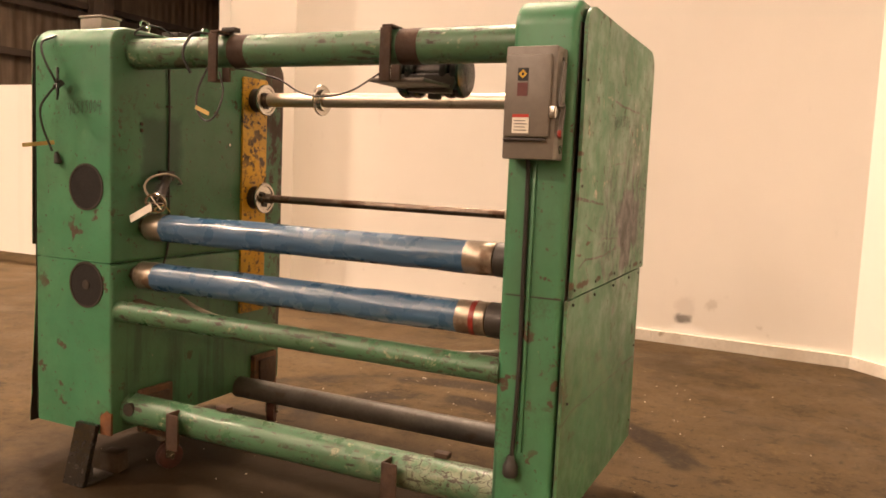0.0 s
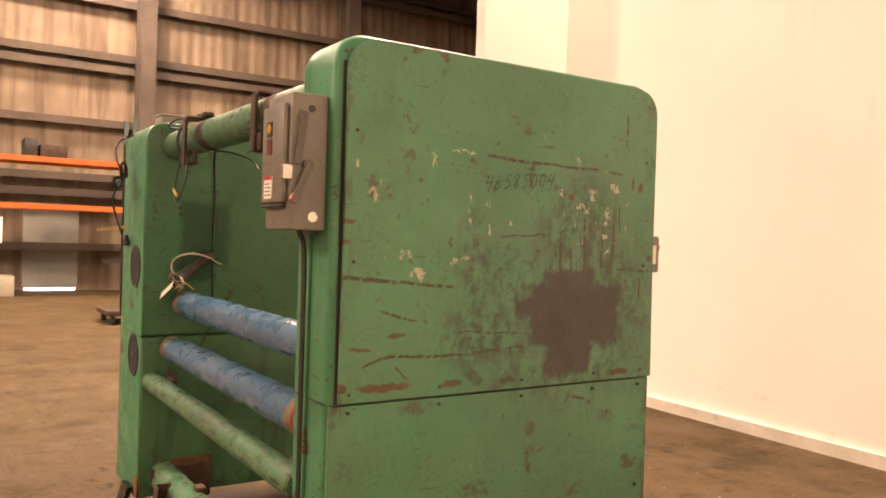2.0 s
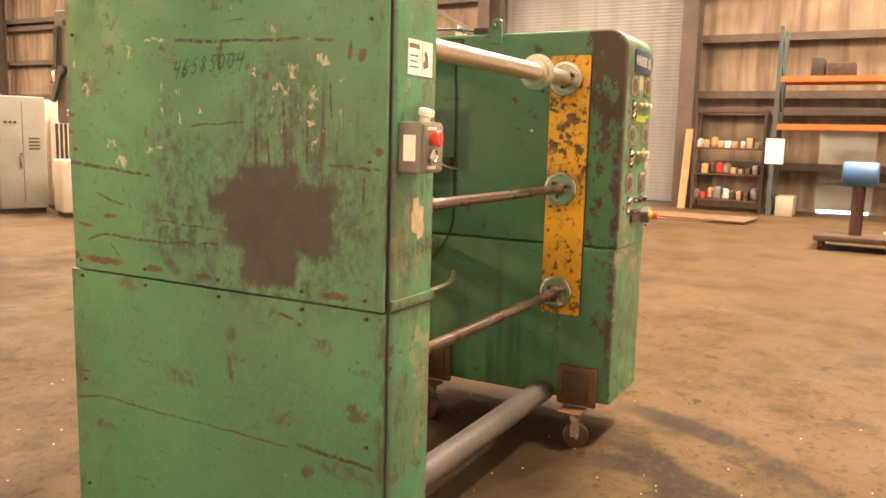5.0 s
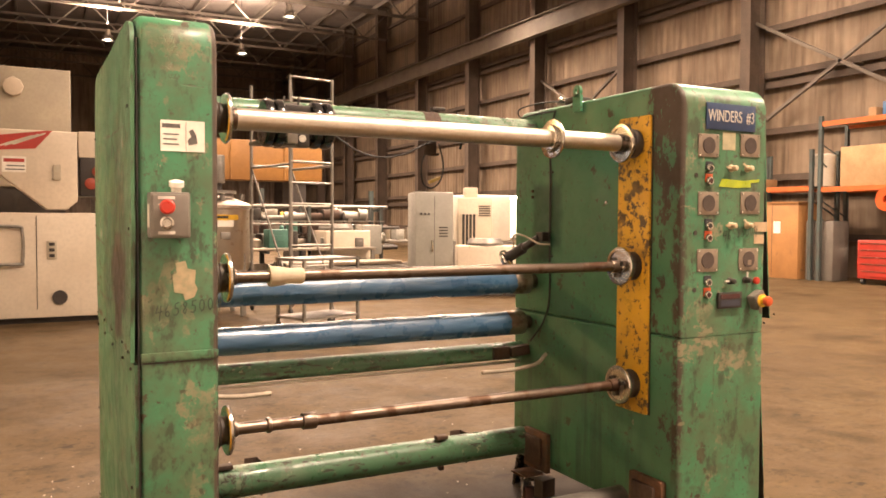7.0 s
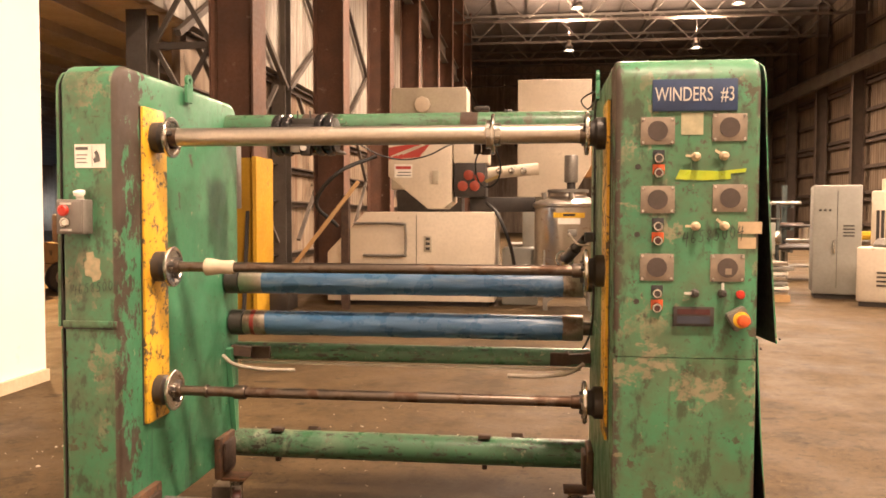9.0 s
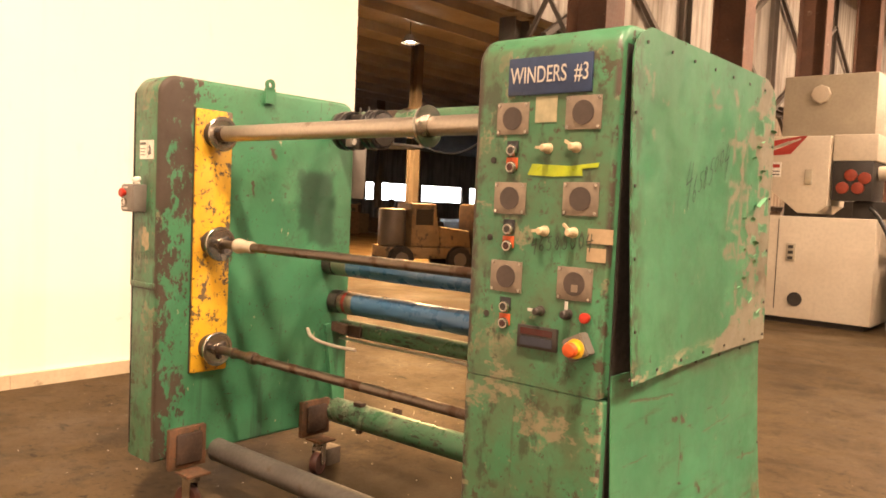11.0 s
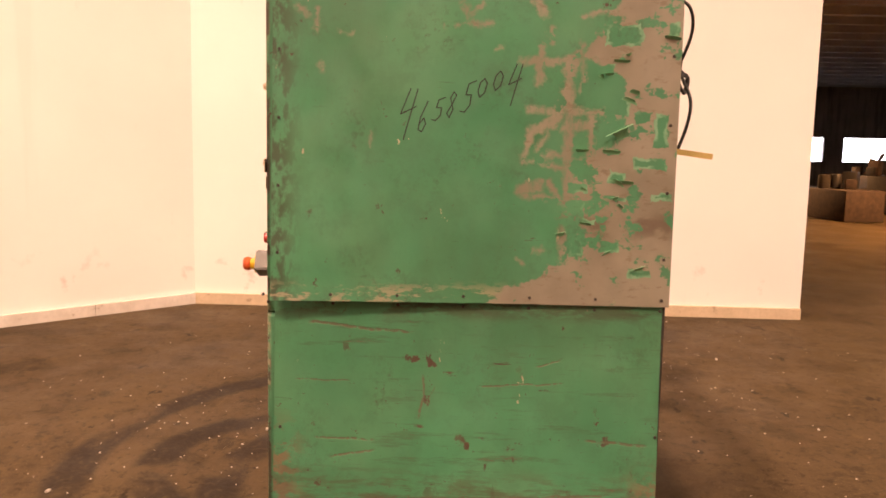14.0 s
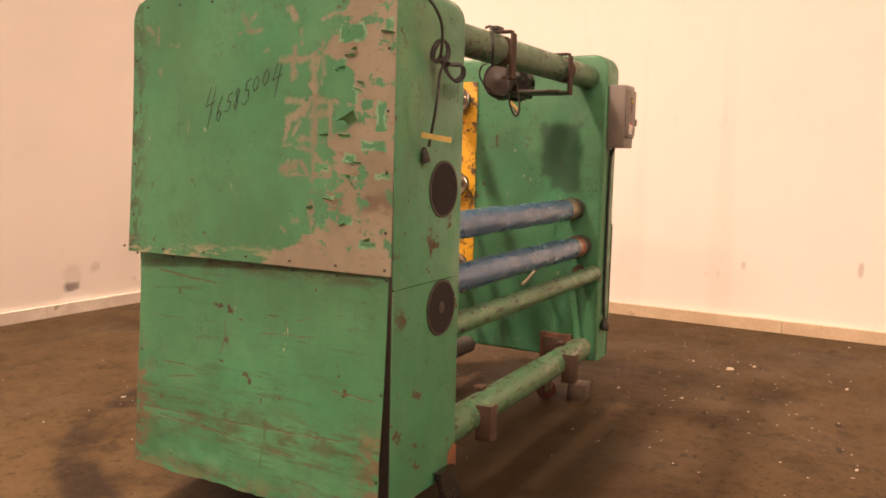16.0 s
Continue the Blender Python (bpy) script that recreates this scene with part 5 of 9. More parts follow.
def bent_plate(name, x_at, z0, z1, thick, mat_, top_round, side, label, y0=YS - 0.003, y1=YN - 0.03, ragged=0.0, ny=24, nz=20):
    """A sheet cover in the plane of y and z whose x follows x_at(y, z)."""
    bm = bmesh.new()
    grid = []
    for j in range(nz + 1):
        row = []
        for i in range(ny + 1):
            z = z0 + (z1 - z0) * j / nz
            if ragged:
                z -= ragged * (1 - j / nz) ** 3 * (noise.noise(Vector((i * 11.0 / ny, 4.2, z0))) + 0.5 * noise.noise(Vector((i * 29.0 / ny, 1.2, z0))))
            inset = 0.0
            if top_round and z > z1 - top_round:
                s = (z - (z1 - top_round)) / top_round
                inset = top_round * (1 - math.sqrt(max(0, 1 - s * s)))
            y = y0 + inset + (y1 - y0 - 2 * inset) * i / ny
            row.append(bm.verts.new((x_at(y, z), y, z)))
        grid.append(row)
    for j in range(nz):
        for i in range(ny):
            bm.faces.new((grid[j][i], grid[j][i + 1], grid[j + 1][i + 1], grid[j + 1][i]))
    got = bmesh.ops.extrude_face_region(bm, geom=bm.faces[:])
    bmesh.ops.translate(bm, verts=[v for v in got["geom"] if isinstance(v, bmesh.types.BMVert)], vec=(side * thick, 0, 0))
    bmesh.ops.recalc_face_normals(bm, faces=bm.faces[:])
    # cover backs coloured black for bare metal and the shade behind them
    for f in bm.faces:
        f.material_index = 1 if f.normal.x * side < -0.4 else 0
    ob = part(name, bm, mat_, winder, label)
    ob.data.materials.append(iron_black)
    return ob


def dent(y, z, a, k=1.0):
    return a * noise.noise(Vector((y * 2.1 * k, z * 1.7 * k, 3.0 * k)))


def east_at(y, z):
    s = max(0.0, min(1.0, (3.72 - y) / 1.14))
    bow = math.sin(math.pi * max(0.0, min(1.0, (z - 1.07) / 0.96)))
    loose = max(0.0, (y - 3.50) / 0.27) * max(0.0, (1.45 - z) / 0.4) if z > 1.068 else 0.0
    return -0.742 + 0.005 * s + 0.005 * bow * s ** 3 + 0.008 * loose + dent(y, z, 0.003)


bent_plate("side_cover", east_at, 1.071, ZT + 0.004, 0.012, paint_grease, 0.090, 1,
           "green upper side cover with a square black grease stain", 2.582, 3.763, nz=84)
bent_plate("side_cover", lambda y, z: east_at(y, z) - 0.004, 0.25, 1.063, 0.012, paint_lower_east, 0, 1,
           "green lower side cover with scratches", 2.556, 3.763)


def west_up(y, z):
    s = max(0.0, min(1.0, (2.0 - z) / 0.95))
    n = max(0.0, (y - 2.6) / 1.15)
    return -3.292 - 0.010 * s - 0.012 * n ** 2 - 0.042 * n ** 2 * s ** 1.5 + dent(y, z, 0.004)


def west_low(y, z):
    s = max(0.0, (1.05 - z) / 0.85)
    return -3.291 - 0.062 * s ** 1.4 + dent(y, z, 0.006) + 0.010 * s * dent(y, z, 1.0, 2.2) + 0.007 * s ** 2.2 * (dent(y, z, 1.0, 6.0) + 0.6 * dent(y, z, 1.0, 13.0))


# black sheets put behind the covers so the gaps read as shaded
part("gap_shade_sheet", B(-3.2885, -3.2855, YS + 0.003, YN - 0.034, ZB + 0.03, ZT - 0.06), iron_black, winder, "black sheet behind the loose covers, standing in for shade in the gaps")
part("gap_shade_sheet", B(-0.7475, -0.7445, YSE + 0.025, YNE - 0.003, 0.30, ZT - 0.06), iron_black, winder, "black sheet behind the loose covers, standing in for shade in the gaps")
wc = bent_plate("side_cover", west_up, 1.055, ZT, 0.005, paint_peel, 0.105, -1, "green upper cover with paint flaked off to grey steel", ny=40, nz=32)
bent_plate("side_cover", west_low, 0.19, 1.07, 0.004, paint_scuff, 0, -1, "green lower cover, bent outwards at the foot, scuffed", y0=YS + 0.013, ragged=0.010, ny=64, nz=48)
part("seam_ledge", B(XE0 + 0.004, XE1 - 0.002, YNE - 0.004, YNE + 0.006, 1.070, 1.096, 0.002), paint_east, winder, "folded ledge along the column's seam")
# screws along the covers' edges
sc = bmesh.new()
for x_at, side, zs in ((west_up, -1, (1.075, 2.0)), (west_low, -1, (1.04,))):
    for z in zs:
        for i in range(7):
            y = YS + 0.13 + i * 0.165 if z > 1.9 else YS + 0.02 + i * 0.2
            cyl(sc, (x_at(y, z) - 0.004, y, z), (x_at(y, z) - 0.0085, y, z), 0.005, 8)
for z in (1.2, 1.4, 1.6, 1.8):
    for y in (YS + 0.02, YN - 0.05):
        cyl(sc, (west_up(y, z) - 0.004, y, z), (west_up(y, z) - 0.0085, y, z), 0.005, 8)
for z in (0.35, 0.65):
    for y in (YS + 0.02, YN - 0.05):
        cyl(sc, (west_low(y, z) - 0.003, y, z), (west_low(y, z) - 0.0075, y, z), 0.005, 8)
for z in (0.34, 0.70, 1.045, 1.095, 1.45, 1.80):
    for y in (2.61, 3.715) if z not in (1.045, 1.095) else (2.61, 2.9, 3.2, 3.5, 3.71):
        cyl(sc, (east_at(y, z) + 0.010, y, z), (east_at(y, z) + 0.016, y, z), 0.005, 8)
tagged(part("screws", sc, iron_black, winder, "dark cover screws"), kind="stuff")
# curled paint flakes, lifting along their upper edge
def curled_flake(y, z, w, h, a, lift):
    bm = bmesh.new()
    ca, sa = math.cos(a), math.sin(a)
    rows, n = [], 5
    for i in range(n + 1):
        s = i / n
        t, d = h * math.sin(s * 1.9) / 1.0, lift * (1 - math.cos(s * 1.9))
        half = w * (0.75 + 0.35 * math.sin(3 * s + a * 5))
        rows.append([(u * half + 0.15 * w * s, t, d) for u in (-1, -0.35, 0.3, 1)])
    def at(u, t, d):
        yy, zz = y + ca * u - sa * t, z + sa * u + ca * t
        return bm.verts.new((west_up(y, z) - 0.006 - d, yy, zz))
    vs = [[at(*p) for p in r] for r in rows]
    for r0, r1 in zip(vs, vs[1:]):
        for k in range(3):
            bm.faces.new((r0[k], r0[k + 1], r1[k + 1], r1[k]))
    part("paint_flake", bm, flake_green, wc, "curled flake of green paint")


curled_flake(2.685, 1.560, 0.048, 0.030, -0.45, 0.024)
rng = random.Random(4)
for fy, fz in ((2.735, 1.742), (2.76, 1.735), (2.70, 1.78), (2.68, 1.80), (2.675, 1.665), (2.66, 1.69), (2.555, 1.850), (2.805, 1.518), (2.72, 1.512), (2.70, 1.424), (2.67, 1.425), (2.80, 1.402), (2.70, 1.376), (2.69, 1.355), (2.79, 1.300), (2.86, 1.265), (2.72, 1.215), (2.62, 1.165)):
    curled_flake(fy, fz, rng.uniform(0.010, 0.026), rng.uniform(0.006, 0.014), rng.uniform(-0.6, 0.6), rng.uniform(0.005, 0.013))

# ---- pipes and rails between the columns
def rail(name, y, z, r, mat_, label, bumps=True):
    ob = part(name, C((XW1 - 0.01, y, z), (XE0 + 0.01, y, z), r, 32), mat_, winder, label)
    if bumps:
        part("weld_ring", C((XW1, y, z), (XW1 + 0.008, y, z), r + 0.0025, 32), mat_, ob)
        part("weld_ring", C((XE0 - 0.008, y, z), (XE0, y, z), r + 0.0025, 32), mat_, ob)
    return ob


top_rail = rail("top_rail", 2.675, 1.935, 0.066, paint_pipe, "thick green cross pipe with rubbed rusty bands")
rail("bottom_rail", 2.652, 0.320, 0.070, paint_pipe, "thick green bottom cross pipe, paint chipped")
rail("middle_rail", 2.585, 0.787, 0.046, paint_pipe, "green middle cross pipe")
back_rail = rail("bottom_rail", 3.415, 0.244, 0.056, grey_pipe, "bare grey bottom cross pipe")
part("spreader_blade", B(XW1 + 0.05, XE0 - 0.05, 2.640, 2.670, 0.735, 0.745), alu, winder, "thin pale blade under the middle pipe")
for x, s in ((XW1, 1), (XE0, -1)):
    arm = bmesh.new()
    beam(arm, (x + s * 0.004, 2.67, 0.805), (x + s * 0.105, 2.66, 0.792), 0.04, 0.05)
    box(arm, min(x + s * 0.10, x + s * 0.20), max(x + s * 0.10, x + s * 0.20), 2.632, 2.652, 0.755, 0.820, 0.004)
    a = part("blade_arm", arm, rusty, winder, "rusty arm holding the blade")
    part("air_tube", W([(x + s * 0.05, 2.90, 0.815), (x + s * 0.12, 2.92, 0.775), (x + s * 0.25, 2.90, 0.752), (x + s * 0.40, 2.87, 0.746)], 0.010), cable_grey, a, "pale air tube")
leg = bmesh.new()
beam(leg, (XE0 - 0.015, 2.73, 0.82), (XE0 - 0.015, 2.66, 0.38), 0.025, 0.035)
part("stay", leg, paint, winder, "thin green stay down the inner face")

# rusty bands and straps on the top pipe
def strap(x, front, name="pipe_clamp"):
    s = bmesh.new()
    box(s, x - 0.022, x + 0.022, front, front + 0.012, 1.80, 1.995, 0.002)
    box(s, x - 0.022, x + 0.022, front + 0.012, 2.69, 1.998, 2.008, 0.002)
    box(s, x - 0.022, x + 0.022, front + 0.012, front + 0.045, 1.800, 1.812, 0.002)
    box(s, x + 0.022, x + 0.06, 2.600, 2.612, 1.802, 1.86, 0.002)
    ob = part(name, s, rusty, winder, "rusty strap bracket hung on the pipe")
    part("worn_band", ring(bmesh.new(), (x + 0.075, 2.675, 1.935), (1, 0, 0), 0.0672, 0.05, 0.085), rusty, ob)
    return ob


strap(-2.275, 2.565)
strap(-1.485, 2.590)
for x in (-2.26,):
    n = bmesh.new()
    cyl(n, (x, 2.66, 1.995), (x, 2.66, 2.03), 0.012, 12)
    box(n, x - 0.035, x + 0.035, 2.64, 2.68, 2.01, 2.03, 0.004)
    part("thumb_clamp", n, iron_black, winder, "black clamp knob on the pipe")
# corner-foot brackets on the bottom pipe
for x in (-2.47, -1.40):
    f = bmesh.new()
    box(f, x - 0.004, x + 0.004, 2.530, 2.605, 0.222, 0.382, 0.002)
    box(f, x + 0.004, x + 0.062, 2.530, 2.538, 0.222, 0.382, 0.002)
    for z in (0.258, 0.336):
        cyl(f, (x + 0.036, 2.5285, z), (x + 0.036, 2.5302, z), 0.012, 12)
    part("foot_bracket", f, rusty, winder, "rusty drilled bracket clamped to the pipe")
for x in (-2.28, -1.22):
    part("pipe_lug", B(x - 0.03, x + 0.03, 2.66, 2.70, 0.39, 0.41, 0.003), rusty, winder)
    part("pipe_lug", B(x - 0.012, x + 0.012, 2.66, 2.69, 0.235, 0.262, 0.003), rusty, winder)
part("pipe_plug", C((-2.748, 2.5785, 0.338), (-2.748, 2.60, 0.338), 0.030, 20), iron_black, winder, "dark open hole in the bottom pipe")

# ---- blue rolls
def blue_roll(y, z, r, tape, name="blue_roll"):
    body = bmesh.new()
    x0, x1, seg, n = -2.66, -1.165, 40, 66
    loops = []
    for i in range(n + 1):
        x = x0 + (x1 - x0) * i / n
        loop = []
        for k in range(seg):
            a = 2 * math.pi * k / seg
            rr = r + 0.0035 * noise.noise(Vector((x * 7 + a, math.cos(a) * 2.2, math.sin(a) * 2.2 + z * 9)))
            loop.append(body.verts.new((x, y + rr * math.cos(a), z + rr * math.sin(a))))
        loops.append(loop)
    for a, b in zip(loops, loops[1:]):
        for k in range(seg):
            j = (k + 1) % seg
            body.faces.new((a[k], a[j], b[j], b[k]))
    body.faces.new(loops[0]), body.faces.new(loops[-1][::-1])
    ob = part(name, body, blue_wrap, winder, "blue roll in crumpled clear film")
    for a, b in ((-2.755, -2.655), (-1.170, -1.050)):
        part("roll_end", C((a, y, z), (b, y, z), r + 0.001, 32, bevel=0.004), roll_metal, ob, "bare metal roll end")
    part("journal", C((-1.051, y, z), (XE0 + 0.005, y, z), 0.045, 24), rubber, ob)
    part("bearing", ring(bmesh.new(), (-1.012, y, z), (1, 0, 0), r + 0.003, 0.03, 0.066), iron_black, ob, "black end bearing")
    part("journal", C((XW1 - 0.005, y, z), (-2.754, y, z), 0.035, 24), shaft_steel, ob)
    if tape:
        part("tape_band", ring(bmesh.new(), (-1.100, y, z), (1, 0, 0), r + 0.003, r - 0.01, 0.020), tape_red, ob, "red tape band")
    return ob


blue_roll(2.718, 1.164, 0.062, False)
blue_roll(2.668, 0.947, 0.062, True)
tag = bmesh.new()
along = Vector((-0.10, -0.03, -0.062)).normalized()
p0 = Vector((-2.675, 2.640, 1.262))
p1, wv, th = p0 + along * 0.118, Vector((0.15, -0.85, 0.5)).cross(along).normalized() * 0.020, Vector((0.0003, -0.0015, 0.0008))
lo_ = [tag.verts.new(v) for v in (p0 - wv, p1 - wv, p1 + wv, p0 + wv)]
hi_ = [tag.verts.new(v.co + th) for v in lo_]
tag.faces.new(lo_), tag.faces.new(hi_[::-1])
for i in range(4):
    tag.faces.new((lo_[i], lo_[(i + 1) % 4], hi_[(i + 1) % 4], hi_[i]))
part("paper_tag", tag, white_paper, winder, "white tag tied to the roll end")
part("tag_string", W([(-2.70, 2.655, 1.235), (-2.66, 2.69, 1.27), (-2.66, 2.735, 1.24)], 0.003, 6), clear_tape, winder)

# ---- operator-side shafts, discs and yellow plates
SHAFT_Y = 3.488
for x, s in ((XW1, 1), (XE0, -1)):
    out = rounded(SHAFT_Y - 0.10, SHAFT_Y + 0.10, 0.655, 1.925, 0.01, 2)
    part("wear_plate", P(out, "x", x, x + s * 0.014, bevel=0.002), yellow_worn, winder, "yellow plate with chipped paint behind the chucks")
    # black strip in place of the shade beside the plate's front edge
    part("plate_shadow_gap", B(min(x, x + s * 0.004), max(x, x + s * 0.004), SHAFT_Y + 0.098, SHAFT_Y + 0.106, 0.655, 1.925), iron_black, winder)


def chuck(x, s, z):
    """Hub, wide flange disc and jaws where a shaft meets the column."""
    h = part("chuck_hub", lathe(bmesh.new(), (x + s * 0.012, SHAFT_Y, z), [(0.062, 0), (0.062, 0.035), (0.05, 0.045), (0.045, 0.07)], 28, (s, 0, 0)), iron_black, winder, "dark chuck hub")
    d = lathe(bmesh.new(), (x + s * 0.075, SHAFT_Y, z), [(0.078, 0), (0.083, 0.004), (0.083, 0.012), (0.079, 0.016), (0.066, 0.017), (0.064, 0.012), (0.030, 0.012), (0.028, 0.02)], 36, (s, 0, 0))
    part("flange_disc", d, chrome, h, "machined steel flange disc")
    for a in (20, 140, 260):
        jaws = bmesh.new()
        c = Vector((0, math.cos(radians(a)), math.sin(radians(a))))
        beam(jaws, Vector((x + s * 0.092, SHAFT_Y, z)) + c * 0.02, Vector((x + s * 0.092, SHAFT_Y, z)) + c * 0.047, 0.02, 0.016)
        part("jaw", jaws, iron_black, h)


ZSH = (1.81, 1.285, 0.775)
for z in ZSH:
    chuck(XW1, 1, z)
    chuck(XE0, -1, z)
X0, X1 = XW1 + 0.085, XE0 - 0.085
hi_shaft = part("winding_shaft", C((X0, SHAFT_Y, ZSH[0]), (X1, SHAFT_Y, ZSH[0]), 0.037, 32), alu, winder, "worn aluminium winding tube")
for x, w in ((X0 + 0.01, 0.03), (X1 - 0.015, 0.03)):
    part("end_sleeve", C((x - w / 2, SHAFT_Y, ZSH[0]), (x + w / 2, SHAFT_Y, ZSH[0]), 0.0385, 32), shaft_steel, hi_shaft)
part("stop_collar", lathe(bmesh.new(), (-2.36, SHAFT_Y, ZSH[0]), [(0.045, -0.03), (0.045, -0.008), (0.078, -0.006), (0.080, 0.0), (0.078, 0.006), (0.056, 0.008), (0.056, 0.026), (0.045, 0.028)], 36, (1, 0, 0)), chrome, hi_shaft, "flanged steel stop collar")
for z in ZSH[1:]:
    sh = part("winding_shaft", C((X0, SHAFT_Y, z), (X1, SHAFT_Y, z), 0.0205, 24), shaft_steel, winder, "oily brown steel winding shaft")
    part("end_sleeve", C((X1 - 0.03, SHAFT_Y, z), (X1 + 0.01, SHAFT_Y, z), 0.027, 24, bevel=0.004), shaft_steel, sh)
    part("end_sleeve", C((X0 - 0.01, SHAFT_Y, z), (X0 + 0.05, SHAFT_Y, z), 0.027, 24, bevel=0.004), shaft_steel, sh)
    if z == ZSH[1]:
        part("paper_wrap", lathe(bmesh.new(), (-1.315, SHAFT_Y, z), [(0.026, 0), (0.029, 0.01), (0.027, 0.05), (0.034, 0.09), (0.036, 0.115), (0.034, 0.12)], 14, (1, 0, 0)), cream_wrap, sh, "crumpled pale wrap round the shaft")
    else:
        part("stop_collar", C((-1.36, SHAFT_Y, z), (-1.31, SHAFT_Y, z), 0.029, 24, bevel=0.003), shaft_steel, sh)
        part("stop_collar", C((-1.20, SHAFT_Y, z), (-1.185, SHAFT_Y, z), 0.027, 24, bevel=0.003), shaft_steel, sh)

# ---- slitter motor on the top pipe
mot = part("drive_motor", C((-1.595, 2.955, 1.868), (-1.315, 2.955, 1.868), 0.060, 28, bevel=0.008), iron_black, winder, "black drive motor hung beside the top pipe")
for x in (-1.333, -1.377, -1.532, -1.578):
    part("motor_flange", lathe(bmesh.new(), (x, 2.955, 1.868), [(0.055, -0.020), (0.088, -0.019), (0.096, -0.012), (0.098, 0.0), (0.096, 0.012), (0.088, 0.019), (0.055, 0.020)], 36, (1, 0, 0)), ring_black, mot, "glossy black round flange")
part("end_cover", lathe(bmesh.new(), (-1.600, 2.955, 1.868), [(0.080, 0.004), (0.078, -0.006), (0.030, -0.012), (0.012, -0.020), (0.004, -0.020)], 32, (1, 0, 0)), iron_black, mot)
part("mounting_plate", B(-1.57, -1.34, 2.63, 2.90, 1.802, 1.816, 0.003), steel_lever, mot, "dark grey mounting plate under the pipe")
g = bmesh.new()
prism(g, [(-1.575, 1.86), (-1.53, 1.79), (-1.35, 1.785), (-1.32, 1.82), (-1.32, 1.86)], "y", 2.86, 2.93, bevel=0.008)
part("gear_case", g, iron_black, mot, "black gear case")
b = bmesh.new()
box(b, -1.51, -1.40, 2.92, 2.99, 1.90, 1.945, 0.006)
box(b, -1.475, -1.468, 2.93, 2.94, 1.945, 1.985, 0.002)
box(b, -1.415, -1.408, 2.93, 2.94, 1.945, 1.985, 0.002)
part("clamp_bar", b, iron_black, mot)
part("switch_box", B(-1.445, -1.40, 2.99, 3.02, 1.785, 1.855, 0.004), box_grey, mot, "small grey switch box")
part("gear_head", B(-1.495, -1.445, 2.97, 3.015, 1.770, 1.855, 0.008), iron_black, mot)
part("dial", C((-1.463, 3.014, 1.806), (-1.463, 3.020, 1.806), 0.015, 16), white_letter, mot)
part("motor_cable", W([(-1.60, 2.83, 1.885), (-1.687, 2.833, 1.835), (-1.78, 2.82, 1.785), (-1.901, 2.80, 1.763), (-2.02, 2.81, 1.785), (-2.113, 2.81, 1.83), (-2.22, 2.75, 1.865), (-2.27, 2.70, 1.87)], 0.0038), cable_black, mot, "black cable slung under the pipe")
part("looped_cable", W([(-2.31, 2.58, 1.86), (-2.345, 2.56, 1.76), (-2.335, 2.55, 1.68), (-2.285, 2.547, 1.640), (-2.235, 2.55, 1.67), (-2.22, 2.57, 1.76), (-2.25, 2.58, 1.84)], 0.0042), cable_black, winder, "black cable loop hung from the strap")
part("tape_tail", beam(bmesh.new(), (-2.34, 2.545, 1.695), (-2.27, 2.545, 1.668), 0.004, 0.016), clear_tape, winder, "yellow tape on the cable")
part("lacing", W([(-2.42, 2.60, 1.84), (-2.45, 2.585, 1.92), (-2.42, 2.61, 2.00), (-2.37, 2.66, 2.01)], 0.006), cable_black, winder)

# ---- inner face of the control column
part("inner_cable", W([(XW1 + 0.008, 2.90, 2.02), (XW1 + 0.010, 2.86, 1.90), (XW1 + 0.008, 2.865, 1.70), (XW1 + 0.008, 2.862, 1.40), (XW1 + 0.008, 2.866, 1.10), (XW1 + 0.012, 2.83, 0.98), (XW1 + 0.03, 2.78, 0.90), (XW1 + 0.05, 2.76, 0.86)], 0.005), cable_black, winder, "black cable down the inner face")
for z in (1.72, 1.30):
    part("cable_clip", B(XW1, XW1 + 0.010, 2.85, 2.88, z - 0.004, z + 0.004), iron_black, winder)
v = bmesh.new()
box(v, XW1, XW1 + 0.05, 2.80, 2.86, 1.375, 1.42, 0.004)
cyl(v, (XW1 + 0.045, 2.82, 1.39), (XW1 + 0.11, 2.70, 1.31), 0.020, 16)
cyl(v, (XW1 + 0.085, 2.745, 1.34), (XW1 + 0.13, 2.665, 1.285), 0.028, 16)
val = part("tension_arm", v, iron_black, winder, "dark brake arm bolted to the inner face")
hw = ring(bmesh.new(), (XW1 + 0.135, 2.655, 1.28), (0.35, -0.8, -0.4), 0.048, 0.039, 0.010, 24)
for k in range(6):
    a = math.pi * k / 3
    q = Vector((0.35, -0.8, -0.4)).to_track_quat("Z", "Y").to_matrix()
    c0 = Vector((XW1 + 0.135, 2.655, 1.28))
    beam(hw, c0, c0 + q @ Vector((0.042 * math.cos(a), 0.042 * math.sin(a), 0)), 0.006, 0.006)
part("handwheel", hw, chrome, val, "small spoked steel handwheel")
part("brake_cable", W([(XW1 + 0.03, 2.90, 1.36), (XW1 + 0.08, 2.87, 1.365), (XW1 + 0.11, 2.80, 1.398), (XW1 + 0.117, 2.72, 1.409), (XW1 + 0.095, 2.66, 1.388), (XW1 + 0.08, 2.643, 1.35), (XW1 + 0.10, 2.65, 1.305)], 0.005), cable_grey, val, "pale brake cable")
for y, z, m_ in ((3.295, 1.562, chrome), (2.70, 1.63, rusty), (2.70, 1.60, rusty)):
    part("bolt_head", C((XW1, y, z), (XW1 + 0.006, y, z), 0.008, 10), m_, winder)
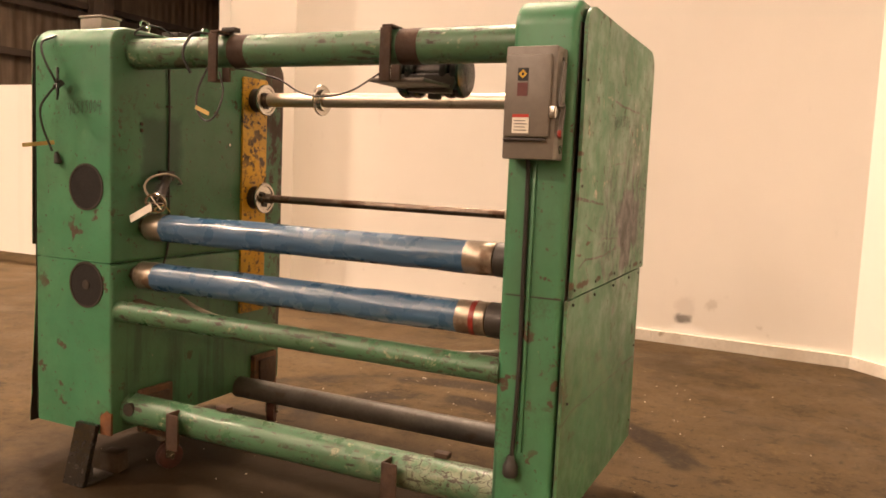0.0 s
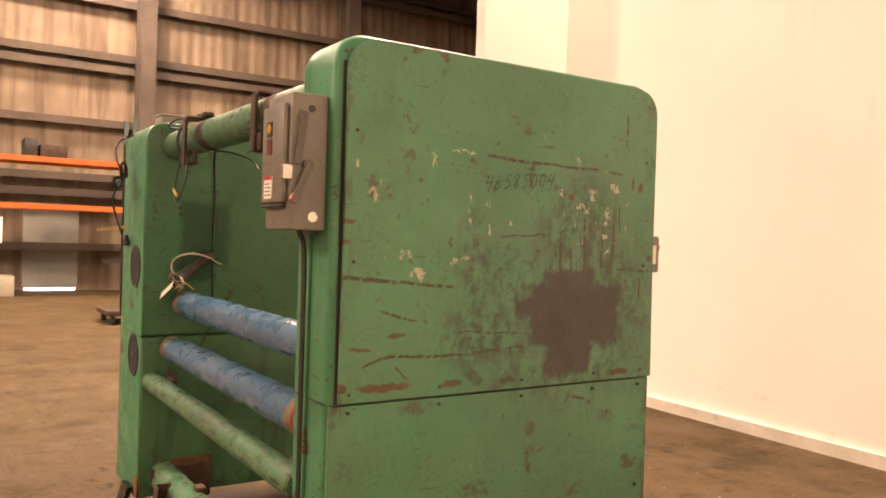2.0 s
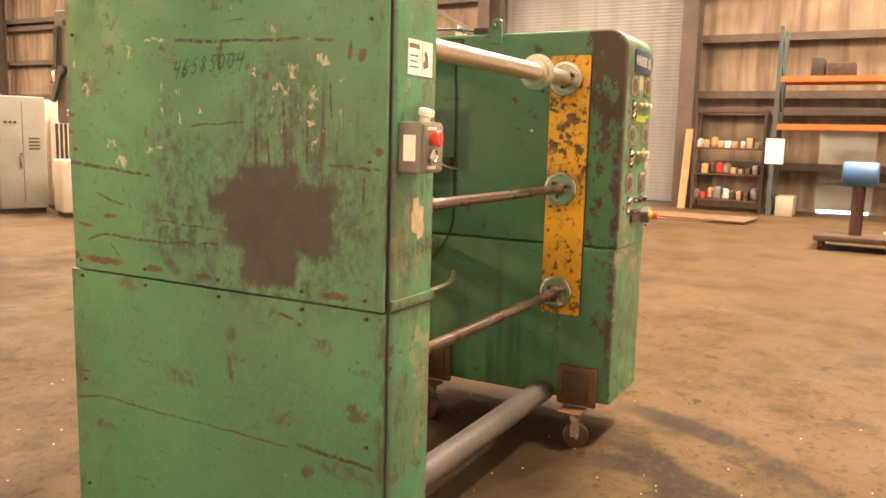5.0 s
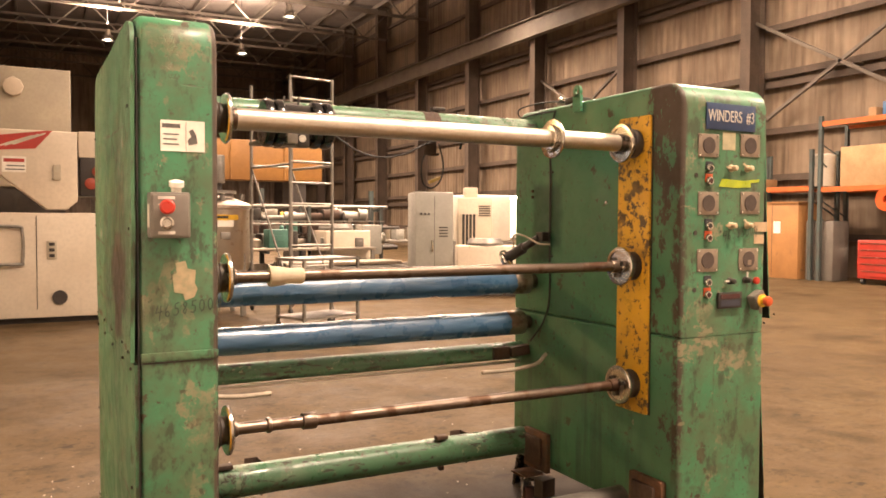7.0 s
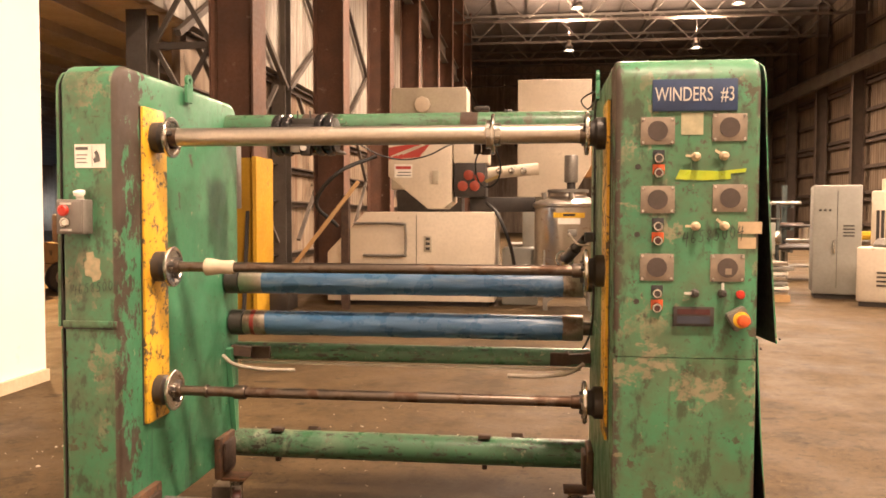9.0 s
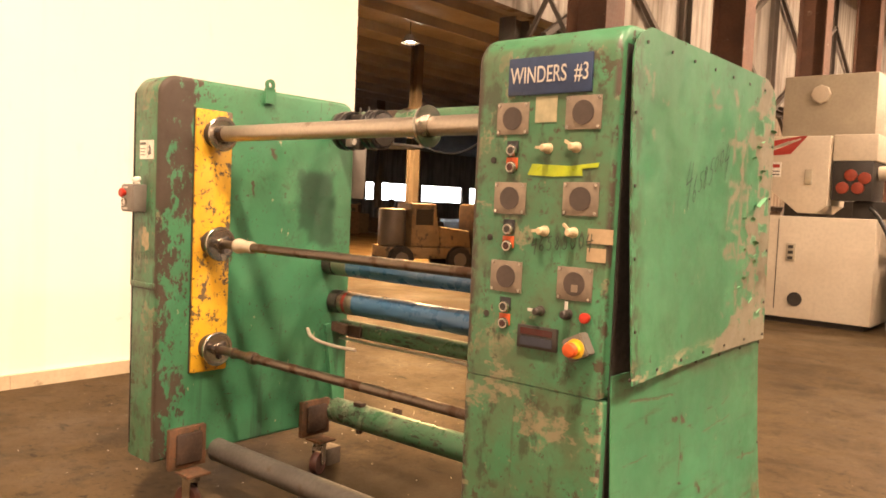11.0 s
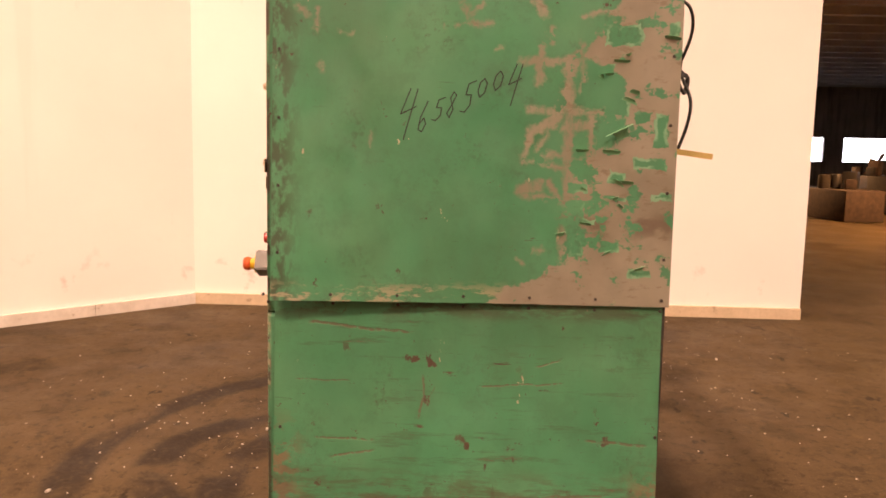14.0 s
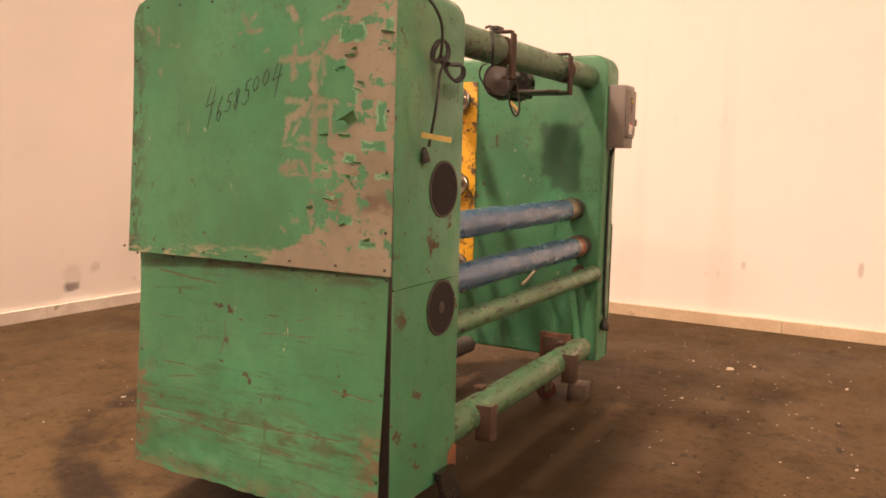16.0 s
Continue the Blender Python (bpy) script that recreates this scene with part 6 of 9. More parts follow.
for x, y in ((XW1 + 0.015, 3.09), (XE0 - 0.015, 3.17)):
    lug_bm = prism(bmesh.new(), rounded(y - 0.030, y + 0.030, ZT - 0.05, ZT + 0.028, 0.004, 2, "34"), "x", x - 0.007, x + 0.007)
    ring(lug_bm, (x, y, ZT + 0.046), (1, 0, 0), 0.028, 0.013, 0.014, 24)
    part("lifting_lug", lug_bm, paint, winder, "green lifting lug with an eye")
part("limit_switch", B(XW1 - 0.12, XW1 - 0.02, 2.94, 3.02, ZT, ZT + 0.035, 0.004), iron_black, winder, "black limit switch on the column top")
part("top_cable", W([(XW1 - 0.05, 2.94, ZT + 0.02), (XW1 + 0.005, 2.80, ZT + 0.03), (XW1 + 0.06, 2.66, ZT + 0.01), (XW1 + 0.03, 2.63, ZT - 0.03), (XW1 + 0.01, 2.74, ZT - 0.02), (XW1 + 0.008, 2.90, 2.02)], 0.004), cable_black, winder, "thin black cable curled over the top")

jb = part("junction_box", B(-3.12, -2.985, 2.64, 2.75, ZT, ZT + 0.055, 0.008), grey_cab_pale, winder, "pale grey junction box on the column top")
part("box_lid", B(-3.125, -2.98, 2.635, 2.755, ZT + 0.055, ZT + 0.066, 0.004), grey_cab_pale, jb)
part("snap_hook", W([(-2.90, 2.84, ZT), (-2.90, 2.84, ZT + 0.03), (-2.88, 2.82, ZT + 0.05), (-2.90, 2.80, ZT + 0.065), (-2.93, 2.82, ZT + 0.05), (-2.91, 2.84, ZT + 0.035)], 0.005), chrome, winder, "small bright snap hook on the column top")

# ---- casters under rusty mounts
def caster(x, y, s, swivel):
    mnt = part("caster_mount", B(min(x, x + s * 0.03), max(x, x + s * 0.03), y - 0.10, y + 0.10, 0.20, 0.40, 0.006), rust_mount, winder, "rusty welded mounting pad")
    part("pad_face", B(min(x + s * 0.03, x + s * 0.05), max(x + s * 0.03, x + s * 0.05), y - 0.07, y + 0.07, 0.225, 0.375, 0.012), rusty, mnt)
    cx = x + s * 0.075
    part("top_plate", B(cx - 0.06, cx + 0.06, y - 0.06, y + 0.06, 0.182, 0.194, 0.003), rust_mount, mnt)
    fork = bmesh.new()
    ca, sa = math.cos(radians(swivel)), math.sin(radians(swivel))
    cyl(fork, (cx, y, 0.150), (cx, y, 0.182), 0.035, 16)
    ax = Vector((ca, sa, 0))
    fw = Vector((-sa, ca, 0)) * 0.025
    for k in (-1, 1):
        c = Vector((cx, y, 0.112)) + fw * 0.6 + ax * 0.028 * k
        m_ = Matrix.Translation(c) @ Matrix.Rotation(radians(swivel), 4, "Z") @ Matrix.Diagonal((0.005, 0.045, 0.10, 1))
        bmesh.ops.create_cube(fork, size=1, matrix=m_)
    part("fork", fork, chrome, mnt, "plated caster fork")
    c = Vector((cx, y, 0.063)) + fw
    wh = lathe(bmesh.new(), c, [(0.050, -0.022), (0.060, -0.020), (0.063, -0.012), (0.063, 0.012), (0.060, 0.020), (0.050, 0.022)], 28, tuple(ax))
    part("wheel", wh, wheel_red, mnt, "dark red caster wheel")
    part("axle", C(c - ax * 0.036, c + ax * 0.036, 0.011, 10), chrome, mnt)


caster(XW1, 3.60, 1, 25)
caster(XW1, 2.78, 1, -20)
caster(XE0, 3.60, -1, -70)
caster(XE0, 2.80, -1, 20)

# ---- disconnect switch on the back of the idle column
db = part("disconnect_box", B(-0.950, -0.775, YSE - 0.105, YSE - 0.002, 1.530, 1.890, 0.006), box_grey, winder, "grey steel disconnect switch box")
lid = part("box_cover", B(-0.945, -0.790, YSE - 0.122, YSE - 0.105, 1.600, 1.862, 0.008), box_grey, db)
part("cover_tab", B(-0.945, -0.800, YSE - 0.120, YSE - 0.105, 1.588, 1.597, 0.003), iron_black, db)
part("maker_plate", B(-0.900, -0.866, YSE - 0.1245, YSE - 0.122, 1.778, 1.818), ink, lid)
part("maker_mark", ring(bmesh.new(), (-0.883, YSE - 0.1255, 1.799), (0, 1, 0), 0.014, 0.006, 0.002, 4), yellow_plastic, lid)
part("rating_plate", B(-0.900, -0.866, YSE - 0.1245, YSE - 0.122, 1.730, 1.772), surface("maroon_plate", (0.10, 0.02, 0.018), None, 0.5), lid)
wl = part("warning_label", B(-0.912, -0.856, YSE - 0.1245, YSE - 0.122, 1.612, 1.672), white_paper, lid, "white and red warning label")
part("label_band", B(-0.912, -0.856, YSE - 0.1252, YSE - 0.1245, 1.662, 1.672), red_plastic, wl)
for k in range(4):
    part("label_line", B(-0.905, -0.862 - 0.006 * (k % 2), YSE - 0.1252, YSE - 0.1245, 1.620 + k * 0.010, 1.623 + k * 0.010), label_grey, wl)
hd = bmesh.new()
cyl(hd, (-0.775, YSE - 0.06, 1.70), (-0.760, YSE - 0.06, 1.70), 0.015, 16)
beam(hd, (-0.762, YSE - 0.06, 1.70), (-0.758, YSE - 0.10, 1.60), 0.012, 0.018)
beam(hd, (-0.762, YSE - 0.075, 1.84), (-0.764, YSE - 0.09, 1.70), 0.006, 0.02)
hnd = part("switch_handle", hd, steel_lever, db, "grey switch lever on the side")
part("handle_grip", beam(bmesh.new(), (-0.760, YSE - 0.098, 1.622), (-0.758, YSE - 0.106, 1.602), 0.012, 0.014), tape_red, hnd, "small red lever tip")
part("box_latch", B(-0.790, -0.768, YSE - 0.128, YSE - 0.10, 1.66, 1.70, 0.004), chrome, db)
part("knockout", C((-0.7752, YSE - 0.04, 1.565), (-0.7725, YSE - 0.04, 1.565), 0.014, 16), chrome, db)
part("knockout", C((-0.7752, YSE - 0.05, 1.85), (-0.7725, YSE - 0.05, 1.85), 0.010, 16), iron_black, db)
part("supply_cord", W([(-0.885, YSE - 0.03, 1.53), (-0.887, YSE - 0.012, 1.45), (-0.886, YSE - 0.010, 1.10), (-0.884, YSE - 0.010, 0.80), (-0.888, YSE - 0.014, 0.60), (-0.890, YSE - 0.02, 0.50)], 0.008), cable_black, winder, "black supply cord down the column")
part("cord_rail", B(-0.872, -0.860, YSE - 0.010, YSE, 0.52, 1.52, 0.002), paint, winder)
part("supply_plug", lathe(bmesh.new(), (-0.890, YSE - 0.025, 0.435), [(0.022, 0), (0.027, 0.008), (0.027, 0.04), (0.018, 0.055), (0.012, 0.075)], 16), rubber, winder, "black plug on the cord's end")

# ---- back face of the control column: two round grilles, cord, writing
hole_mesh = surface("perforated_black", (0.010, 0.008, 0.007), (0.006, 0.005, 0.005), 0.95, 0, 30, 200, 0.5)
for z in (1.338, 0.898):
    gr = part("round_grille", ring(bmesh.new(), (-2.952, YS - 0.002, z), (0, 1, 0), 0.105, 0.096, 0.006, 40), iron_black, winder, "round dark vent grille")
    part("vent_disc", C((-2.952, YS + 0.004, z), (-2.952, YS - 0.003, z), 0.098, 40), hole_mesh, gr)
    if z > 1.0:
        continue
    part("vent_hub", C((-2.952, YS - 0.003, z), (-2.952, YS - 0.006, z), 0.022, 16), iron_black, gr)
loop_a = [(-3.150, 1.785), (-3.160, 1.818), (-3.115, 1.850), (-3.072, 1.850), (-3.048, 1.815), (-3.075, 1.782)]
loop_b = [(-3.020, 1.778), (-2.955, 1.774), (-2.944, 1.740), (-3.005, 1.722), (-3.060, 1.755), (-3.082, 1.785)]
run = [(-3.163, YS - 0.055, 1.964), (-3.125, YS - 0.075, 1.895), (-3.085, YS - 0.050, 1.80)]
for k in range(2):
    run += [(-3.06 + 0.40 * (x + 3.06) + 0.006 * k, YS - 0.020 - 0.34 * (x + 3.165) - 0.006 * k - 0.004 * (i % 2), z - 0.006 * k) for i, (x, z) in enumerate(loop_a + loop_b)]
run += [(-3.11, YS - 0.065, 1.74), (-3.145, YS - 0.078, 1.68), (-3.146, YS - 0.068, 1.60), (-3.126, YS - 0.035, 1.49)]
cord = part("hanging_cord", W([(-3.15, YS + 0.12, ZT + 0.004), (-3.165, YS - 0.004, ZT - 0.05)] + run, 0.0052), cable_black, winder, "black cord tied in a bow")
part("cord_knot", C((-3.066, YS - 0.065, 1.770), (-3.060, YS - 0.035, 1.795), 0.014, 10), cable_black, cord)
part("cord_plug", lathe(bmesh.new(), (-3.112, YS - 0.015, 1.437), [(0.016, 0), (0.018, 0.006), (0.014, 0.03), (0.007, 0.052)], 14, (-0.25, 0, 1)), rubber, cord)
part("cord_tag", beam(bmesh.new(), (-3.140, YS - 0.012, 1.530), (-3.173, 2.382, 1.511), 0.002, 0.018), clear_tape, cord, "yellow tag on the cord")


part("torn_corner", P([(-2.865, ZB), (-2.80, ZB), (-2.80, ZB + 0.10), (-2.825, ZB + 0.115), (-2.865, ZB + 0.08)], "y", YS - 0.002, YS + 0.01), rust_orange, winder, "rusty torn corner at the column's foot")

# ---- marker writing
DIGITS = {
    "0": [[(.5, 1), (.2, .8), (.15, .35), (.4, 0), (.75, .2), (.8, .7), (.5, 1)]],
    "4": [[(.35, 1), (.05, .42), (.95, .52)], [(.8, .95), (.7, .5), (.55, -.25)]],
    "5": [[(.85, 1), (.35, .95), (.3, .6), (.7, .55), (.75, .2), (.45, 0), (.1, .08)]],
    "6": [[(.55, 1), (.2, .5), (.2, .1), (.55, 0), (.75, .25), (.5, .45), (.22, .3)]],
    "8": [[(.75, .85), (.45, 1), (.25, .78), (.7, .3), (.5, 0), (.2, .2), (.55, .55), (.75, .85)]],
}


def writing(name, text, origin, right, up, size, step, width, parent, off):
    """Hand-drawn figures as thin marker strokes on a face."""
    o, r, u, nrm = Vector(origin), Vector(right), Vector(up), Vector(off)
    bm = bmesh.new()
    for i, ch in enumerate(text):
        for stroke in DIGITS.get(ch, []):
            pts = [o + r * (i * step + x * min(size * 0.72, step * 0.82)) + u * (y * size) for x, y in stroke]
            for a, b in zip(pts, pts[1:]):
                d = (b - a).normalized()
                side = d.cross(nrm.normalized()) * width / 2
                vs = [bm.verts.new(p + nrm) for p in (a - side - d * width * .3, b - side + d * width * .3, b + side + d * width * .3, a + side - d * width * .3)]
                bm.faces.new(vs)
    return part(name, bm, faded_ink, parent, "handwritten stock number in faded marker", smooth=False)


# the large slanting number on the flaked cover, each figure of its own size
big = bmesh.new()
for ch, y, z, h, w in (("4", 3.362, 1.566, 0.122, 0.050), ("6", 3.306, 1.562, 0.090, 0.036), ("5", 3.262, 1.597, 0.064, 0.038), ("8", 3.222, 1.606, 0.076, 0.033),
                       ("5", 3.180, 1.622, 0.088, 0.042), ("0", 3.131, 1.668, 0.054, 0.036), ("0", 3.086, 1.688, 0.056, 0.038), ("4", 3.042, 1.668, 0.098, 0.040)):
    for stroke in DIGITS[ch]:
        pts = [Vector((west_up(y - u * w, z + v * h) - 0.0062, y - u * w - 0.20 * v * h, z + v * h + 0.25 * u * w)) for u, v in stroke]
        for a, b in zip(pts, pts[1:]):
            d = (b - a).normalized()
            side = d.cross(Vector((1, 0, 0))) * 0.0016
            big.faces.new([big.verts.new(p) for p in (a - side - d * 0.001, b - side + d * 0.001, b + side + d * 0.001, a + side - d * 0.001)])
part("stock_number", big, ink, winder, "large slanting stock number in black marker", smooth=False)
writing("stock_number", "46585004", (east_at(3.05, 1.68) + 0.0075, 3.035, 1.668), ((east_at(3.31, 1.68) - east_at(3.03, 1.68)) / 0.28, 1, 0.09), (0, 0.22, 0.97), 0.045, 0.034, 0.0032, winder, (0.006, 0, 0))
writing("stock_number", "46585004", (-3.03, YN, 1.40), (-1, 0, 0.12), (0, 0, 1), 0.04, 0.026, 0.003, winder, (0, 0.004, 0))
writing("stock_number", "46585004", (-0.79, YNE, 1.195), (-1, 0, 0.12), (0, 0, 1), 0.035, 0.024, 0.003, winder, (0, 0.004, 0))
writing("stock_number", "46585004", (-3.06, YS, 1.66), (1, 0, 0.06), (0, 0, 1), 0.05, 0.026, 0.003, winder, (0, -0.004, 0))
# ---- control face
def px(c):
    return -2.922 - (c - 245) * 0.000959


def pz(c):
    return 1.964 - (c - 65) * 0.00096


FY = YN + 0.001
np_ = part("nameplate", B(px(540), px(245), FY, FY + 0.006, pz(178), pz(65), 0.001), blue_plate, winder, "blue engraved nameplate reading WINDERS #3")
fc = bpy.data.curves.new("nameplate_text", "FONT")
fc.body, fc.size, fc.align_x, fc.align_y, fc.extrude = "WINDERS  #3", 0.068, "CENTER", "CENTER", 0.0008
tmp = bpy.data.objects.new("nameplate_text", fc)
scene.collection.objects.link(tmp)
tm = bpy.data.meshes.new_from_object(tmp.evaluated_get(bpy.context.evaluated_depsgraph_get()))
bpy.data.objects.remove(tmp)
bm = bmesh.new()
bm.from_mesh(tm)
wx = max(v.co.x for v in bm.verts) - min(v.co.x for v in bm.verts)
bmesh.ops.transform(bm, matrix=Matrix.Translation((px(392), FY + 0.0075, pz(121))) @ Matrix(((-1, 0, 0, 0), (0, 0, 1, 0), (0, 1, 0, 0), (0, 0, 0, 1))) @ Matrix.Diagonal((0.262 / wx, 1, 1, 1)), verts=bm.verts[:])
left = dict.fromkeys(bm.faces)
while left:
    seen, grow = {}, [next(iter(left))]
    while grow:
        f = grow.pop()
        if f not in seen:
            seen[f] = True
            grow += [g for e in f.edges for g in e.link_faces]
    for f in seen:
        left.pop(f)
    one, at = bmesh.new(), {}
    for f in seen:
        one.faces.new([at.setdefault(v, None) or at.update({v: one.verts.new(v.co)}) or at[v] for v in f.verts])
    part("letter", one, white_letter, np_, smooth=False)
bm.free()

bolt = bmesh.new()
for cx, cy, k in ((265, 247, 0), (515, 237, 0), (268, 493, 1), (520, 488, 0), (268, 737, 2), (515, 737, 3)):
    d = part("dial_plate", B(px(cx + 60), px(cx - 60), FY, FY + 0.003, pz(cy + 49), pz(cy - 49), 0.001), plate_grey, winder, "square metal dial plate")
    part("dial", C((px(cx), FY + 0.003, pz(cy)), (px(cx), FY + 0.006, pz(cy)), 0.034, 28), dark_dial, d, "round dark dial")
    for a in (-1, 1):
        for b_ in (-1, 1):
            cyl(bolt, (px(cx + 51 * a), FY + 0.003, pz(cy + 41 * b_)), (px(cx + 51 * a), FY + 0.006, pz(cy + 41 * b_)), 0.005, 8)
    if k == 3:
        part("dial_tag", B(px(cx + 14), px(cx - 8), FY + 0.006, FY + 0.007, pz(cy + 24), pz(cy + 2)), plate_grey, d)
tagged(part("plate_bolts", bolt, chrome, winder), kind="stuff")
part("blank_patch", B(px(424), px(347), FY, FY + 0.001, pz(262), pz(184)), surface("glue_patch", (0.40, 0.35, 0.22), (0.28, 0.27, 0.17), 0.7, 0, 25, 60, 0.05), winder, "tan patch where a plate was taken off")


def button(cx, cy, legend, name, cap):
    lg = part(name, B(px(cx + 21), px(cx - 21), FY, FY + 0.003, pz(cy + 8), pz(cy - 28), 0.001), legend, winder)
    part("bezel", lathe(bmesh.new(), (px(cx), FY + 0.002, pz(cy + 2)), [(0.0175, 0), (0.0175, 0.008), (0.015, 0.012), (0.011, 0.012), (0.010, 0.010)], 24, (0, 1, 0)), chrome, lg, "chrome button bezel")
    part("button_cap", C((px(cx), FY + 0.010, pz(cy + 2)), (px(cx), FY + 0.0155, pz(cy + 2)), 0.010, 16), cap, lg)


def knob(cx, cy, mat_, r, turn):
    k = part("selector_knob", lathe(bmesh.new(), (px(cx), FY, pz(cy)), [(r * 1.25, 0), (r * 1.25, 0.004), (r, 0.006), (r * 0.9, 0.03), (r * 0.6, 0.034)], 24, (0, 1, 0)), mat_, winder, "round selector knob")
    a = radians(turn)
    c0 = Vector((px(cx), FY + 0.012, pz(cy)))
    part("pointer", beam(bmesh.new(), c0 + Vector((-math.cos(a), 0, math.sin(a))) * r, c0 + Vector((-math.cos(a), 0, math.sin(a))) * r * 2.9, 0.006, 0.008), white_letter if mat_ is not cream_knob else cream_knob, k, "pale pointer lever")


for dy in (0, 244, 487):
    button(270, 343 + dy, ink, "start_button", iron_black)
    button(270, 395 + dy, orange_plastic, "stop_button", wheel_red)
    part("empty_hole", C((px(197), FY - 0.001, pz(375 + dy)), (px(197), FY + 0.0015, pz(375 + dy)), 0.010, 16), iron_black, winder)
for cx, cy, m_, turn in ((400, 340, cream_knob, 175), (497, 338, cream_knob, 150), (402, 588, cream_knob, 180), (502, 587, cream_knob, 140), (402, 830, iron_black, 178), (498, 828, iron_black, 90)):
    knob(cx, cy, m_, 0.0125, turn)
part("pilot_lamp", C((px(560), FY, pz(832)), (px(560), FY + 0.018, pz(832)), 0.015, 20, bevel=0.003), red_plastic, winder, "small dull red pilot lamp")
tp = bmesh.new()
prism(tp, [(px(330), pz(420)), (px(345), pz(386)), (px(480), pz(392)), (px(575), pz(382)), (px(572), pz(396)), (px(520), pz(400)), (px(522), pz(420)), (px(420), pz(424))], "y", FY, FY + 0.0015)
part("lime_tape", tp, lime_tape, winder, "strip of lime yellow tape")
cm = part("counter_display", B(px(470), px(327), FY, FY + 0.012, pz(948), pz(878), 0.003), iron_black, winder, "dark counter display")
part("display_window", B(px(455), px(340), FY + 0.012, FY + 0.0135, pz(905), pz(886)), surface("dark_red_window", (0.06, 0.012, 0.010), None, 0.2), cm)
part("display_keys", B(px(455), px(340), FY + 0.012, FY + 0.0135, pz(938), pz(912)), surface("dark_blue_keys", (0.03, 0.034, 0.05), None, 0.5), cm)
es = bmesh.new()
m_ = Matrix.Translation((px(552), FY + 0.022, pz(916))) @ Matrix.Rotation(radians(28), 4, "Y") @ Matrix.Diagonal((0.066, 0.044, 0.066, 1))
got = bmesh.ops.create_cube(es, size=1, matrix=m_)
bmesh.ops.bevel(es, geom=es.edges[:], offset=0.004, segments=2, affect="EDGES")
st = part("emergency_stop", es, box_grey, winder, "emergency stop on a grey block")
part("legend_ring", lathe(bmesh.new(), (px(556), FY + 0.044, pz(918)), [(0.028, 0), (0.028, 0.003), (0.019, 0.005), (0.016, 0.022)], 32, (0, 1, 0)), yellow_plastic, st, "yellow ring")
part("mushroom_head", lathe(bmesh.new(), (px(556), FY + 0.060, pz(918)), [(0.014, 0), (0.020, 0.004), (0.022, 0.014), (0.018, 0.024), (0.008, 0.027)], 28, (0, 1, 0)), orange_plastic, st, "red mushroom button")
for a, b_, c_, d_ in ((550, 632, 615, 572), (550, 612, 668, 628)):
    part("paper_scrap", B(px(b_), px(a), FY, FY + 0.001, pz(c_), pz(d_)), surface("torn_card", (0.45, 0.33, 0.20), (0.34, 0.25, 0.15), 0.7, 0, 20, 60, 0.1), winder, "torn tan sticker")

# ---- front face of the idle column: label, two-button station
FE = YNE + 0.001
sl = part("safety_label", B(-0.930, -0.808, FE, FE + 0.0012, 1.672, 1.760), white_paper, winder, "white safety sticker with small figures")
part("label_band", B(-0.862, -0.812, FE + 0.0012, FE + 0.002, 1.738, 1.750), label_grey, sl)
for k in range(3):
    part("label_line", B(-0.858 + 0.004 * (k % 2), -0.815, FE + 0.0012, FE + 0.002, 1.690 + k * 0.014, 1.694 + k * 0.014), label_grey, sl)
part("label_sign", P([(-0.910, 1.696), (-0.886, 1.690), (-0.882, 1.704), (-0.892, 1.716), (-0.886, 1.730), (-0.896, 1.738), (-0.906, 1.722)], "y", FE + 0.0012, FE + 0.002), label_grey, sl)
part("label_split", B(-0.8785, -0.8770, FE + 0.0012, FE + 0.002, 1.676, 1.756), label_grey, sl)
stn = part("button_station", B(-0.878, -0.770, FE - 0.001, FE + 0.066, 1.425, 1.553, 0.006), box_grey, winder, "grey two-button control station")
part("station_lid", B(-0.872, -0.776, FE + 0.066, FE + 0.072, 1.431, 1.547, 0.003), box_grey, stn)
part("red_button", lathe(bmesh.new(), (-0.812, FE + 0.072, 1.512), [(0.012, 0), (0.012, 0.008), (0.020, 0.010), (0.021, 0.020), (0.016, 0.025)], 24, (0, 1, 0)), red_plastic, stn, "red mushroom button")
part("bezel", lathe(bmesh.new(), (-0.812, FE + 0.072, 1.468), [(0.0185, 0), (0.0185, 0.01), (0.013, 0.012), (0.011, 0.009)], 24, (0, 1, 0)), chrome, stn, "chrome button")
for z in (1.537, 1.440):
    part("station_legend", B(-0.835, -0.790, FE + 0.0722, FE + 0.073, z - 0.004, z + 0.004), white_letter, stn)
part("side_label", B(-0.7702, -0.7692, FE + 0.015, FE + 0.05, 1.455, 1.52), white_paper, stn)
# bright metal coloured white to stand for its glare
part("station_elbow", lathe(bmesh.new(), (-0.845, FE + 0.03, 1.553), [(0.014, 0), (0.014, 0.014), (0.021, 0.018), (0.021, 0.032), (0.010, 0.036)], 16, (0, 0.25, 1)), white_paper, stn, "conduit fitting with its bright glare painted white")
part("tan_scar", P([(-0.898, 1.252), (-0.872, 1.243), (-0.868, 1.262), (-0.842, 1.268), (-0.838, 1.318), (-0.850, 1.324), (-0.846, 1.352), (-0.874, 1.358), (-0.880, 1.336), (-0.903, 1.330), (-0.900, 1.292), (-0.908, 1.276)], "y", FE, FE + 0.0008), surface("tan_scar", (0.40, 0.31, 0.19), (0.25, 0.24, 0.14), 0.7, 0, 40, 60, 0.1), winder, "tan scar of a removed sticker")

# ---- loose things at the machine's feet
fp = thing("steel_foot_plate", "black steel plate leaning on the column's foot", "plate", (-2.92, 2.44, 0), kind="")
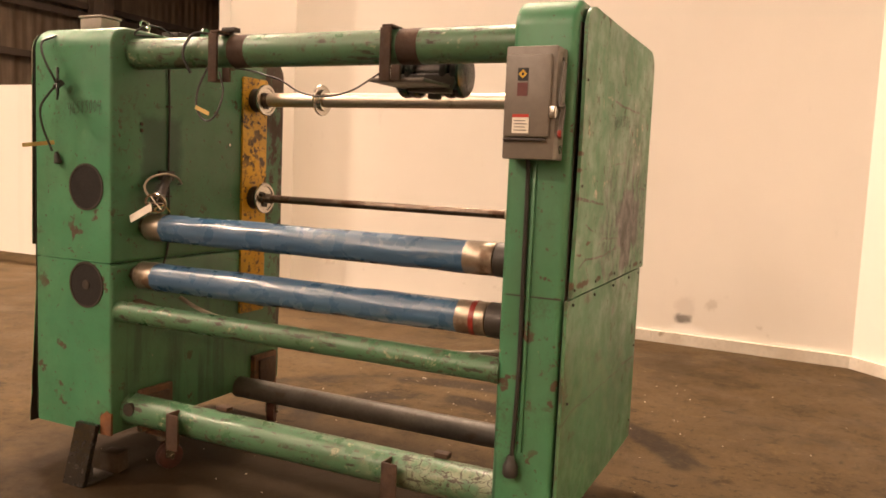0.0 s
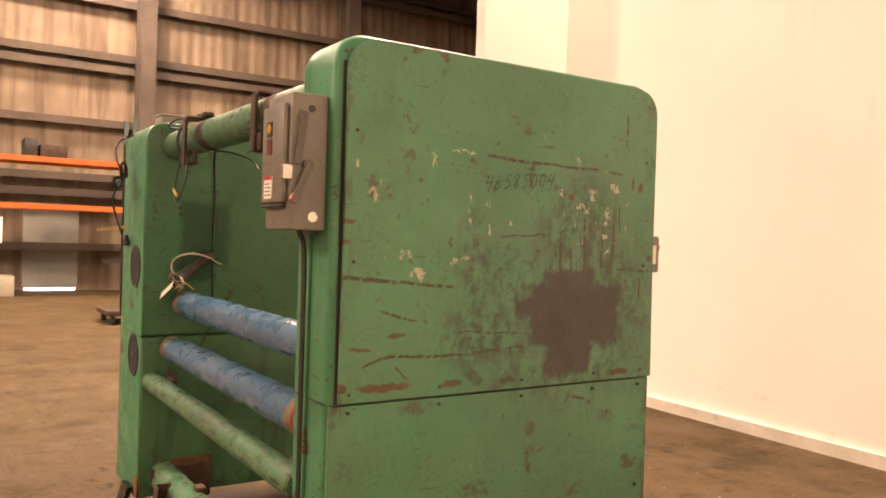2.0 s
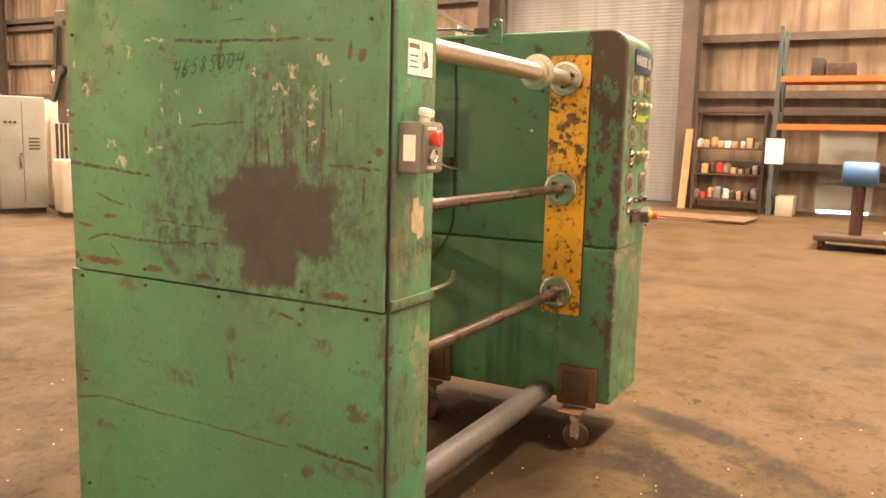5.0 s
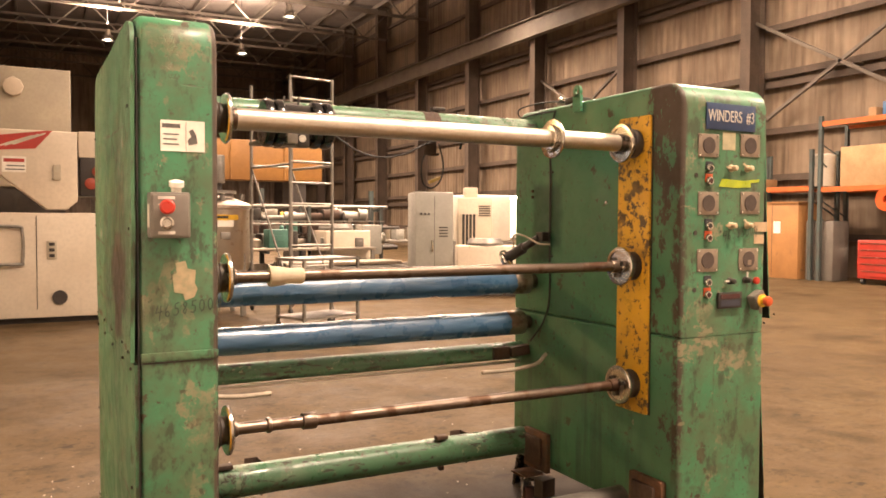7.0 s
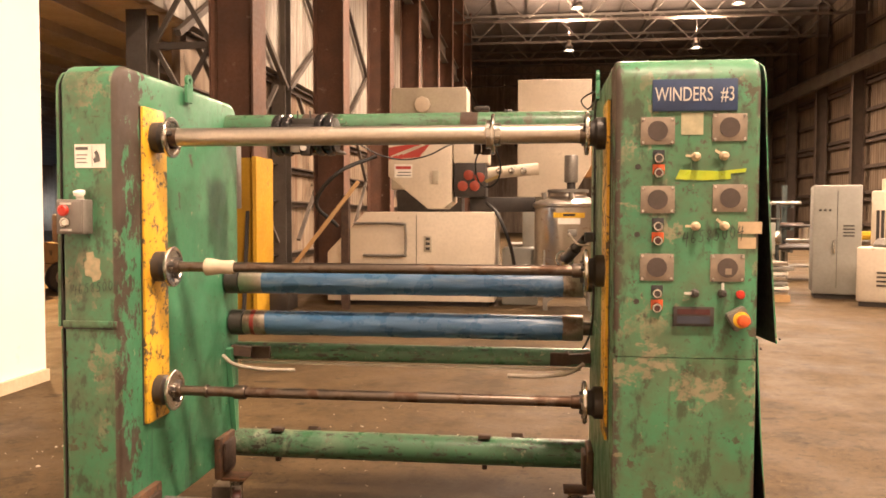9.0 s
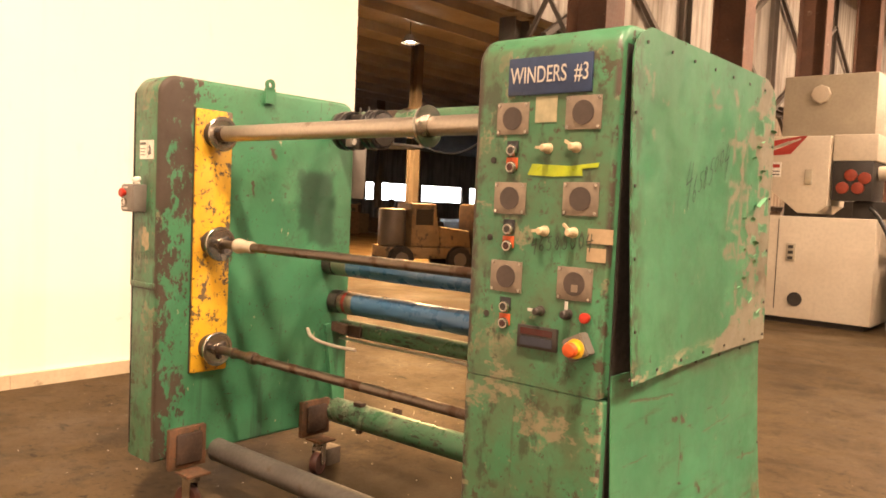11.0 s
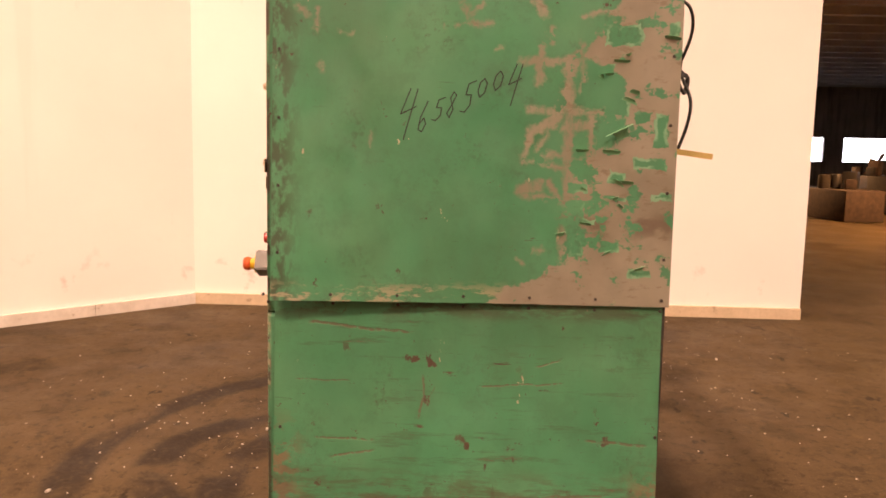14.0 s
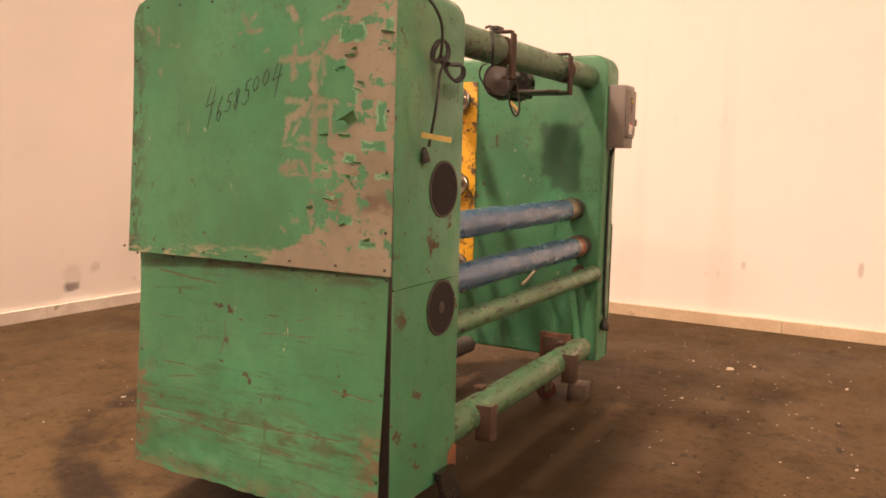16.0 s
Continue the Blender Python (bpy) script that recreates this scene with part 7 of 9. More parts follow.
part("leaning_plate", prism(bmesh.new(), [(2.425, 0.0), (2.45, 0.0), (2.523, 0.265), (2.498, 0.265)], "x", -2.985, -2.86), surface("glossy_black_plate", (0.018, 0.017, 0.016), (0.03, 0.027, 0.024), 0.22, 0.3, 6, 40, 0.05), fp)
part("base_plate", B(-2.985, -2.86, 2.445, 2.60, 0, 0.012, 0.002), iron_black, fp)
part("rear_leg", beam(bmesh.new(), (-2.93, 2.50, 0.20), (-2.93, 2.52, 0.0), 0.03, 0.03), iron_black, fp)
wood_old = surface("grimy_timber", (0.060, 0.042, 0.027), (0.038, 0.028, 0.019), 0.85, 0, 6, 40, 0.3)
steel_dull = surface("dull_steel_block", (0.12, 0.095, 0.07), (0.08, 0.06, 0.045), 0.55, 0.5, 6, 40, 0.1)
solo("timber_block", B(-2.965, -2.865, 2.615, 2.695, 0, 0.095, 0.006, turn=12), wood_old, "grimy timber block on the floor under the column", "block", (-2.915, 2.655, 0))
solo("steel_block", B(-0.995, -0.875, 2.600, 2.715, 0, 0.10, 0.004, turn=4), steel_dull, "dull steel block on the floor under the column", "block", (-0.935, 2.66, 0))

# ---------------------------------------------------------------- the plant round the booth
cream = surface("cream_machine_enamel", (0.62, 0.54, 0.42), (0.53, 0.45, 0.34), 0.5, 0, 1.5, 20, 0.05, dirt=(0.32, 0.25, 0.17), dirt_at=0.66)
beige = surface("beige_cabinet_enamel", (0.44, 0.39, 0.29), (0.36, 0.31, 0.23), 0.5, 0, 1.5, 20, 0.05)
grey_cab = surface("grey_cabinet_enamel", (0.30, 0.29, 0.25), (0.24, 0.23, 0.20), 0.5, 0, 1.5, 20, 0.05)
stainless = old_metal("stainless_sheet", (0.52, 0.47, 0.40), (0.34, 0.28, 0.22), 0.32, 0.58)
galv = surface("galvanised_tube", (0.28, 0.26, 0.23), (0.20, 0.185, 0.16), 0.45, 0.6, 5, 40, 0.05)
crane_orange = surface("crane_orange", (0.25, 0.115, 0.020), (0.18, 0.08, 0.016), 0.6, 0, 0.8, 10, 0.05)
fork_yellow = surface("forklift_yellow", (0.66, 0.42, 0.015), (0.55, 0.34, 0.015), 0.45, 0, 2, 20, 0.05)
cardboard = surface("brown_cardboard", (0.36, 0.22, 0.11), (0.28, 0.165, 0.08), 0.8, 0, 3, 30, 0.05)
old_ply = surface("stained_plywood", (0.15, 0.085, 0.042), (0.10, 0.058, 0.03), 0.8, 0, 3, 30, 0.1)
ply = surface("plywood", (0.42, 0.28, 0.14), (0.33, 0.21, 0.10), 0.75, 0, 3, 30, 0.1)
lumber_mat = surface("raw_lumber", (0.46, 0.29, 0.13), (0.36, 0.22, 0.10), 0.8, 0, 4, 30, 0.1)
white_plastic = surface("white_plastic", (0.72, 0.68, 0.58), (0.62, 0.57, 0.48), 0.45, 0, 2, 20, 0.03)
red_enamel = surface("red_enamel", (0.42, 0.035, 0.02), (0.32, 0.028, 0.018), 0.4, 0, 3, 20, 0.03)
blue_enamel = surface("blue_enamel", (0.05, 0.14, 0.30), (0.04, 0.10, 0.22), 0.45, 0, 3, 20, 0.03)
teal = surface("green_crate", (0.07, 0.20, 0.15), (0.05, 0.14, 0.11), 0.55, 0, 3, 20, 0.05)
tyre = surface("tyre_rubber", (0.018, 0.017, 0.016), (0.03, 0.028, 0.025), 0.8, 0, 5, 40, 0.2)
dark_glass = surface("dark_glass", (0.012, 0.014, 0.016), None, 0.12, 0, 5, 40, 0)
CARTON = [cardboard, white_plastic, ply, box_grey, beige, rusty, cardboard, iron_black, blue_enamel, grey_cab]

cap_red = surface("dull_red_cap", (0.30, 0.045, 0.018), None, 0.5, 0, 20, 60, 0)
# ---- moulding machine
im = thing("moulding_machine", "large cream moulding machine with hopper and red stripes", "machine", (-0.45, -7.2, 0))
bd = part("body", P([(-1.85, 0.08), (0.92, 0.08), (0.92, 0.88), (0.28, 1.55), (-1.85, 1.55)], "y", -8.2, -6.25, bevel=0.03), cream, im)
part("plinth", B(-1.75, 0.82, -8.1, -6.35, 0, 0.10), iron_black, im)
part("grab_rail", W([(0.45, -6.20, 1.36), (-0.30, -6.20, 1.36), (-0.40, -6.20, 1.28), (-0.40, -6.20, 0.88), (-0.34, -6.20, 0.84), (0.30, -6.20, 0.84)], 0.022), galv, bd, "bent tube rail")
part("door_gap", B(-0.58, -0.57, -6.262, -6.245, 0.20, 1.50), iron_black, bd)
ins = part("switch_insert", B(-0.83, -0.70, -6.255, -6.235, 0.90, 1.16, 0.004), beige, bd)
for z in (0.95, 1.03, 1.11):
    part("switch", B(-0.80, -0.73, -6.236, -6.228, z - 0.022, z + 0.022), iron_black, ins)
part("port", C((-0.86, -6.26, 0.36), (-0.86, -6.23, 0.36), 0.10, 24), iron_black, bd, "round black port")
hop = part("hopper", P([(-0.05, 2.72), (-1.12, 2.72), (-1.12, 1.72), (-0.98, 1.60), (-0.72, 1.60), (-0.05, 2.15)], "y", -7.5, -6.55, bevel=0.02), cream, im)
st = bmesh.new()
prism(st, [(-0.06, 2.42), (-0.06, 2.62), (-0.72, 2.72), (-0.80, 2.72), (-0.58, 2.46)], "y", -6.55, -6.542)
part("stripe_panel", st, red_enamel, hop, "red stripe panel")
for k in range(3):
    part("stripe", beam(bmesh.new(), (-0.10 - 0.10 * k, -6.54, 2.47 + 0.02 * k), (-0.55 - 0.08 * k, -6.54, 2.64 + 0.02 * k), 0.004, 0.022), cream, hop)
lab = part("notice", B(-0.46, -0.16, -6.55, -6.542, 2.12, 2.34), white_paper, hop, "white notice with red heading")
part("notice_band", B(-0.44, -0.18, -6.543, -6.538, 2.26, 2.31), red_enamel, lab)
part("notice_lines", box(B(-0.44, -0.20, -6.543, -6.538, 2.15, 2.165), -0.44, -0.22, -6.543, -6.538, 2.20, 2.215), ink, lab)
part("latch", B(-0.90, -0.80, -6.555, -6.52, 2.02, 2.24, 0.01), beige, hop)
vp = part("valve_panel", B(-1.68, -1.16, -7.3, -6.60, 1.80, 2.36, 0.01), iron_black, im, "dark valve panel with red caps")
for x, z in ((-1.30, 1.98), (-1.40, 2.16), (-1.50, 1.98), (-1.58, 2.12)):
    part("valve_cap", C((x, -6.61, z), (x, -6.57, z), 0.085, 20, bevel=0.01), cap_red, vp)
part("head_cover", B(-1.72, -1.14, -7.4, -6.62, 2.36, 2.74, 0.02), cream, im)
arm_ = part("injector", C((-1.70, -6.9, 2.20), (-2.55, -6.9, 2.28), 0.10, 20), cream, im)
for x in (-1.90, -2.10, -2.30):
    part("fitting", lathe(bmesh.new(), (x, -6.80, 2.24), [(0.05, 0), (0.06, 0.02), (0.05, 0.07), (0.02, 0.08)], 14, (0, 1, 0)), chrome, arm_)
part("bed", B(-2.5, -1.4, -8.2, -6.8, 1.56, 1.80, 0.02), iron_black, im)
tall = part("tower_cabinet", P([(-3.20, 1.85), (-2.15, 1.85), (-2.15, 4.10), (-3.55, 4.10), (-3.55, 2.45)], "y", -9.8, -8.9, bevel=0.02), cream, im, "tall cream tower cabinet")
part("tower_base", B(-3.45, -2.25, -9.7, -9.0, 0, 1.85, 0.02), grey_cab, im)
cab2 = part("upper_cabinet", B(-1.15, 0.35, -9.8, -9.0, 2.0, 4.0, 0.02), beige, im, "beige upper cabinet")
part("cabinet_fitting", C((-0.28, -9.0, 3.66), (-0.28, -8.9, 3.66), 0.16, 8, bevel=0.02), cream, cab2)
part("cabinet_foot", B(-1.05, 0.25, -9.7, -9.1, 0, 2.0), iron_black, im)
part("side_frame", B(0.60, 1.15, -8.6, -7.2, 0.0, 0.80, 0.02), iron_black, im)
part("hose", W([(0.9, -6.9, 1.3), (1.2, -6.6, 1.7), (0.8, -6.5, 2.2), (0.2, -6.8, 2.5)], 0.035), cable_black, im)
part("hose", W([(-1.7, -6.5, 1.7), (-1.9, -6.3, 1.5), (-2.1, -6.4, 1.0), (-2.2, -6.8, 0.4)], 0.03), cable_black, im)
part("pump_case", B(-2.55, -1.95, -7.4, -6.7, 0.0, 0.95, 0.03), grey_cab, im)

# ---- stainless mixing tank
tx, ty = -3.02, -6.35
tk = thing("mixing_tank", "round stainless mixing tank on legs with a mixer motor", "tank", (tx, ty, 0))
vs = part("vessel", lathe(bmesh.new(), (tx, ty, 0), [(0.06, 0.46), (0.30, 0.52), (0.52, 0.70), (0.53, 0.74), (0.53, 1.62), (0.56, 1.64), (0.56, 1.68), (0.50, 1.72), (0.30, 1.80), (0.28, 1.86)], 44), stainless, tk)
part("band", ring(bmesh.new(), (tx, ty, 0.80), (0, 0, 1), 0.54, 0.52, 0.03, 44), stainless, vs)
part("lid_flange", C((tx, ty, 1.86), (tx, ty, 1.91), 0.33, 32), galv, vs)
part("outlet", C((tx, ty, 0.30), (tx, ty, 0.47), 0.05, 16), stainless, vs)
mx = part("mixer_motor", C((tx - 0.05, ty, 2.02), (tx - 0.05, ty, 2.46), 0.11, 24, bevel=0.02), galv, tk)
part("mixer_neck", C((tx - 0.05, ty, 1.90), (tx - 0.05, ty, 2.03), 0.07, 20), iron_black, mx)
for k in range(5):
    a = 2 * math.pi * k / 5 + 0.4
    part("port", C((tx + 0.40 * math.cos(a), ty + 0.40 * math.sin(a), 1.72), (tx + 0.42 * math.cos(a), ty + 0.42 * math.sin(a), 1.86), 0.04, 14), galv, tk)
for k in range(4):
    a = math.pi / 4 + k * math.pi / 2
    x, y = tx + 0.50 * math.cos(a), ty + 0.50 * math.sin(a)
    part("leg", B(x - 0.035, x + 0.035, y - 0.035, y + 0.035, 0, 0.95), galv, tk)
    a2 = a + math.pi / 2
    part("brace", beam(bmesh.new(), (x, y, 0.12), (tx + 0.50 * math.cos(a2), ty + 0.50 * math.sin(a2), 0.62), 0.04, 0.04), galv, tk)
yl = part("caution_label", P([(tx - 0.24, 1.46), (tx + 0.24, 1.46), (tx + 0.24, 1.54), (tx - 0.24, 1.54)], "y", ty + 0.535, ty + 0.55), yellow_plastic, tk, "yellow caution label")
part("label_word", B(tx - 0.09, tx + 0.09, ty + 0.55, ty + 0.553, 1.485, 1.52), ink, yl)
part("label_text", B(tx - 0.17, tx + 0.17, ty + 0.536, ty + 0.552, 1.36, 1.455), white_paper, tk)
part("thermometer", B(tx - 0.12, tx + 0.02, ty + 0.53, ty + 0.57, 1.17, 1.28, 0.008), galv, tk)

# ---- rolling platform ladder
def ladder(name, x, y, turn, h, width, steps, label):
    t = thing(name, label, "ladder", (0, 0, 0))
    run = h * 0.42
    for s in (-1, 1):
        part("stile", beam(bmesh.new(), (s * width / 2, 0, 0), (s * width / 2, -run, h * 0.74), 0.045, 0.03), galv, t)
        part("upright", beam(bmesh.new(), (s * width / 2, -run - 0.45, 0), (s * width / 2, -run - 0.45, h), 0.04, 0.04), galv, t)
        part("upright", beam(bmesh.new(), (s * width / 2, -run, h * 0.72), (s * width / 2, -run, h), 0.04, 0.04), galv, t)
        part("guard_rail", beam(bmesh.new(), (s * width / 2, -run, h - 0.02), (s * width / 2, -run - 0.45, h - 0.02), 0.035, 0.035), galv, t)
        part("brace", beam(bmesh.new(), (s * width / 2, -0.1, 0.18), (s * width / 2, -run - 0.45, 0.18), 0.035, 0.035), galv, t)
    for k in range(steps):
        f = (k + 1) / (steps + 1)
        part("tread", B(-width / 2, width / 2, -run * f - 0.12, -run * f + 0.06, h * 0.74 * f - 0.02, h * 0.74 * f + 0.015), galv, t)
    part("platform", B(-width / 2, width / 2, -run - 0.45, -run, h * 0.74 - 0.02, h * 0.74 + 0.02), galv, t)
    part("back_rail", beam(bmesh.new(), (-width / 2, -run - 0.45, h - 0.02), (width / 2, -run - 0.45, h - 0.02), 0.035, 0.035), galv, t)
    part("back_rail", beam(bmesh.new(), (-width / 2, -run - 0.45, h * 0.87), (width / 2, -run - 0.45, h * 0.87), 0.035, 0.035), galv, t)
    t.matrix_basis = pose(x, y, 0, 0, 0, turn)
    return t


sf = thing("scaffold_frame", "tall galvanised scaffold ladder frame on wheels", "scaffold", (-4.3, -5.5, 0))
for u, v in ((-0.36, 0), (0.36, 0), (-0.36, -1.3), (0.36, -1.3)):
    x, y = -4.3 + u * 0.98 - v * 0.20, -5.5 + u * 0.20 + v * 0.98
    part("upright", C((x, y, 0.12), (x, y, 3.62), 0.026, 12), galv, sf)
    part("wheel", C((x - 0.02, y, 0.07), (x + 0.02, y, 0.07), 0.07, 14), rubber, sf)
for v in (0, -1.3):
    for k in range(11):
        if v and k % 3:
            continue
        z = 0.45 + k * 0.315
        part("rung", C((-4.3 - 0.353 - v * 0.20, -5.5 - 0.072 + v * 0.98, z), (-4.3 + 0.353 - v * 0.20, -5.5 + 0.072 + v * 0.98, z), 0.018, 8), galv, sf)
for u in (-0.36, 0.36):
    x0_, y0_ = -4.3 + u * 0.98, -5.5 + u * 0.20
    part("side_rail", C((x0_, y0_, 2.3), (x0_ + 0.26, y0_ - 1.274, 2.3), 0.02, 8), galv, sf)
    part("side_brace", C((x0_, y0_, 0.4), (x0_ + 0.26, y0_ - 1.274, 2.3), 0.015, 8), galv, sf)
ladder("step_ladder", -17.0, -9.63, 250, 1.9, 0.55, 5, "grey step ladder by the racks")

# ---- pipe racks and benches behind the tank
def bench(x0, x1, y0, y1, z, mat_, label, stuff_seed):
    t = thing("work_bench", label, "bench", ((x0 + x1) / 2, (y0 + y1) / 2, 0), "benches")
    part("top", B(x0, x1, y0, y1, z - 0.05, z, 0.006), mat_, t)
    part("shelf", B(x0 + 0.05, x1 - 0.05, y0 + 0.05, y1 - 0.05, 0.30, 0.34), mat_, t)
    for x in (x0 + 0.05, x1 - 0.05):
        for y in (y0 + 0.05, y1 - 0.05):
            part("leg", B(x - 0.03, x + 0.03, y - 0.03, y + 0.03, 0, z - 0.05), galv, t)
    r = random.Random(stuff_seed)
    x = x0 + 0.15
    while x < x1 - 0.4:
        w, d, h = r.uniform(0.10, 0.42), r.uniform(0.2, 0.5), r.uniform(0.07, 0.38)
        m_ = r.choice([stainless, galv, grey_cab, cream, iron_black, yellow_plastic, teal, rusty, stainless, box_grey])
        k = r.random()
        if k < 0.4:
            bm = lathe(bmesh.new(), (x + w / 2, (y0 + y1) / 2, z), [(w * 0.4, 0), (w * 0.42, 0.03), (w * 0.42, h * 0.8), (w * 0.2, h)], 20)
            solo("metal_pot", bm, m_, "small round machine part on the bench", "machine part", (x + w / 2, (y0 + y1) / 2, z), "bench parts")
        else:
            bm = B(x, x + w, (y0 + y1) / 2 - d / 2, (y0 + y1) / 2 + d / 2, z, z + h, 0.015)
            box(bm, x + w * 0.2, x + w * 0.8, (y0 + y1) / 2 + d / 2 - 0.01, (y0 + y1) / 2 + d / 2 + 0.02, z + h * 0.3, z + h * 0.7, 0.006)
            solo("machine_unit", bm, m_, "small boxed machine unit on the bench", "machine part", (x + w / 2, (y0 + y1) / 2, z), "bench parts")
        x += w + r.uniform(0.01, 0.10)


bench(-6.7, -3.7, -9.6, -8.7, 0.92, stainless, "stainless work bench crowded with parts", 3)
bench(-6.9, -4.2, -11.6, -10.7, 1.15, galv, "grey work bench crowded with parts", 8)
bench(-11.0, -8.2, -13.5, -12.5, 0.95, galv, "grey work bench crowded with parts", 12)

pr = thing("pipe_rack", "steel rack holding long pipes and bars", "rack", (-5.4, -12.6, 0))
for x in (-8.2, -5.4, -2.6):
    part("post", B(x - 0.05, x + 0.05, -12.65, -12.55, 0, 2.2), rack_post, pr)
    for z in (0.7, 1.2, 1.7):
        part("arm", B(x - 0.03, x + 0.03, -12.55, -12.0, z - 0.03, z + 0.03), rack_post, pr)
rr = random.Random(5)
for z in (0.7, 1.2, 1.7):
    for k in range(4):
        r_ = rr.uniform(0.03, 0.09)
        x0 = rr.uniform(-8.8, -7.6)
        y = -12.45 + k * 0.13
        solo("steel_pipe", C((x0, y, z + 0.03 + r_), (x0 + rr.uniform(4.8, 6.4), y, z + 0.03 + r_), min(r_, 0.06), 16),
             rr.choice([galv, iron_black, stainless, rusty]), "long steel pipe lying on the rack", "pipe", (x0, y, z), "racked pipes")

cg = thing("stored_crane_girder", "rust-orange box girder resting on stands", "girder", (-6.5, -16.2, 0))
part("box_beam", B(-8.0, -2.2, -16.6, -15.8, 2.55, 3.65, 0.02), crane_orange, cg)
for x in (-7.3, -3.2):
    part("stand", B(x - 0.25, x + 0.25, -16.5, -15.9, 0, 2.55), iron_black, cg)
for x in (-6.9, -5.4, -3.8):
    part("stiffener", B(x - 0.02, x + 0.02, -15.8, -15.76, 2.57, 3.63), crane_orange, cg)

# ---- trolley with bins
def trolley(x, y, turn, label, bins):
    t = thing("shelf_trolley", label, "trolley", (0, 0, 0), "trolleys")
    for u in (-0.45, 0.45):
        for v in (-0.28, 0.28):
            part("post", B(u - 0.018, u + 0.018, v - 0.018, v + 0.018, 0.12, 0.98), galv, t)
            wh = part("wheel", C((u, v - 0.018, 0.06), (u, v + 0.018, 0.06), 0.06, 16), rubber, t)
            part("fork", B(u - 0.02, u + 0.02, v - 0.026, v + 0.026, 0.075, 0.125), galv, wh)
    for z in (0.20, 0.46, 0.72, 0.96):
        part("shelf", B(-0.48, 0.48, -0.30, 0.30, z - 0.015, z + 0.015), galv, t)
    t.matrix_basis = pose(x, y, 0, 0, 0, turn)
    if bins:
        r = random.Random(bins)
        for k in range(3):
            b = B(-0.40 + 0.28 * k, -0.16 + 0.28 * k, -0.2, 0.2, 0.975, 0.975 + r.uniform(0.2, 0.38), 0.02)
            ob = solo("storage_bin", b, r.choice([beige, galv, cardboard, box_grey]), "storage bin on the trolley", "bin", (0, 0, 0), "trolley bins")
            ob.matrix_basis = pose(x, y, 0, 0, 0, turn)
    return t


trolley(-3.9, -4.0, 20, "empty grey metal shelf trolley", 0)

# ---- machine tools
def machine_tool(x, y, turn, w, d, h, mat_, label, style):
    t = thing("machine_tool", label, "machine", (0, 0, 0), "machine tools")
    part("cabinet", B(-w / 2, w / 2, -d / 2, d / 2, 0.08, h, 0.03), mat_, t)
    part("plinth", B(-w / 2 + 0.04, w / 2 - 0.04, -d / 2 + 0.04, d / 2 - 0.04, 0, 0.09), iron_black, t)
    if style == "cabinet":
        part("door_gap", B(-0.004, 0.004, d / 2 - 0.005, d / 2 + 0.004, 0.2, h - 0.1), iron_black, t)
        for k in range(4):
            part("vent", B(-w * 0.35, -w * 0.12, d / 2, d / 2 + 0.008, h * 0.55 + k * 0.06, h * 0.55 + k * 0.06 + 0.025), iron_black, t)
        for k in range(3):
            part("lamp_button", C((w * 0.15 + k * 0.08, d / 2, h * 0.78), (w * 0.15 + k * 0.08, d / 2 + 0.02, h * 0.78), 0.022, 12), iron_black, t)
        part("door_handle", B(0.03, 0.06, d / 2, d / 2 + 0.04, h * 0.4, h * 0.52, 0.006), chrome, t)
    elif style == "mesh":
        part("opening", B(-w * 0.02, w * 0.40, d / 2 - 0.01, d / 2 + 0.006, h * 0.45, h * 0.82), iron_black, t)
        for k in range(5):
            part("grille_bar", B(-w * 0.02 + k * w * 0.105 - 0.01, -w * 0.02 + k * w * 0.105 + 0.01, d / 2 + 0.006, d / 2 + 0.02, h * 0.45, h * 0.82), cream, t)
        for k in range(5):
            part("vent", B(-w * 0.44, -w * 0.10, d / 2, d / 2 + 0.01, h * 0.80 + k * 0.05, h * 0.80 + k * 0.05 + 0.02), iron_black, t)
        part("top_box", B(-w * 0.1, w * 0.3, -d * 0.3, d * 0.2, h, h + 0.22, 0.02), mat_, t)
    else:
        for k in range(2):
            for j in range(4):
                part("vent", B(-w * 0.40 + k * w * 0.4, -w * 0.12 + k * w * 0.4, d / 2, d / 2 + 0.008, h * 0.35 + j * 0.07, h * 0.35 + j * 0.07 + 0.03), iron_black, t)
        hs = part("headstock", B(-w / 2 - 0.35, -w / 2 + 0.1, -d * 0.3, d * 0.3, h * 0.6, h + 0.12, 0.03), grey_cab, t)
        part("chuck", C((-w / 2 - 0.5, 0, h * 0.86), (-w / 2 - 0.35, 0, h * 0.86), 0.14, 24, bevel=0.02), chrome, hs)
        part("bed_cover", lathe(bmesh.new(), (0.1, 0, h), [(0.36, 0), (0.36, 0.05), (0.30, 0.14)], 24), galv, t)
    t.matrix_basis = pose(x, y, 0, 0, 0, turn)
    return t


machine_tool(-8.0, -8.85, -15, 0.80, 0.9, 2.05, grey_cab, "tall grey electrical cabinet of a machine tool", "cabinet")
machine_tool(-9.0, -8.75, -25, 0.72, 0.8, 1.95, cream, "cream machine tool with a grilled window", "mesh")
machine_tool(-8.55, -7.3, -25, 1.35, 0.7, 0.98, cream, "low cream machine tool base with vents and chuck", "low")
machine_tool(-6.2, -9.4, 5, 1.0, 0.8, 1.25, cream, "low cream machine tool base with vents and chuck", "low")
tote = thing("bulk_tote", "white plastic bulk tote in a steel cage", "tote", (-10.6, -11.2, 0))
part("bottle", B(-11.2, -10.0, -11.7, -10.7, 0.95, 2.1, 0.06), white_plastic, tote)
part("cage", B(-11.24, -9.96, -11.74, -10.66, 0.12, 0.95, 0.02), galv, tote)
part("pallet_base", B(-11.24, -9.96, -11.74, -10.66, 0, 0.12), ply, tote)
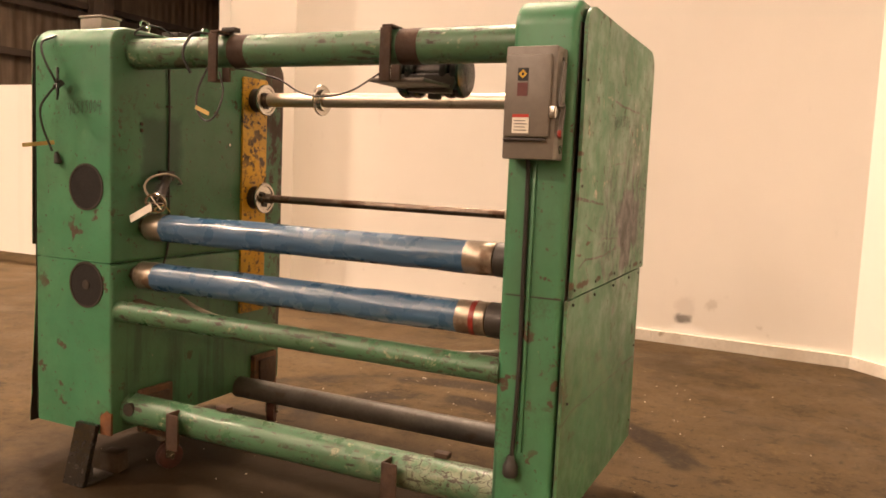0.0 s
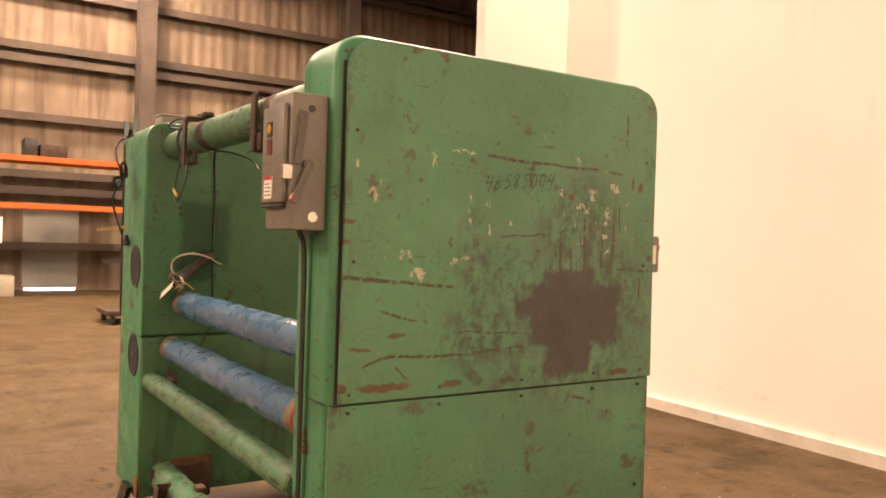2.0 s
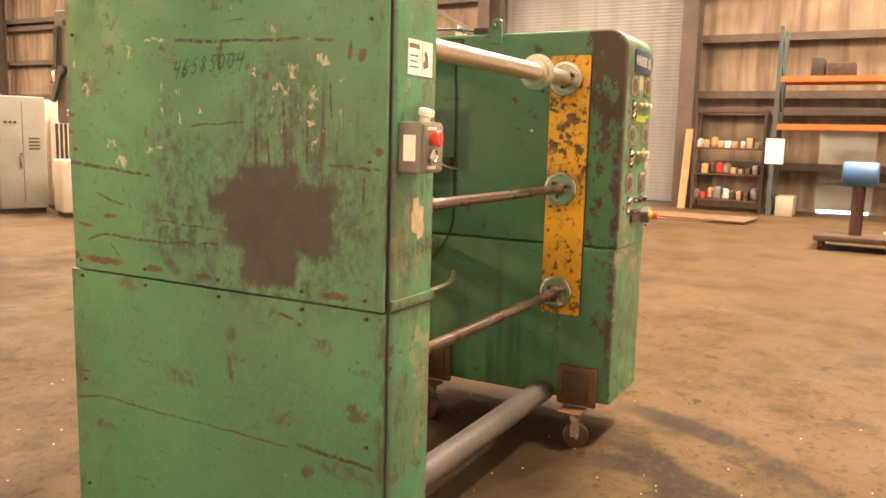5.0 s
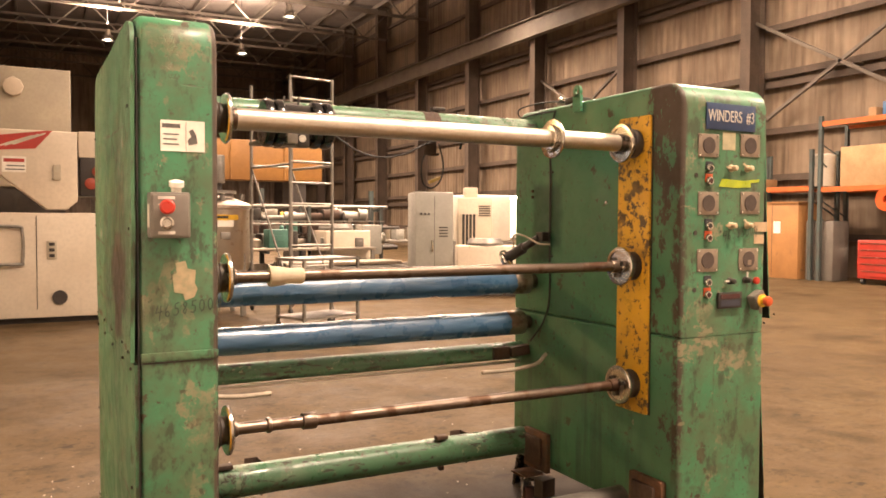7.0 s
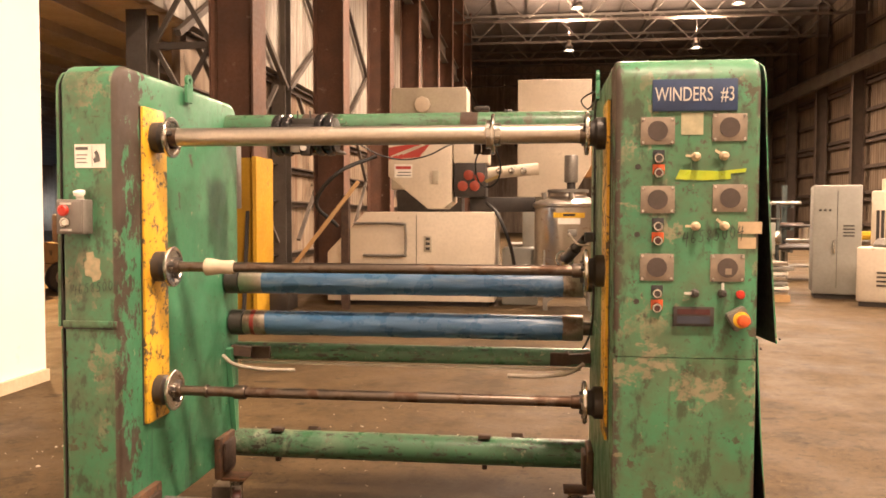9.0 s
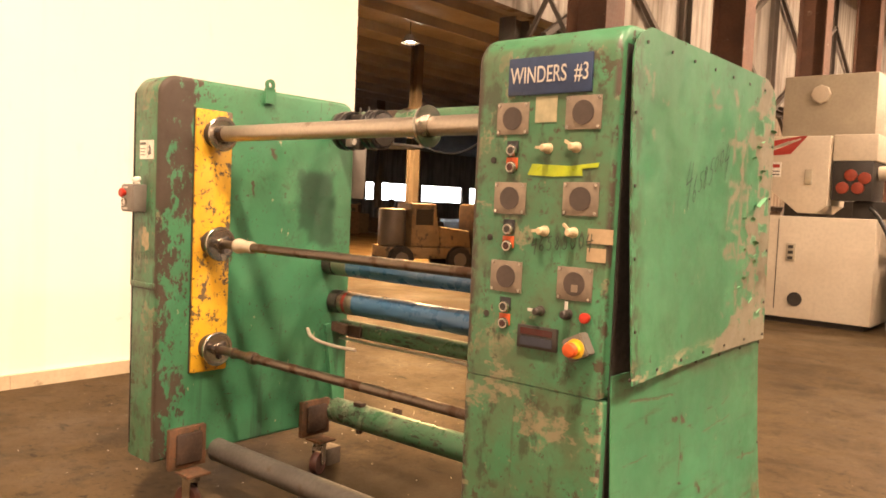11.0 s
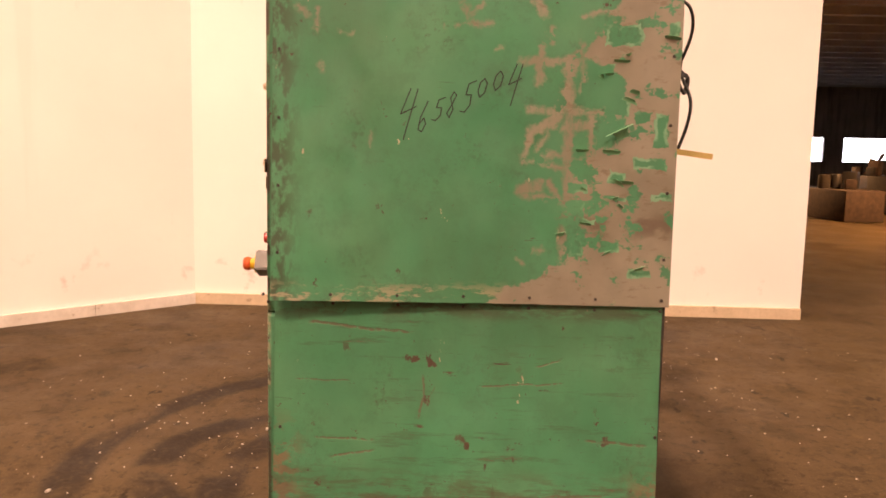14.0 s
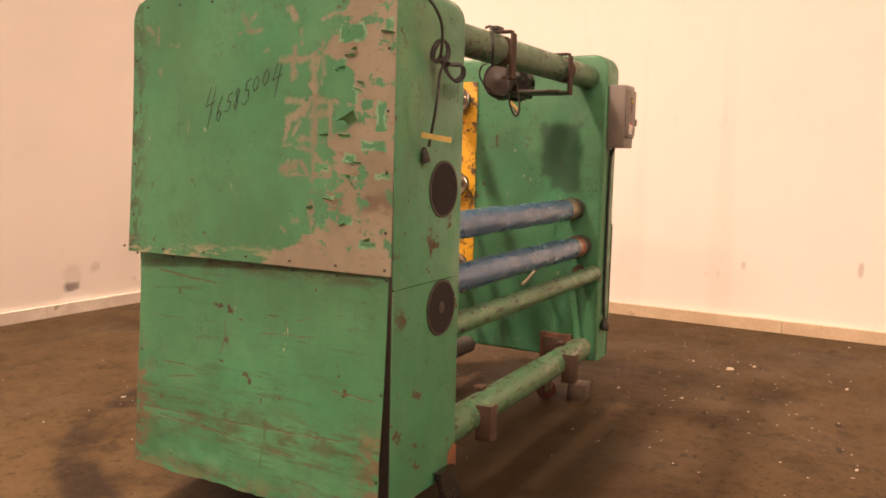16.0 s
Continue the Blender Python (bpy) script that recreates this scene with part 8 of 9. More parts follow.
tub = thing("round_tub", "wide round stainless tub", "tub", (-9.6, -6.5, 0))
part("shell", lathe(bmesh.new(), (-9.6, -6.5, 0), [(0.50, 0.44), (0.66, 0.50), (0.68, 0.53), (0.68, 0.70), (0.70, 0.72), (0.70, 0.75), (0.68, 0.77), (0.68, 0.97), (0.70, 0.99), (0.70, 1.02), (0.64, 1.02), (0.64, 0.92)], 40), stainless, tub)
part("pedestal", lathe(bmesh.new(), (-9.6, -6.5, 0), [(0.58, 0.10), (0.58, 0.16), (0.50, 0.22), (0.50, 0.40), (0.46, 0.45)], 32), cream, tub, "cream round pedestal")
part("skid", B(-10.25, -8.95, -7.1, -5.9, 0, 0.10, 0.01), lumber_mat, tub, "timber skid")
solo("utility_bin", lathe(bmesh.new(), (-10.6, -8.3, 0), [(0.22, 0), (0.27, 1.15), (0.28, 1.2)], 20), yellow_plastic, "tall yellow plastic bin", "bin", (-10.6, -8.3, 0))
pal = thing("pallet", "wooden pallet with plywood sheet on the floor", "pallet", (-8.35, -4.3, 0))
for k in range(3):
    part("runner", B(-9.0, -7.75, -4.72 + k * 0.4, -4.64 + k * 0.4, 0, 0.09), lumber_mat, pal)
for k in range(6):
    part("slat", B(-8.98 + k * 0.21, -8.84 + k * 0.21, -4.76, -3.80, 0.09, 0.11), lumber_mat, pal)
solo("plywood_sheet", B(-8.9, -7.9, -4.70, -3.95, 0.11, 0.125, turn=6), ply, "plywood sheet on a pallet", "sheet", (-8.4, -4.3, 0.11))

# ---- forklift trucks
def forklift(name, x, y, turn, mat_, label, mast=True):
    t = thing(name, label, "forklift" if mast else "vehicle", (0, 0, 0), "forklifts" if mast else "")
    body = part("body", P([(-1.20, 0.28), (0.55, 0.28), (0.62, 0.75), (0.10, 0.80), (0.0, 1.02), (-0.75, 1.08), (-1.10, 1.02), (-1.25, 0.70)], "x", -0.52, 0.52, bevel=0.05), mat_, t)
    cw = part("counterweight", P([(-1.62, 0.45), (-1.15, 0.32), (-1.08, 1.12), (-1.40, 1.12), (-1.60, 0.95)], "x", -0.56, 0.56, bevel=0.08), mat_, t)
    part("tow_pin", B(-0.08, 0.08, -1.68, -1.55, 0.48, 0.62, 0.01), iron_black, cw)
    seat = part("seat", B(-0.26, 0.26, -0.70, -0.20, 1.05, 1.18, 0.05), rubber, t)
    part("seat_back", B(-0.26, 0.26, -0.78, -0.66, 1.15, 1.62, 0.04), rubber, seat)
    part("gas_cylinder", C((-0.40, -1.15, 1.28), (0.40, -1.15, 1.28), 0.16, 20, bevel=0.05), white_plastic, t, "pale gas cylinder")
    for k in range(3):
        part("rear_opening", B(-0.36 + k * 0.26, -0.16 + k * 0.26, -1.66, -1.50, 0.72, 1.04, 0.01), iron_black, cw)
    guard = part("overhead_guard" if mast else "engine_hood", B(-0.50, 0.50, -0.95, 0.35, *((2.08, 2.12) if mast else (1.06, 1.10))), iron_black if mast else mat_, t)
    for k in range(6 if mast else 0):
        part("guard_bar", B(-0.48, 0.48, -0.85 + k * 0.2, -0.81 + k * 0.2, 2.12, 2.16), iron_black, guard)
    for s in (-1, 1):
        for yy, r in ((0.42, 0.33), (-1.05, 0.27)):
            w_ = part("wheel", lathe(bmesh.new(), (s * 0.50, yy, r), [(r * 0.7, -0.10), (r * 0.96, -0.09), (r, -0.05), (r, 0.05), (r * 0.96, 0.09), (r * 0.7, 0.10)], 26, (1, 0, 0)), tyre, t)
            part("rim", C((s * 0.50 - 0.105, yy, r), (s * 0.50 + 0.105, yy, r), r * 0.55, 20), mat_, w_)
        if not mast:
            continue
        part("guard_post", beam(bmesh.new(), (s * 0.48, -0.95, 1.05), (s * 0.48, -0.88, 2.10), 0.06, 0.06), iron_black, t)
        part("guard_post", beam(bmesh.new(), (s * 0.48, 0.48, 0.75), (s * 0.48, 0.30, 2.10), 0.06, 0.06), iron_black, t)
        part("mast_rail", B(s * 0.36 - 0.05, s * 0.36 + 0.05, 0.78, 0.92, 0.1, 2.2), iron_black, t)
        part("fork", B(s * 0.25 - 0.06, s * 0.25 + 0.06, 0.95, 2.0, 0.06, 0.10), iron_black, t)
    if mast:
        part("mast_crossbar", B(-0.40, 0.40, 0.80, 0.90, 2.12, 2.20), iron_black, t)
        part("carriage", B(-0.50, 0.50, 0.90, 0.95, 0.10, 0.55), iron_black, t)
    part("steering_wheel", ring(bmesh.new(), (0, 0.12, 1.28), (0, -0.6, 1), 0.17, 0.145, 0.025, 24), rubber, t)
    t.matrix_basis = pose(x, y, 0, 0, 0, turn)
    return t


bay_tan = surface("dusty_tan_enamel", (0.26, 0.17, 0.075), (0.17, 0.115, 0.055), 0.6, 0, 3, 20, 0.08, dirt=(0.06, 0.045, 0.03), dirt_at=0.55)
forklift("forklift", -12.30, -6.70, 168, fork_yellow, "bright yellow counterbalance forklift with gas cylinder")
forklift("forklift", 12.8, -9.0, 60, bay_tan, "dusty tan forklift in the side bay")

tt = thing("tow_tractor", "small dusty tan tow tractor with cab", "vehicle", (7.3, -7.3, 0))
TY = Matrix.Translation((7.3, -7.3, 0)) @ Matrix.Rotation(radians(65), 4, "Z")


def at_tt(bm):
    bmesh.ops.transform(bm, matrix=TY, verts=bm.verts[:])
    return bm


part("chassis", at_tt(B(-1.0, 1.0, -0.45, 0.45, 0.30, 0.55, 0.04)), bay_tan, tt)
part("bonnet", at_tt(P([(-1.0, 0.55), (-0.25, 0.55), (-0.25, 1.0), (-0.95, 0.92)], "y", -0.42, 0.42, bevel=0.05)), bay_tan, tt)
cb = part("cab", at_tt(P([(-0.25, 0.55), (0.45, 0.55), (0.45, 1.48), (-0.12, 1.48)], "y", -0.45, 0.45, bevel=0.04)), bay_tan, tt)
for s in (-1, 1):
    part("side_window", at_tt(B(-0.05, 0.35, s * 0.455 - 0.006, s * 0.455 + 0.006, 1.02, 1.36)), dark_glass, cb)
part("rear_drum", at_tt(C((0.72, 0, 0.55), (0.72, 0, 1.35), 0.30, 28, bevel=0.04)), box_grey, tt)
for u in (-0.68, 0.68):
    for s in (-1, 1):
        w_ = part("wheel", at_tt(C((u, s * 0.38, 0.29), (u, s * 0.56, 0.29), 0.29, 26, bevel=0.04)), tyre, tt)
        part("rim", at_tt(C((u, s * 0.40, 0.29), (u, s * 0.57, 0.29), 0.15, 18)), box_grey, w_)

# ---- pallet racks
def rack(x0, y0, y1, levels, top, label, seed, post=rack_post, full=0.82, ground=True):
    t = thing("pallet_rack", label, "rack", (x0, (y0 + y1) / 2, 0), "pallet racks")
    for y in (y0, y1):
        for x in (x0, x0 + 1.0):
            part("post", B(x - 0.045, x + 0.045, y - 0.045, y + 0.045, 0, top), post, t)
        for k in range(int(top / 0.7)):
            part("lattice", beam(bmesh.new(), (x0, y, 0.2 + 0.7 * k), (x0 + 1.0, y, 0.2 + 0.7 * (k + (1 if k % 2 else 0.6))), 0.025, 0.025), post, t)
    for z in levels:
        for x in (x0, x0 + 1.0):
            part("beam", B(x - 0.025, x + 0.025, y0 + 0.045, y1 - 0.045, z - 0.06, z + 0.06), rack_orange, t, "orange rack beam")
        part("deck", B(x0 + 0.03, x0 + 0.97, y0 + 0.05, y1 - 0.05, z + 0.02, z + 0.05), ply, t)
    r = random.Random(seed)
    for z in (0.0, *levels) if ground else levels:
        zz = z + 0.05 if z else 0.0
        y = y0 + 0.12
        while y < y1 - 0.5:
            w, h = r.uniform(0.16, 0.62), r.uniform(0.12, 0.48)
            if y + w > y1 - 0.08:
                break
            if r.random() < full:
                m_ = r.choice(CARTON)
                bm = B(x0 + 0.15, x0 + 0.92, y, y + w, zz, zz + h, 0.012)
                if r.random() < 0.5:
                    box(bm, x0 + 0.88, x0 + 0.935, y + w * 0.2, y + w * 0.7, zz + h * 0.3, zz + h * 0.7, 0.004)
                solo("storage_box", bm, m_, "storage box standing on a pallet rack", "box", (x0 + 0.5, y + w / 2, zz), "racked boxes")
            y += w + r.uniform(0.03, 0.25)
    return t


for y in (-18.9, -16.15):
    rack(-19.0, y, y + 2.7, (1.4, 2.5, 3.4), 4.2, "tall pallet rack with orange beams and boxes", 20 + int(-y))
for y, tops, h in ((-11.6, (2.32,), 3.3), (-9.45, (2.32,), 3.3), (-7.1, (2.28, 3.9), 4.1)):
    rack(-19.0, y, y + 2.1, tops, h, "pallet rack with one loaded beam level over stored things", 30 + int(-y), full=0.55, ground=False)
solo("white_drum", lathe(bmesh.new(), (-18.4, -7.32, 2.37), [(0.27, 0), (0.29, 0.04), (0.29, 0.72), (0.30, 0.74), (0.30, 0.79), (0.2, 0.82)], 24), white_plastic, "white plastic drum on the rack", "drum", (-18.4, -7.32, 2.37))
solo("wooden_crate", B(-18.85, -18.05, -6.6, -5.3, 3.96 - 1.62, 3.30, 0.02), ply, "large pale wooden crate on the rack", "crate", (-18.4, -6.0, 2.34))
# a brightly lit white booth against the far wall
lb = thing("lit_booth", "white work booth under a bright tube lamp", "booth", (-14.9, -15.65, 0))
part("back_panel", B(-15.10, -15.04, -17.2, -14.1, 0, 2.25), white_plastic, lb)
for y in (-17.2, -14.16):
    part("side_panel", B(-15.04, -14.4, y, y + 0.06, 0, 2.25), white_plastic, lb)
part("roof_panel", B(-15.10, -14.4, -17.2, -14.1, 2.25, 2.29), white_plastic, lb)
part("counter", B(-15.04, -14.5, -17.14, -14.16, 0.85, 0.9), galv, lb)
part("tube_lamp", B(-14.5, -14.42, -17.0, -14.3, 2.16, 2.24), glow("booth_tube", (1.0, 0.90, 0.72), 22.0), lb, "bright tube lamp")
bl = bpy.data.lights.new("booth_tube_light", "AREA")
bl.shape, bl.size, bl.size_y, bl.energy, bl.color = "RECTANGLE", 2.7, 0.06, 150, (1.0, 0.86, 0.62)
new("booth_tube_light", bl).matrix_world = pose(-14.46, -15.65, 2.15, 0, 30, 0) @ pose(0, 0, 0, 0, 0, 90)
rack(-19.0, 2.75, 5.6, (1.96, 2.98), 4.1, "nearly empty pallet rack with orange beams beside a door", 40, full=0.2)

jr = thing("junk_shelf", "dark steel shelf crammed with odd parts", "shelf", (-19.1, 1.75, 0))
for y in (0.98, 2.5):
    for x in (-19.05, -18.5):
        part("post", B(x - 0.03, x + 0.03, y - 0.03, y + 0.03, 0, 2.35), rusty, jr)
for z in (0.25, 0.85, 1.45, 2.30):
    part("shelf", B(-19.05, -18.5, 0.98, 2.5, z - 0.02, z + 0.02), rusty, jr)
r = random.Random(9)
for z in (0.27, 0.87, 1.47):
    for k in range(9):
        y = 1.06 + k * 0.16
        s = r.uniform(0.06, 0.11)
        bm = bmesh.new()
        if r.random() < 0.5:
            lathe(bm, (-18.75, y, z), [(s * 0.8, 0), (s, 0.03), (s * 0.9, s * 2.0), (s * 0.4, s * 2.6)], 12)
        else:
            box(bm, -18.95, -18.55, y - s * 0.7, y + s * 0.7, z, z + s * r.uniform(1.6, 3.2), 0.01)
        solo("machine_part", bm, r.choice([rusty, galv, lumber_mat, red_enamel, cardboard, white_plastic]), "odd machine part on the junk shelf", "part", (-18.75, y, z), "shelf junk")

for x, y, w, d, z0, turn in ((-15.9, 1.35, 1.2, 2.4, 0.0, 8), (-16.0, 1.5, 1.2, 2.4, 0.035, -4)):
    solo("plywood_sheet", B(x - w / 2, x + w / 2, y - d / 2, y + d / 2, z0, z0 + 0.03, turn=turn), old_ply, "worn plywood sheet lying on the floor", "sheet", (x, y, z0), "floor sheets")
solo("leaning_board", prism(bmesh.new(), [(-18.7, 0.0), (-18.66, 0.0), (-19.10, 1.9), (-19.14, 1.9)], "y", 0.62, 0.80), lumber_mat, "board leaning on the wall column", "board", (-18.9, 0.7, 0))
def wood_cabinet(y0, y1, h, label):
    t = thing("wooden_cabinet", label, "cabinet", (-18.3, (y0 + y1) / 2, 0), "wooden cabinets")
    part("case", B(-18.75, -17.9, y0, y1, 0, h, 0.01), crate_wood, t)
    part("door_gap", B(-17.902, -17.896, (y0 + y1) / 2 - 0.006, (y0 + y1) / 2 + 0.006, 0.05, h - 0.05), iron_black, t)
    part("top_board", B(-18.8, -17.86, y0 - 0.04, y1 + 0.04, h, h + 0.04), crate_wood, t)
    part("notice", B(-17.895, -17.888, (y0 + y1) / 2 + 0.05, (y0 + y1) / 2 + 0.27, h * 0.60, h * 0.76), white_paper, t)


crate_wood = surface("orange_brown_plywood", (0.40, 0.20, 0.065), (0.30, 0.145, 0.05), 0.6, 0, 2, 30, 0.08, dirt=(0.14, 0.08, 0.04), dirt_at=0.64)
wood_cabinet(-9.23, -7.64, 1.95, "wide orange-brown plywood cabinet under the rack")
wood_cabinet(-4.93, -4.33, 2.1, "tall brown wooden cabinet beside the roller door")
solo("grey_locker", B(-18.7, -18.1, -7.56, -6.78, 0, 1.5, 0.012), box_grey, "grey steel locker under the rack", "locker", (-18.3, -7.17, 0))
tc = thing("tool_chest", "red roller tool chest with drawers", "tool chest", (-18.3, -5.54, 0))
CY0, CY1 = -6.02, -5.07
part("case", B(-18.7, -17.95, CY0, CY1, 0.14, 1.05, 0.015), red_enamel, tc)
for k in range(5):
    d_ = part("drawer", B(-17.95, -17.935, CY0 + 0.04, CY1 - 0.04, 0.20 + k * 0.165, 0.34 + k * 0.165), red_enamel, tc)
    part("pull", B(-17.935, -17.915, CY0 + 0.08, CY1 - 0.08, 0.31 + k * 0.165, 0.325 + k * 0.165), chrome, d_)
for y in (CY0 + 0.12, CY1 - 0.12):
    part("wheel", C((-18.02, y - 0.03, 0.07), (-18.02, y + 0.03, 0.07), 0.07, 14), rubber, tc)
hr = thing("hose_reel", "orange hose reel hung on the rack post", "reel", (-17.9, -5.24, 2.0))
part("reel", ring(bmesh.new(), (-17.88, -5.24, 2.0), (1, 0, 0), 0.27, 0.09, 0.14), orange_plastic, hr)
part("bracket", B(-17.97, -17.93, -5.29, -5.19, 1.9, 2.26), iron_black, hr)
gd = thing("door_2", "grey steel side door with a glowing strip at its foot", "door", (-19.98, 4.2, 0), kind="structure")
part("leaf", B(-20.04, -19.99, 3.55, 4.75, 0.06, 2.1), grey_cab, gd)
# glowing strip added at the door's foot for the bright glint there
part("door_gap", B(-20.045, -20.0, 3.6, 4.7, 0.0, 0.055), daylight_card, gd, "glowing strip at the door's foot")
sg = thing("notice_board", "small white notice on the rack post", "sign", (-17.95, 2.75, 1.5))
part("sheet", B(-17.955, -17.945, 2.60, 2.98, 1.15, 1.70), white_paper, sg)

# ---- north-west corner: lumber, yellow frame, palletised engine, pump trolley
ls = thing("lumber_stack", "stack of pale sawn lumber by the wall", "lumber", (-18.4, 8.3, 0))
r = random.Random(2)
for j in range(9):
    for k in range(3):
        x = -18.75 + k * 0.27 + r.uniform(-0.03, 0.03)
        a, b = 6.9 + r.uniform(-0.2, 0.1), 9.9 + r.uniform(-0.3, 0.3)
        part("plank", B(x - 0.12, x + 0.12, a, b, 0.02 + j * 0.15, 0.14 + j * 0.15, 0.004), lumber_mat, ls)
yf = thing("yellow_lifting_frame", "tall yellow welded steel frame", "frame", (-13.6, 7.4, 0))
for y in (6.9, 7.9):
    for x in (-13.85, -13.35):
        part("upright", B(x - 0.07, x + 0.07, y - 0.07, y + 0.07, 0, 3.1), guard_yellow, yf)
for z in (0.3, 0.95, 1.6, 2.3, 3.0):
    part("crosspiece", B(-13.34, -13.26, 6.9, 7.9, z - 0.11, z + 0.11), guard_yellow, yf)
    part("crosspiece", B(-13.94, -13.86, 6.9, 7.9, z - 0.11, z + 0.11), guard_yellow, yf)
part("diagonal", beam(bmesh.new(), (-13.3, 6.95, 0.4), (-13.3, 7.85, 2.9), 0.05, 0.10), guard_yellow, yf)
ep = thing("palletised_engine", "grimy engine block on a wooden pallet", "engine", (-12.6, 6.3, 0))
part("pallet_base", B(-13.1, -12.1, 5.75, 6.85, 0, 0.12), lumber_mat, ep)
part("block", B(-12.95, -12.3, 5.95, 6.6, 0.12, 0.62, 0.05), iron_black, ep)
part("cylinder_head", B(-12.85, -12.4, 6.05, 6.5, 0.62, 0.80, 0.03), grey_pipe, ep)
part("flywheel", C((-12.6, 5.92, 0.36), (-12.6, 5.99, 0.36), 0.22, 24), rusty, ep)
part("manifold", W([(-12.3, 6.1, 0.6), (-12.15, 6.2, 0.75), (-12.15, 6.45, 0.75), (-12.3, 6.6, 0.6)], 0.05), rusty, ep)
pt = thing("pump_trolley", "small trolley carrying a blue-topped pump", "trolley", (-12.6, 4.6, 0))
part("deck", B(-13.1, -12.15, 4.05, 5.15, 0.14, 0.22, 0.01), rusty, pt)
for x in (-13.0, -12.25):
    for y in (4.15, 5.05):
        part("wheel", C((x, y - 0.03, 0.075), (x, y + 0.03, 0.075), 0.075, 14), rubber, pt)
part("pillar", C((-12.6, 4.6, 0.22), (-12.6, 4.6, 1.02), 0.09, 18), wheel_red, pt)
part("pump_head", C((-12.6, 4.35, 1.14), (-12.6, 4.85, 1.14), 0.19, 24, bevel=0.05), blue_enamel, pt, "blue pump head")
part("crossbar", B(-12.64, -12.56, 4.05, 5.15, 0.96, 1.02), iron_black, pt)
sk = thing("scrap_skid", "skid of rusty scrap parts", "skid", (-12.4, 3.2 + 2.2, 0))
part("base", B(-14.9, -13.6, 5.0, 6.2, 0, 0.10), lumber_mat, sk)
part("crate", B(-14.8, -13.7, 5.1, 6.1, 0.10, 0.62, 0.02), wood_old, sk)

# ---- side bay clutter
r = random.Random(14)
for k in range(30):
    x, y = r.uniform(15, 27), -3.0 - k * 0.65 + r.uniform(-0.4, 0.4)
    w, d, h = r.uniform(0.9, 1.8), r.uniform(0.8, 1.5), r.uniform(0.8, 1.5)
    t = thing("stored_machine", "dark stored machine on the side bay floor", "machine", (x, y, 0), "stored machines")
    part("case", B(x - w / 2, x + w / 2, y - d / 2, y + d / 2, 0, h * 0.75, 0.04, turn=r.uniform(-25, 25)), r.choice([iron_black, rusty, wood_old]), t)
    top = h * 0.75
    for q in range(r.randint(2, 4)):
        u, v, e = x + r.uniform(-0.4, 0.4) * w, y + r.uniform(-0.4, 0.4) * d, r.uniform(0.10, 0.28)
        shape = B(u - e, u + e, v - e * 0.7, v + e * 0.7, top, top + r.uniform(0.15, 0.6), 0.02, turn=r.uniform(-40, 40)) if r.random() < 0.6 else C((u, v, top), (u, v, top + r.uniform(0.15, 0.7)), e * 0.6, 14, bevel=0.02)
        part("fitting", shape, r.choice([iron_black, rusty, wood_old]), t)
    part("arm", beam(bmesh.new(), (x, y, top), (x + r.uniform(-0.9, 0.9), y + r.uniform(-0.6, 0.6), top + r.uniform(0.2, 0.7)), 0.07, 0.07), r.choice([iron_black, rusty]), t)
for y in (-3.5, -12.0, -20.5):
    for x in (12.0, 22.0, 32.0):
        solo("bay_post", h_column(bmesh.new(), x, y, 0, 6.2, 0.3, 0.25), frame_grey, "grey roof post in the side bay", "column", (x, y, 0), "side bay posts", "structure")
# angle irons leaning on the column guard, a strut and odds and ends
for x, tilt, m_ in ((1.74, 0.02, iron_black), (1.85, 0.25, iron_black), (1.98, 0.30, rusty), (2.25, 0.18, rusty)):
    b = beam(bmesh.new(), (x, -4.62, 0.0), (x + tilt * 1.6, -4.90, 1.55), 0.05, 0.05)
    solo("angle_iron", b, m_, "steel angle leaning on the yellow guard", "bar", (x, -4.62, 0), "leaning angles")
st_ = thing("timber_strut", "yellow-brown timber strut on a low stand", "strut", (1.0, -5.5, 0))
part("strut", beam(bmesh.new(), (1.60, -5.6, 0.30), (0.25, -5.65, 2.02), 0.05, 0.06), lumber_mat, st_)
part("stand", B(1.30, 1.75, -5.85, -5.35, 0, 0.32, 0.01), iron_black, st_)
part("stand_post", B(0.42, 0.54, -5.80, -5.68, 0, 1.80), rusty, st_)
for k in range(5):
    bx = B(2.75, 3.25, -6.5, -6.0, 0.32 * k, 0.32 * k + 0.30, 0.01, turn=k * 4 - 8)
    solo("parts_carton", bx, [cardboard, white_plastic, red_enamel, cardboard, cream][k], "stacked carton beside the column", "box", (3.0, -6.25, 0.32 * k), "column cartons")

# ---- coiled hose and oddments between the guarded columns
hc = thing("hose_coil", "dark hose coiled beside the yellow guard", "hose", (3.0, -4.75, 0))
r = random.Random(77)
for k in range(6):
    a0, rad = r.uniform(0, 6.28), r.uniform(0.27, 0.40)
    pts = [(2.95 + rad * math.cos(a0 + j * 0.7) + r.uniform(-0.03, 0.03), -4.70 - 0.03 * k - 0.12 * math.sin(a0 + j * 0.7), 0.43 + rad * math.sin(a0 + j * 0.7) + r.uniform(-0.02, 0.02)) for j in range(10)]
    part("coil", W(pts, 0.016, 6), cable_black if k % 2 else rubber, hc)
part("hose_end", W([(2.9, -4.7, 0.06), (2.5, -4.55, 0.02), (2.2, -4.50, 0.02), (1.9, -4.62, 0.02)], 0.016, 6), cable_black, hc)
gm = thing("gear_housing", "orange-brown gear housing stored in the side bay", "machine", (6.4, -9.0, 0))
part("case", B(5.6, 7.2, -9.6, -8.4, 0, 1.5, 0.05), rusty, gm)
part("cover", C((6.4, -8.4, 0.8), (6.4, -8.25, 0.8), 0.5, 28, bevel=0.02), rusty, gm)
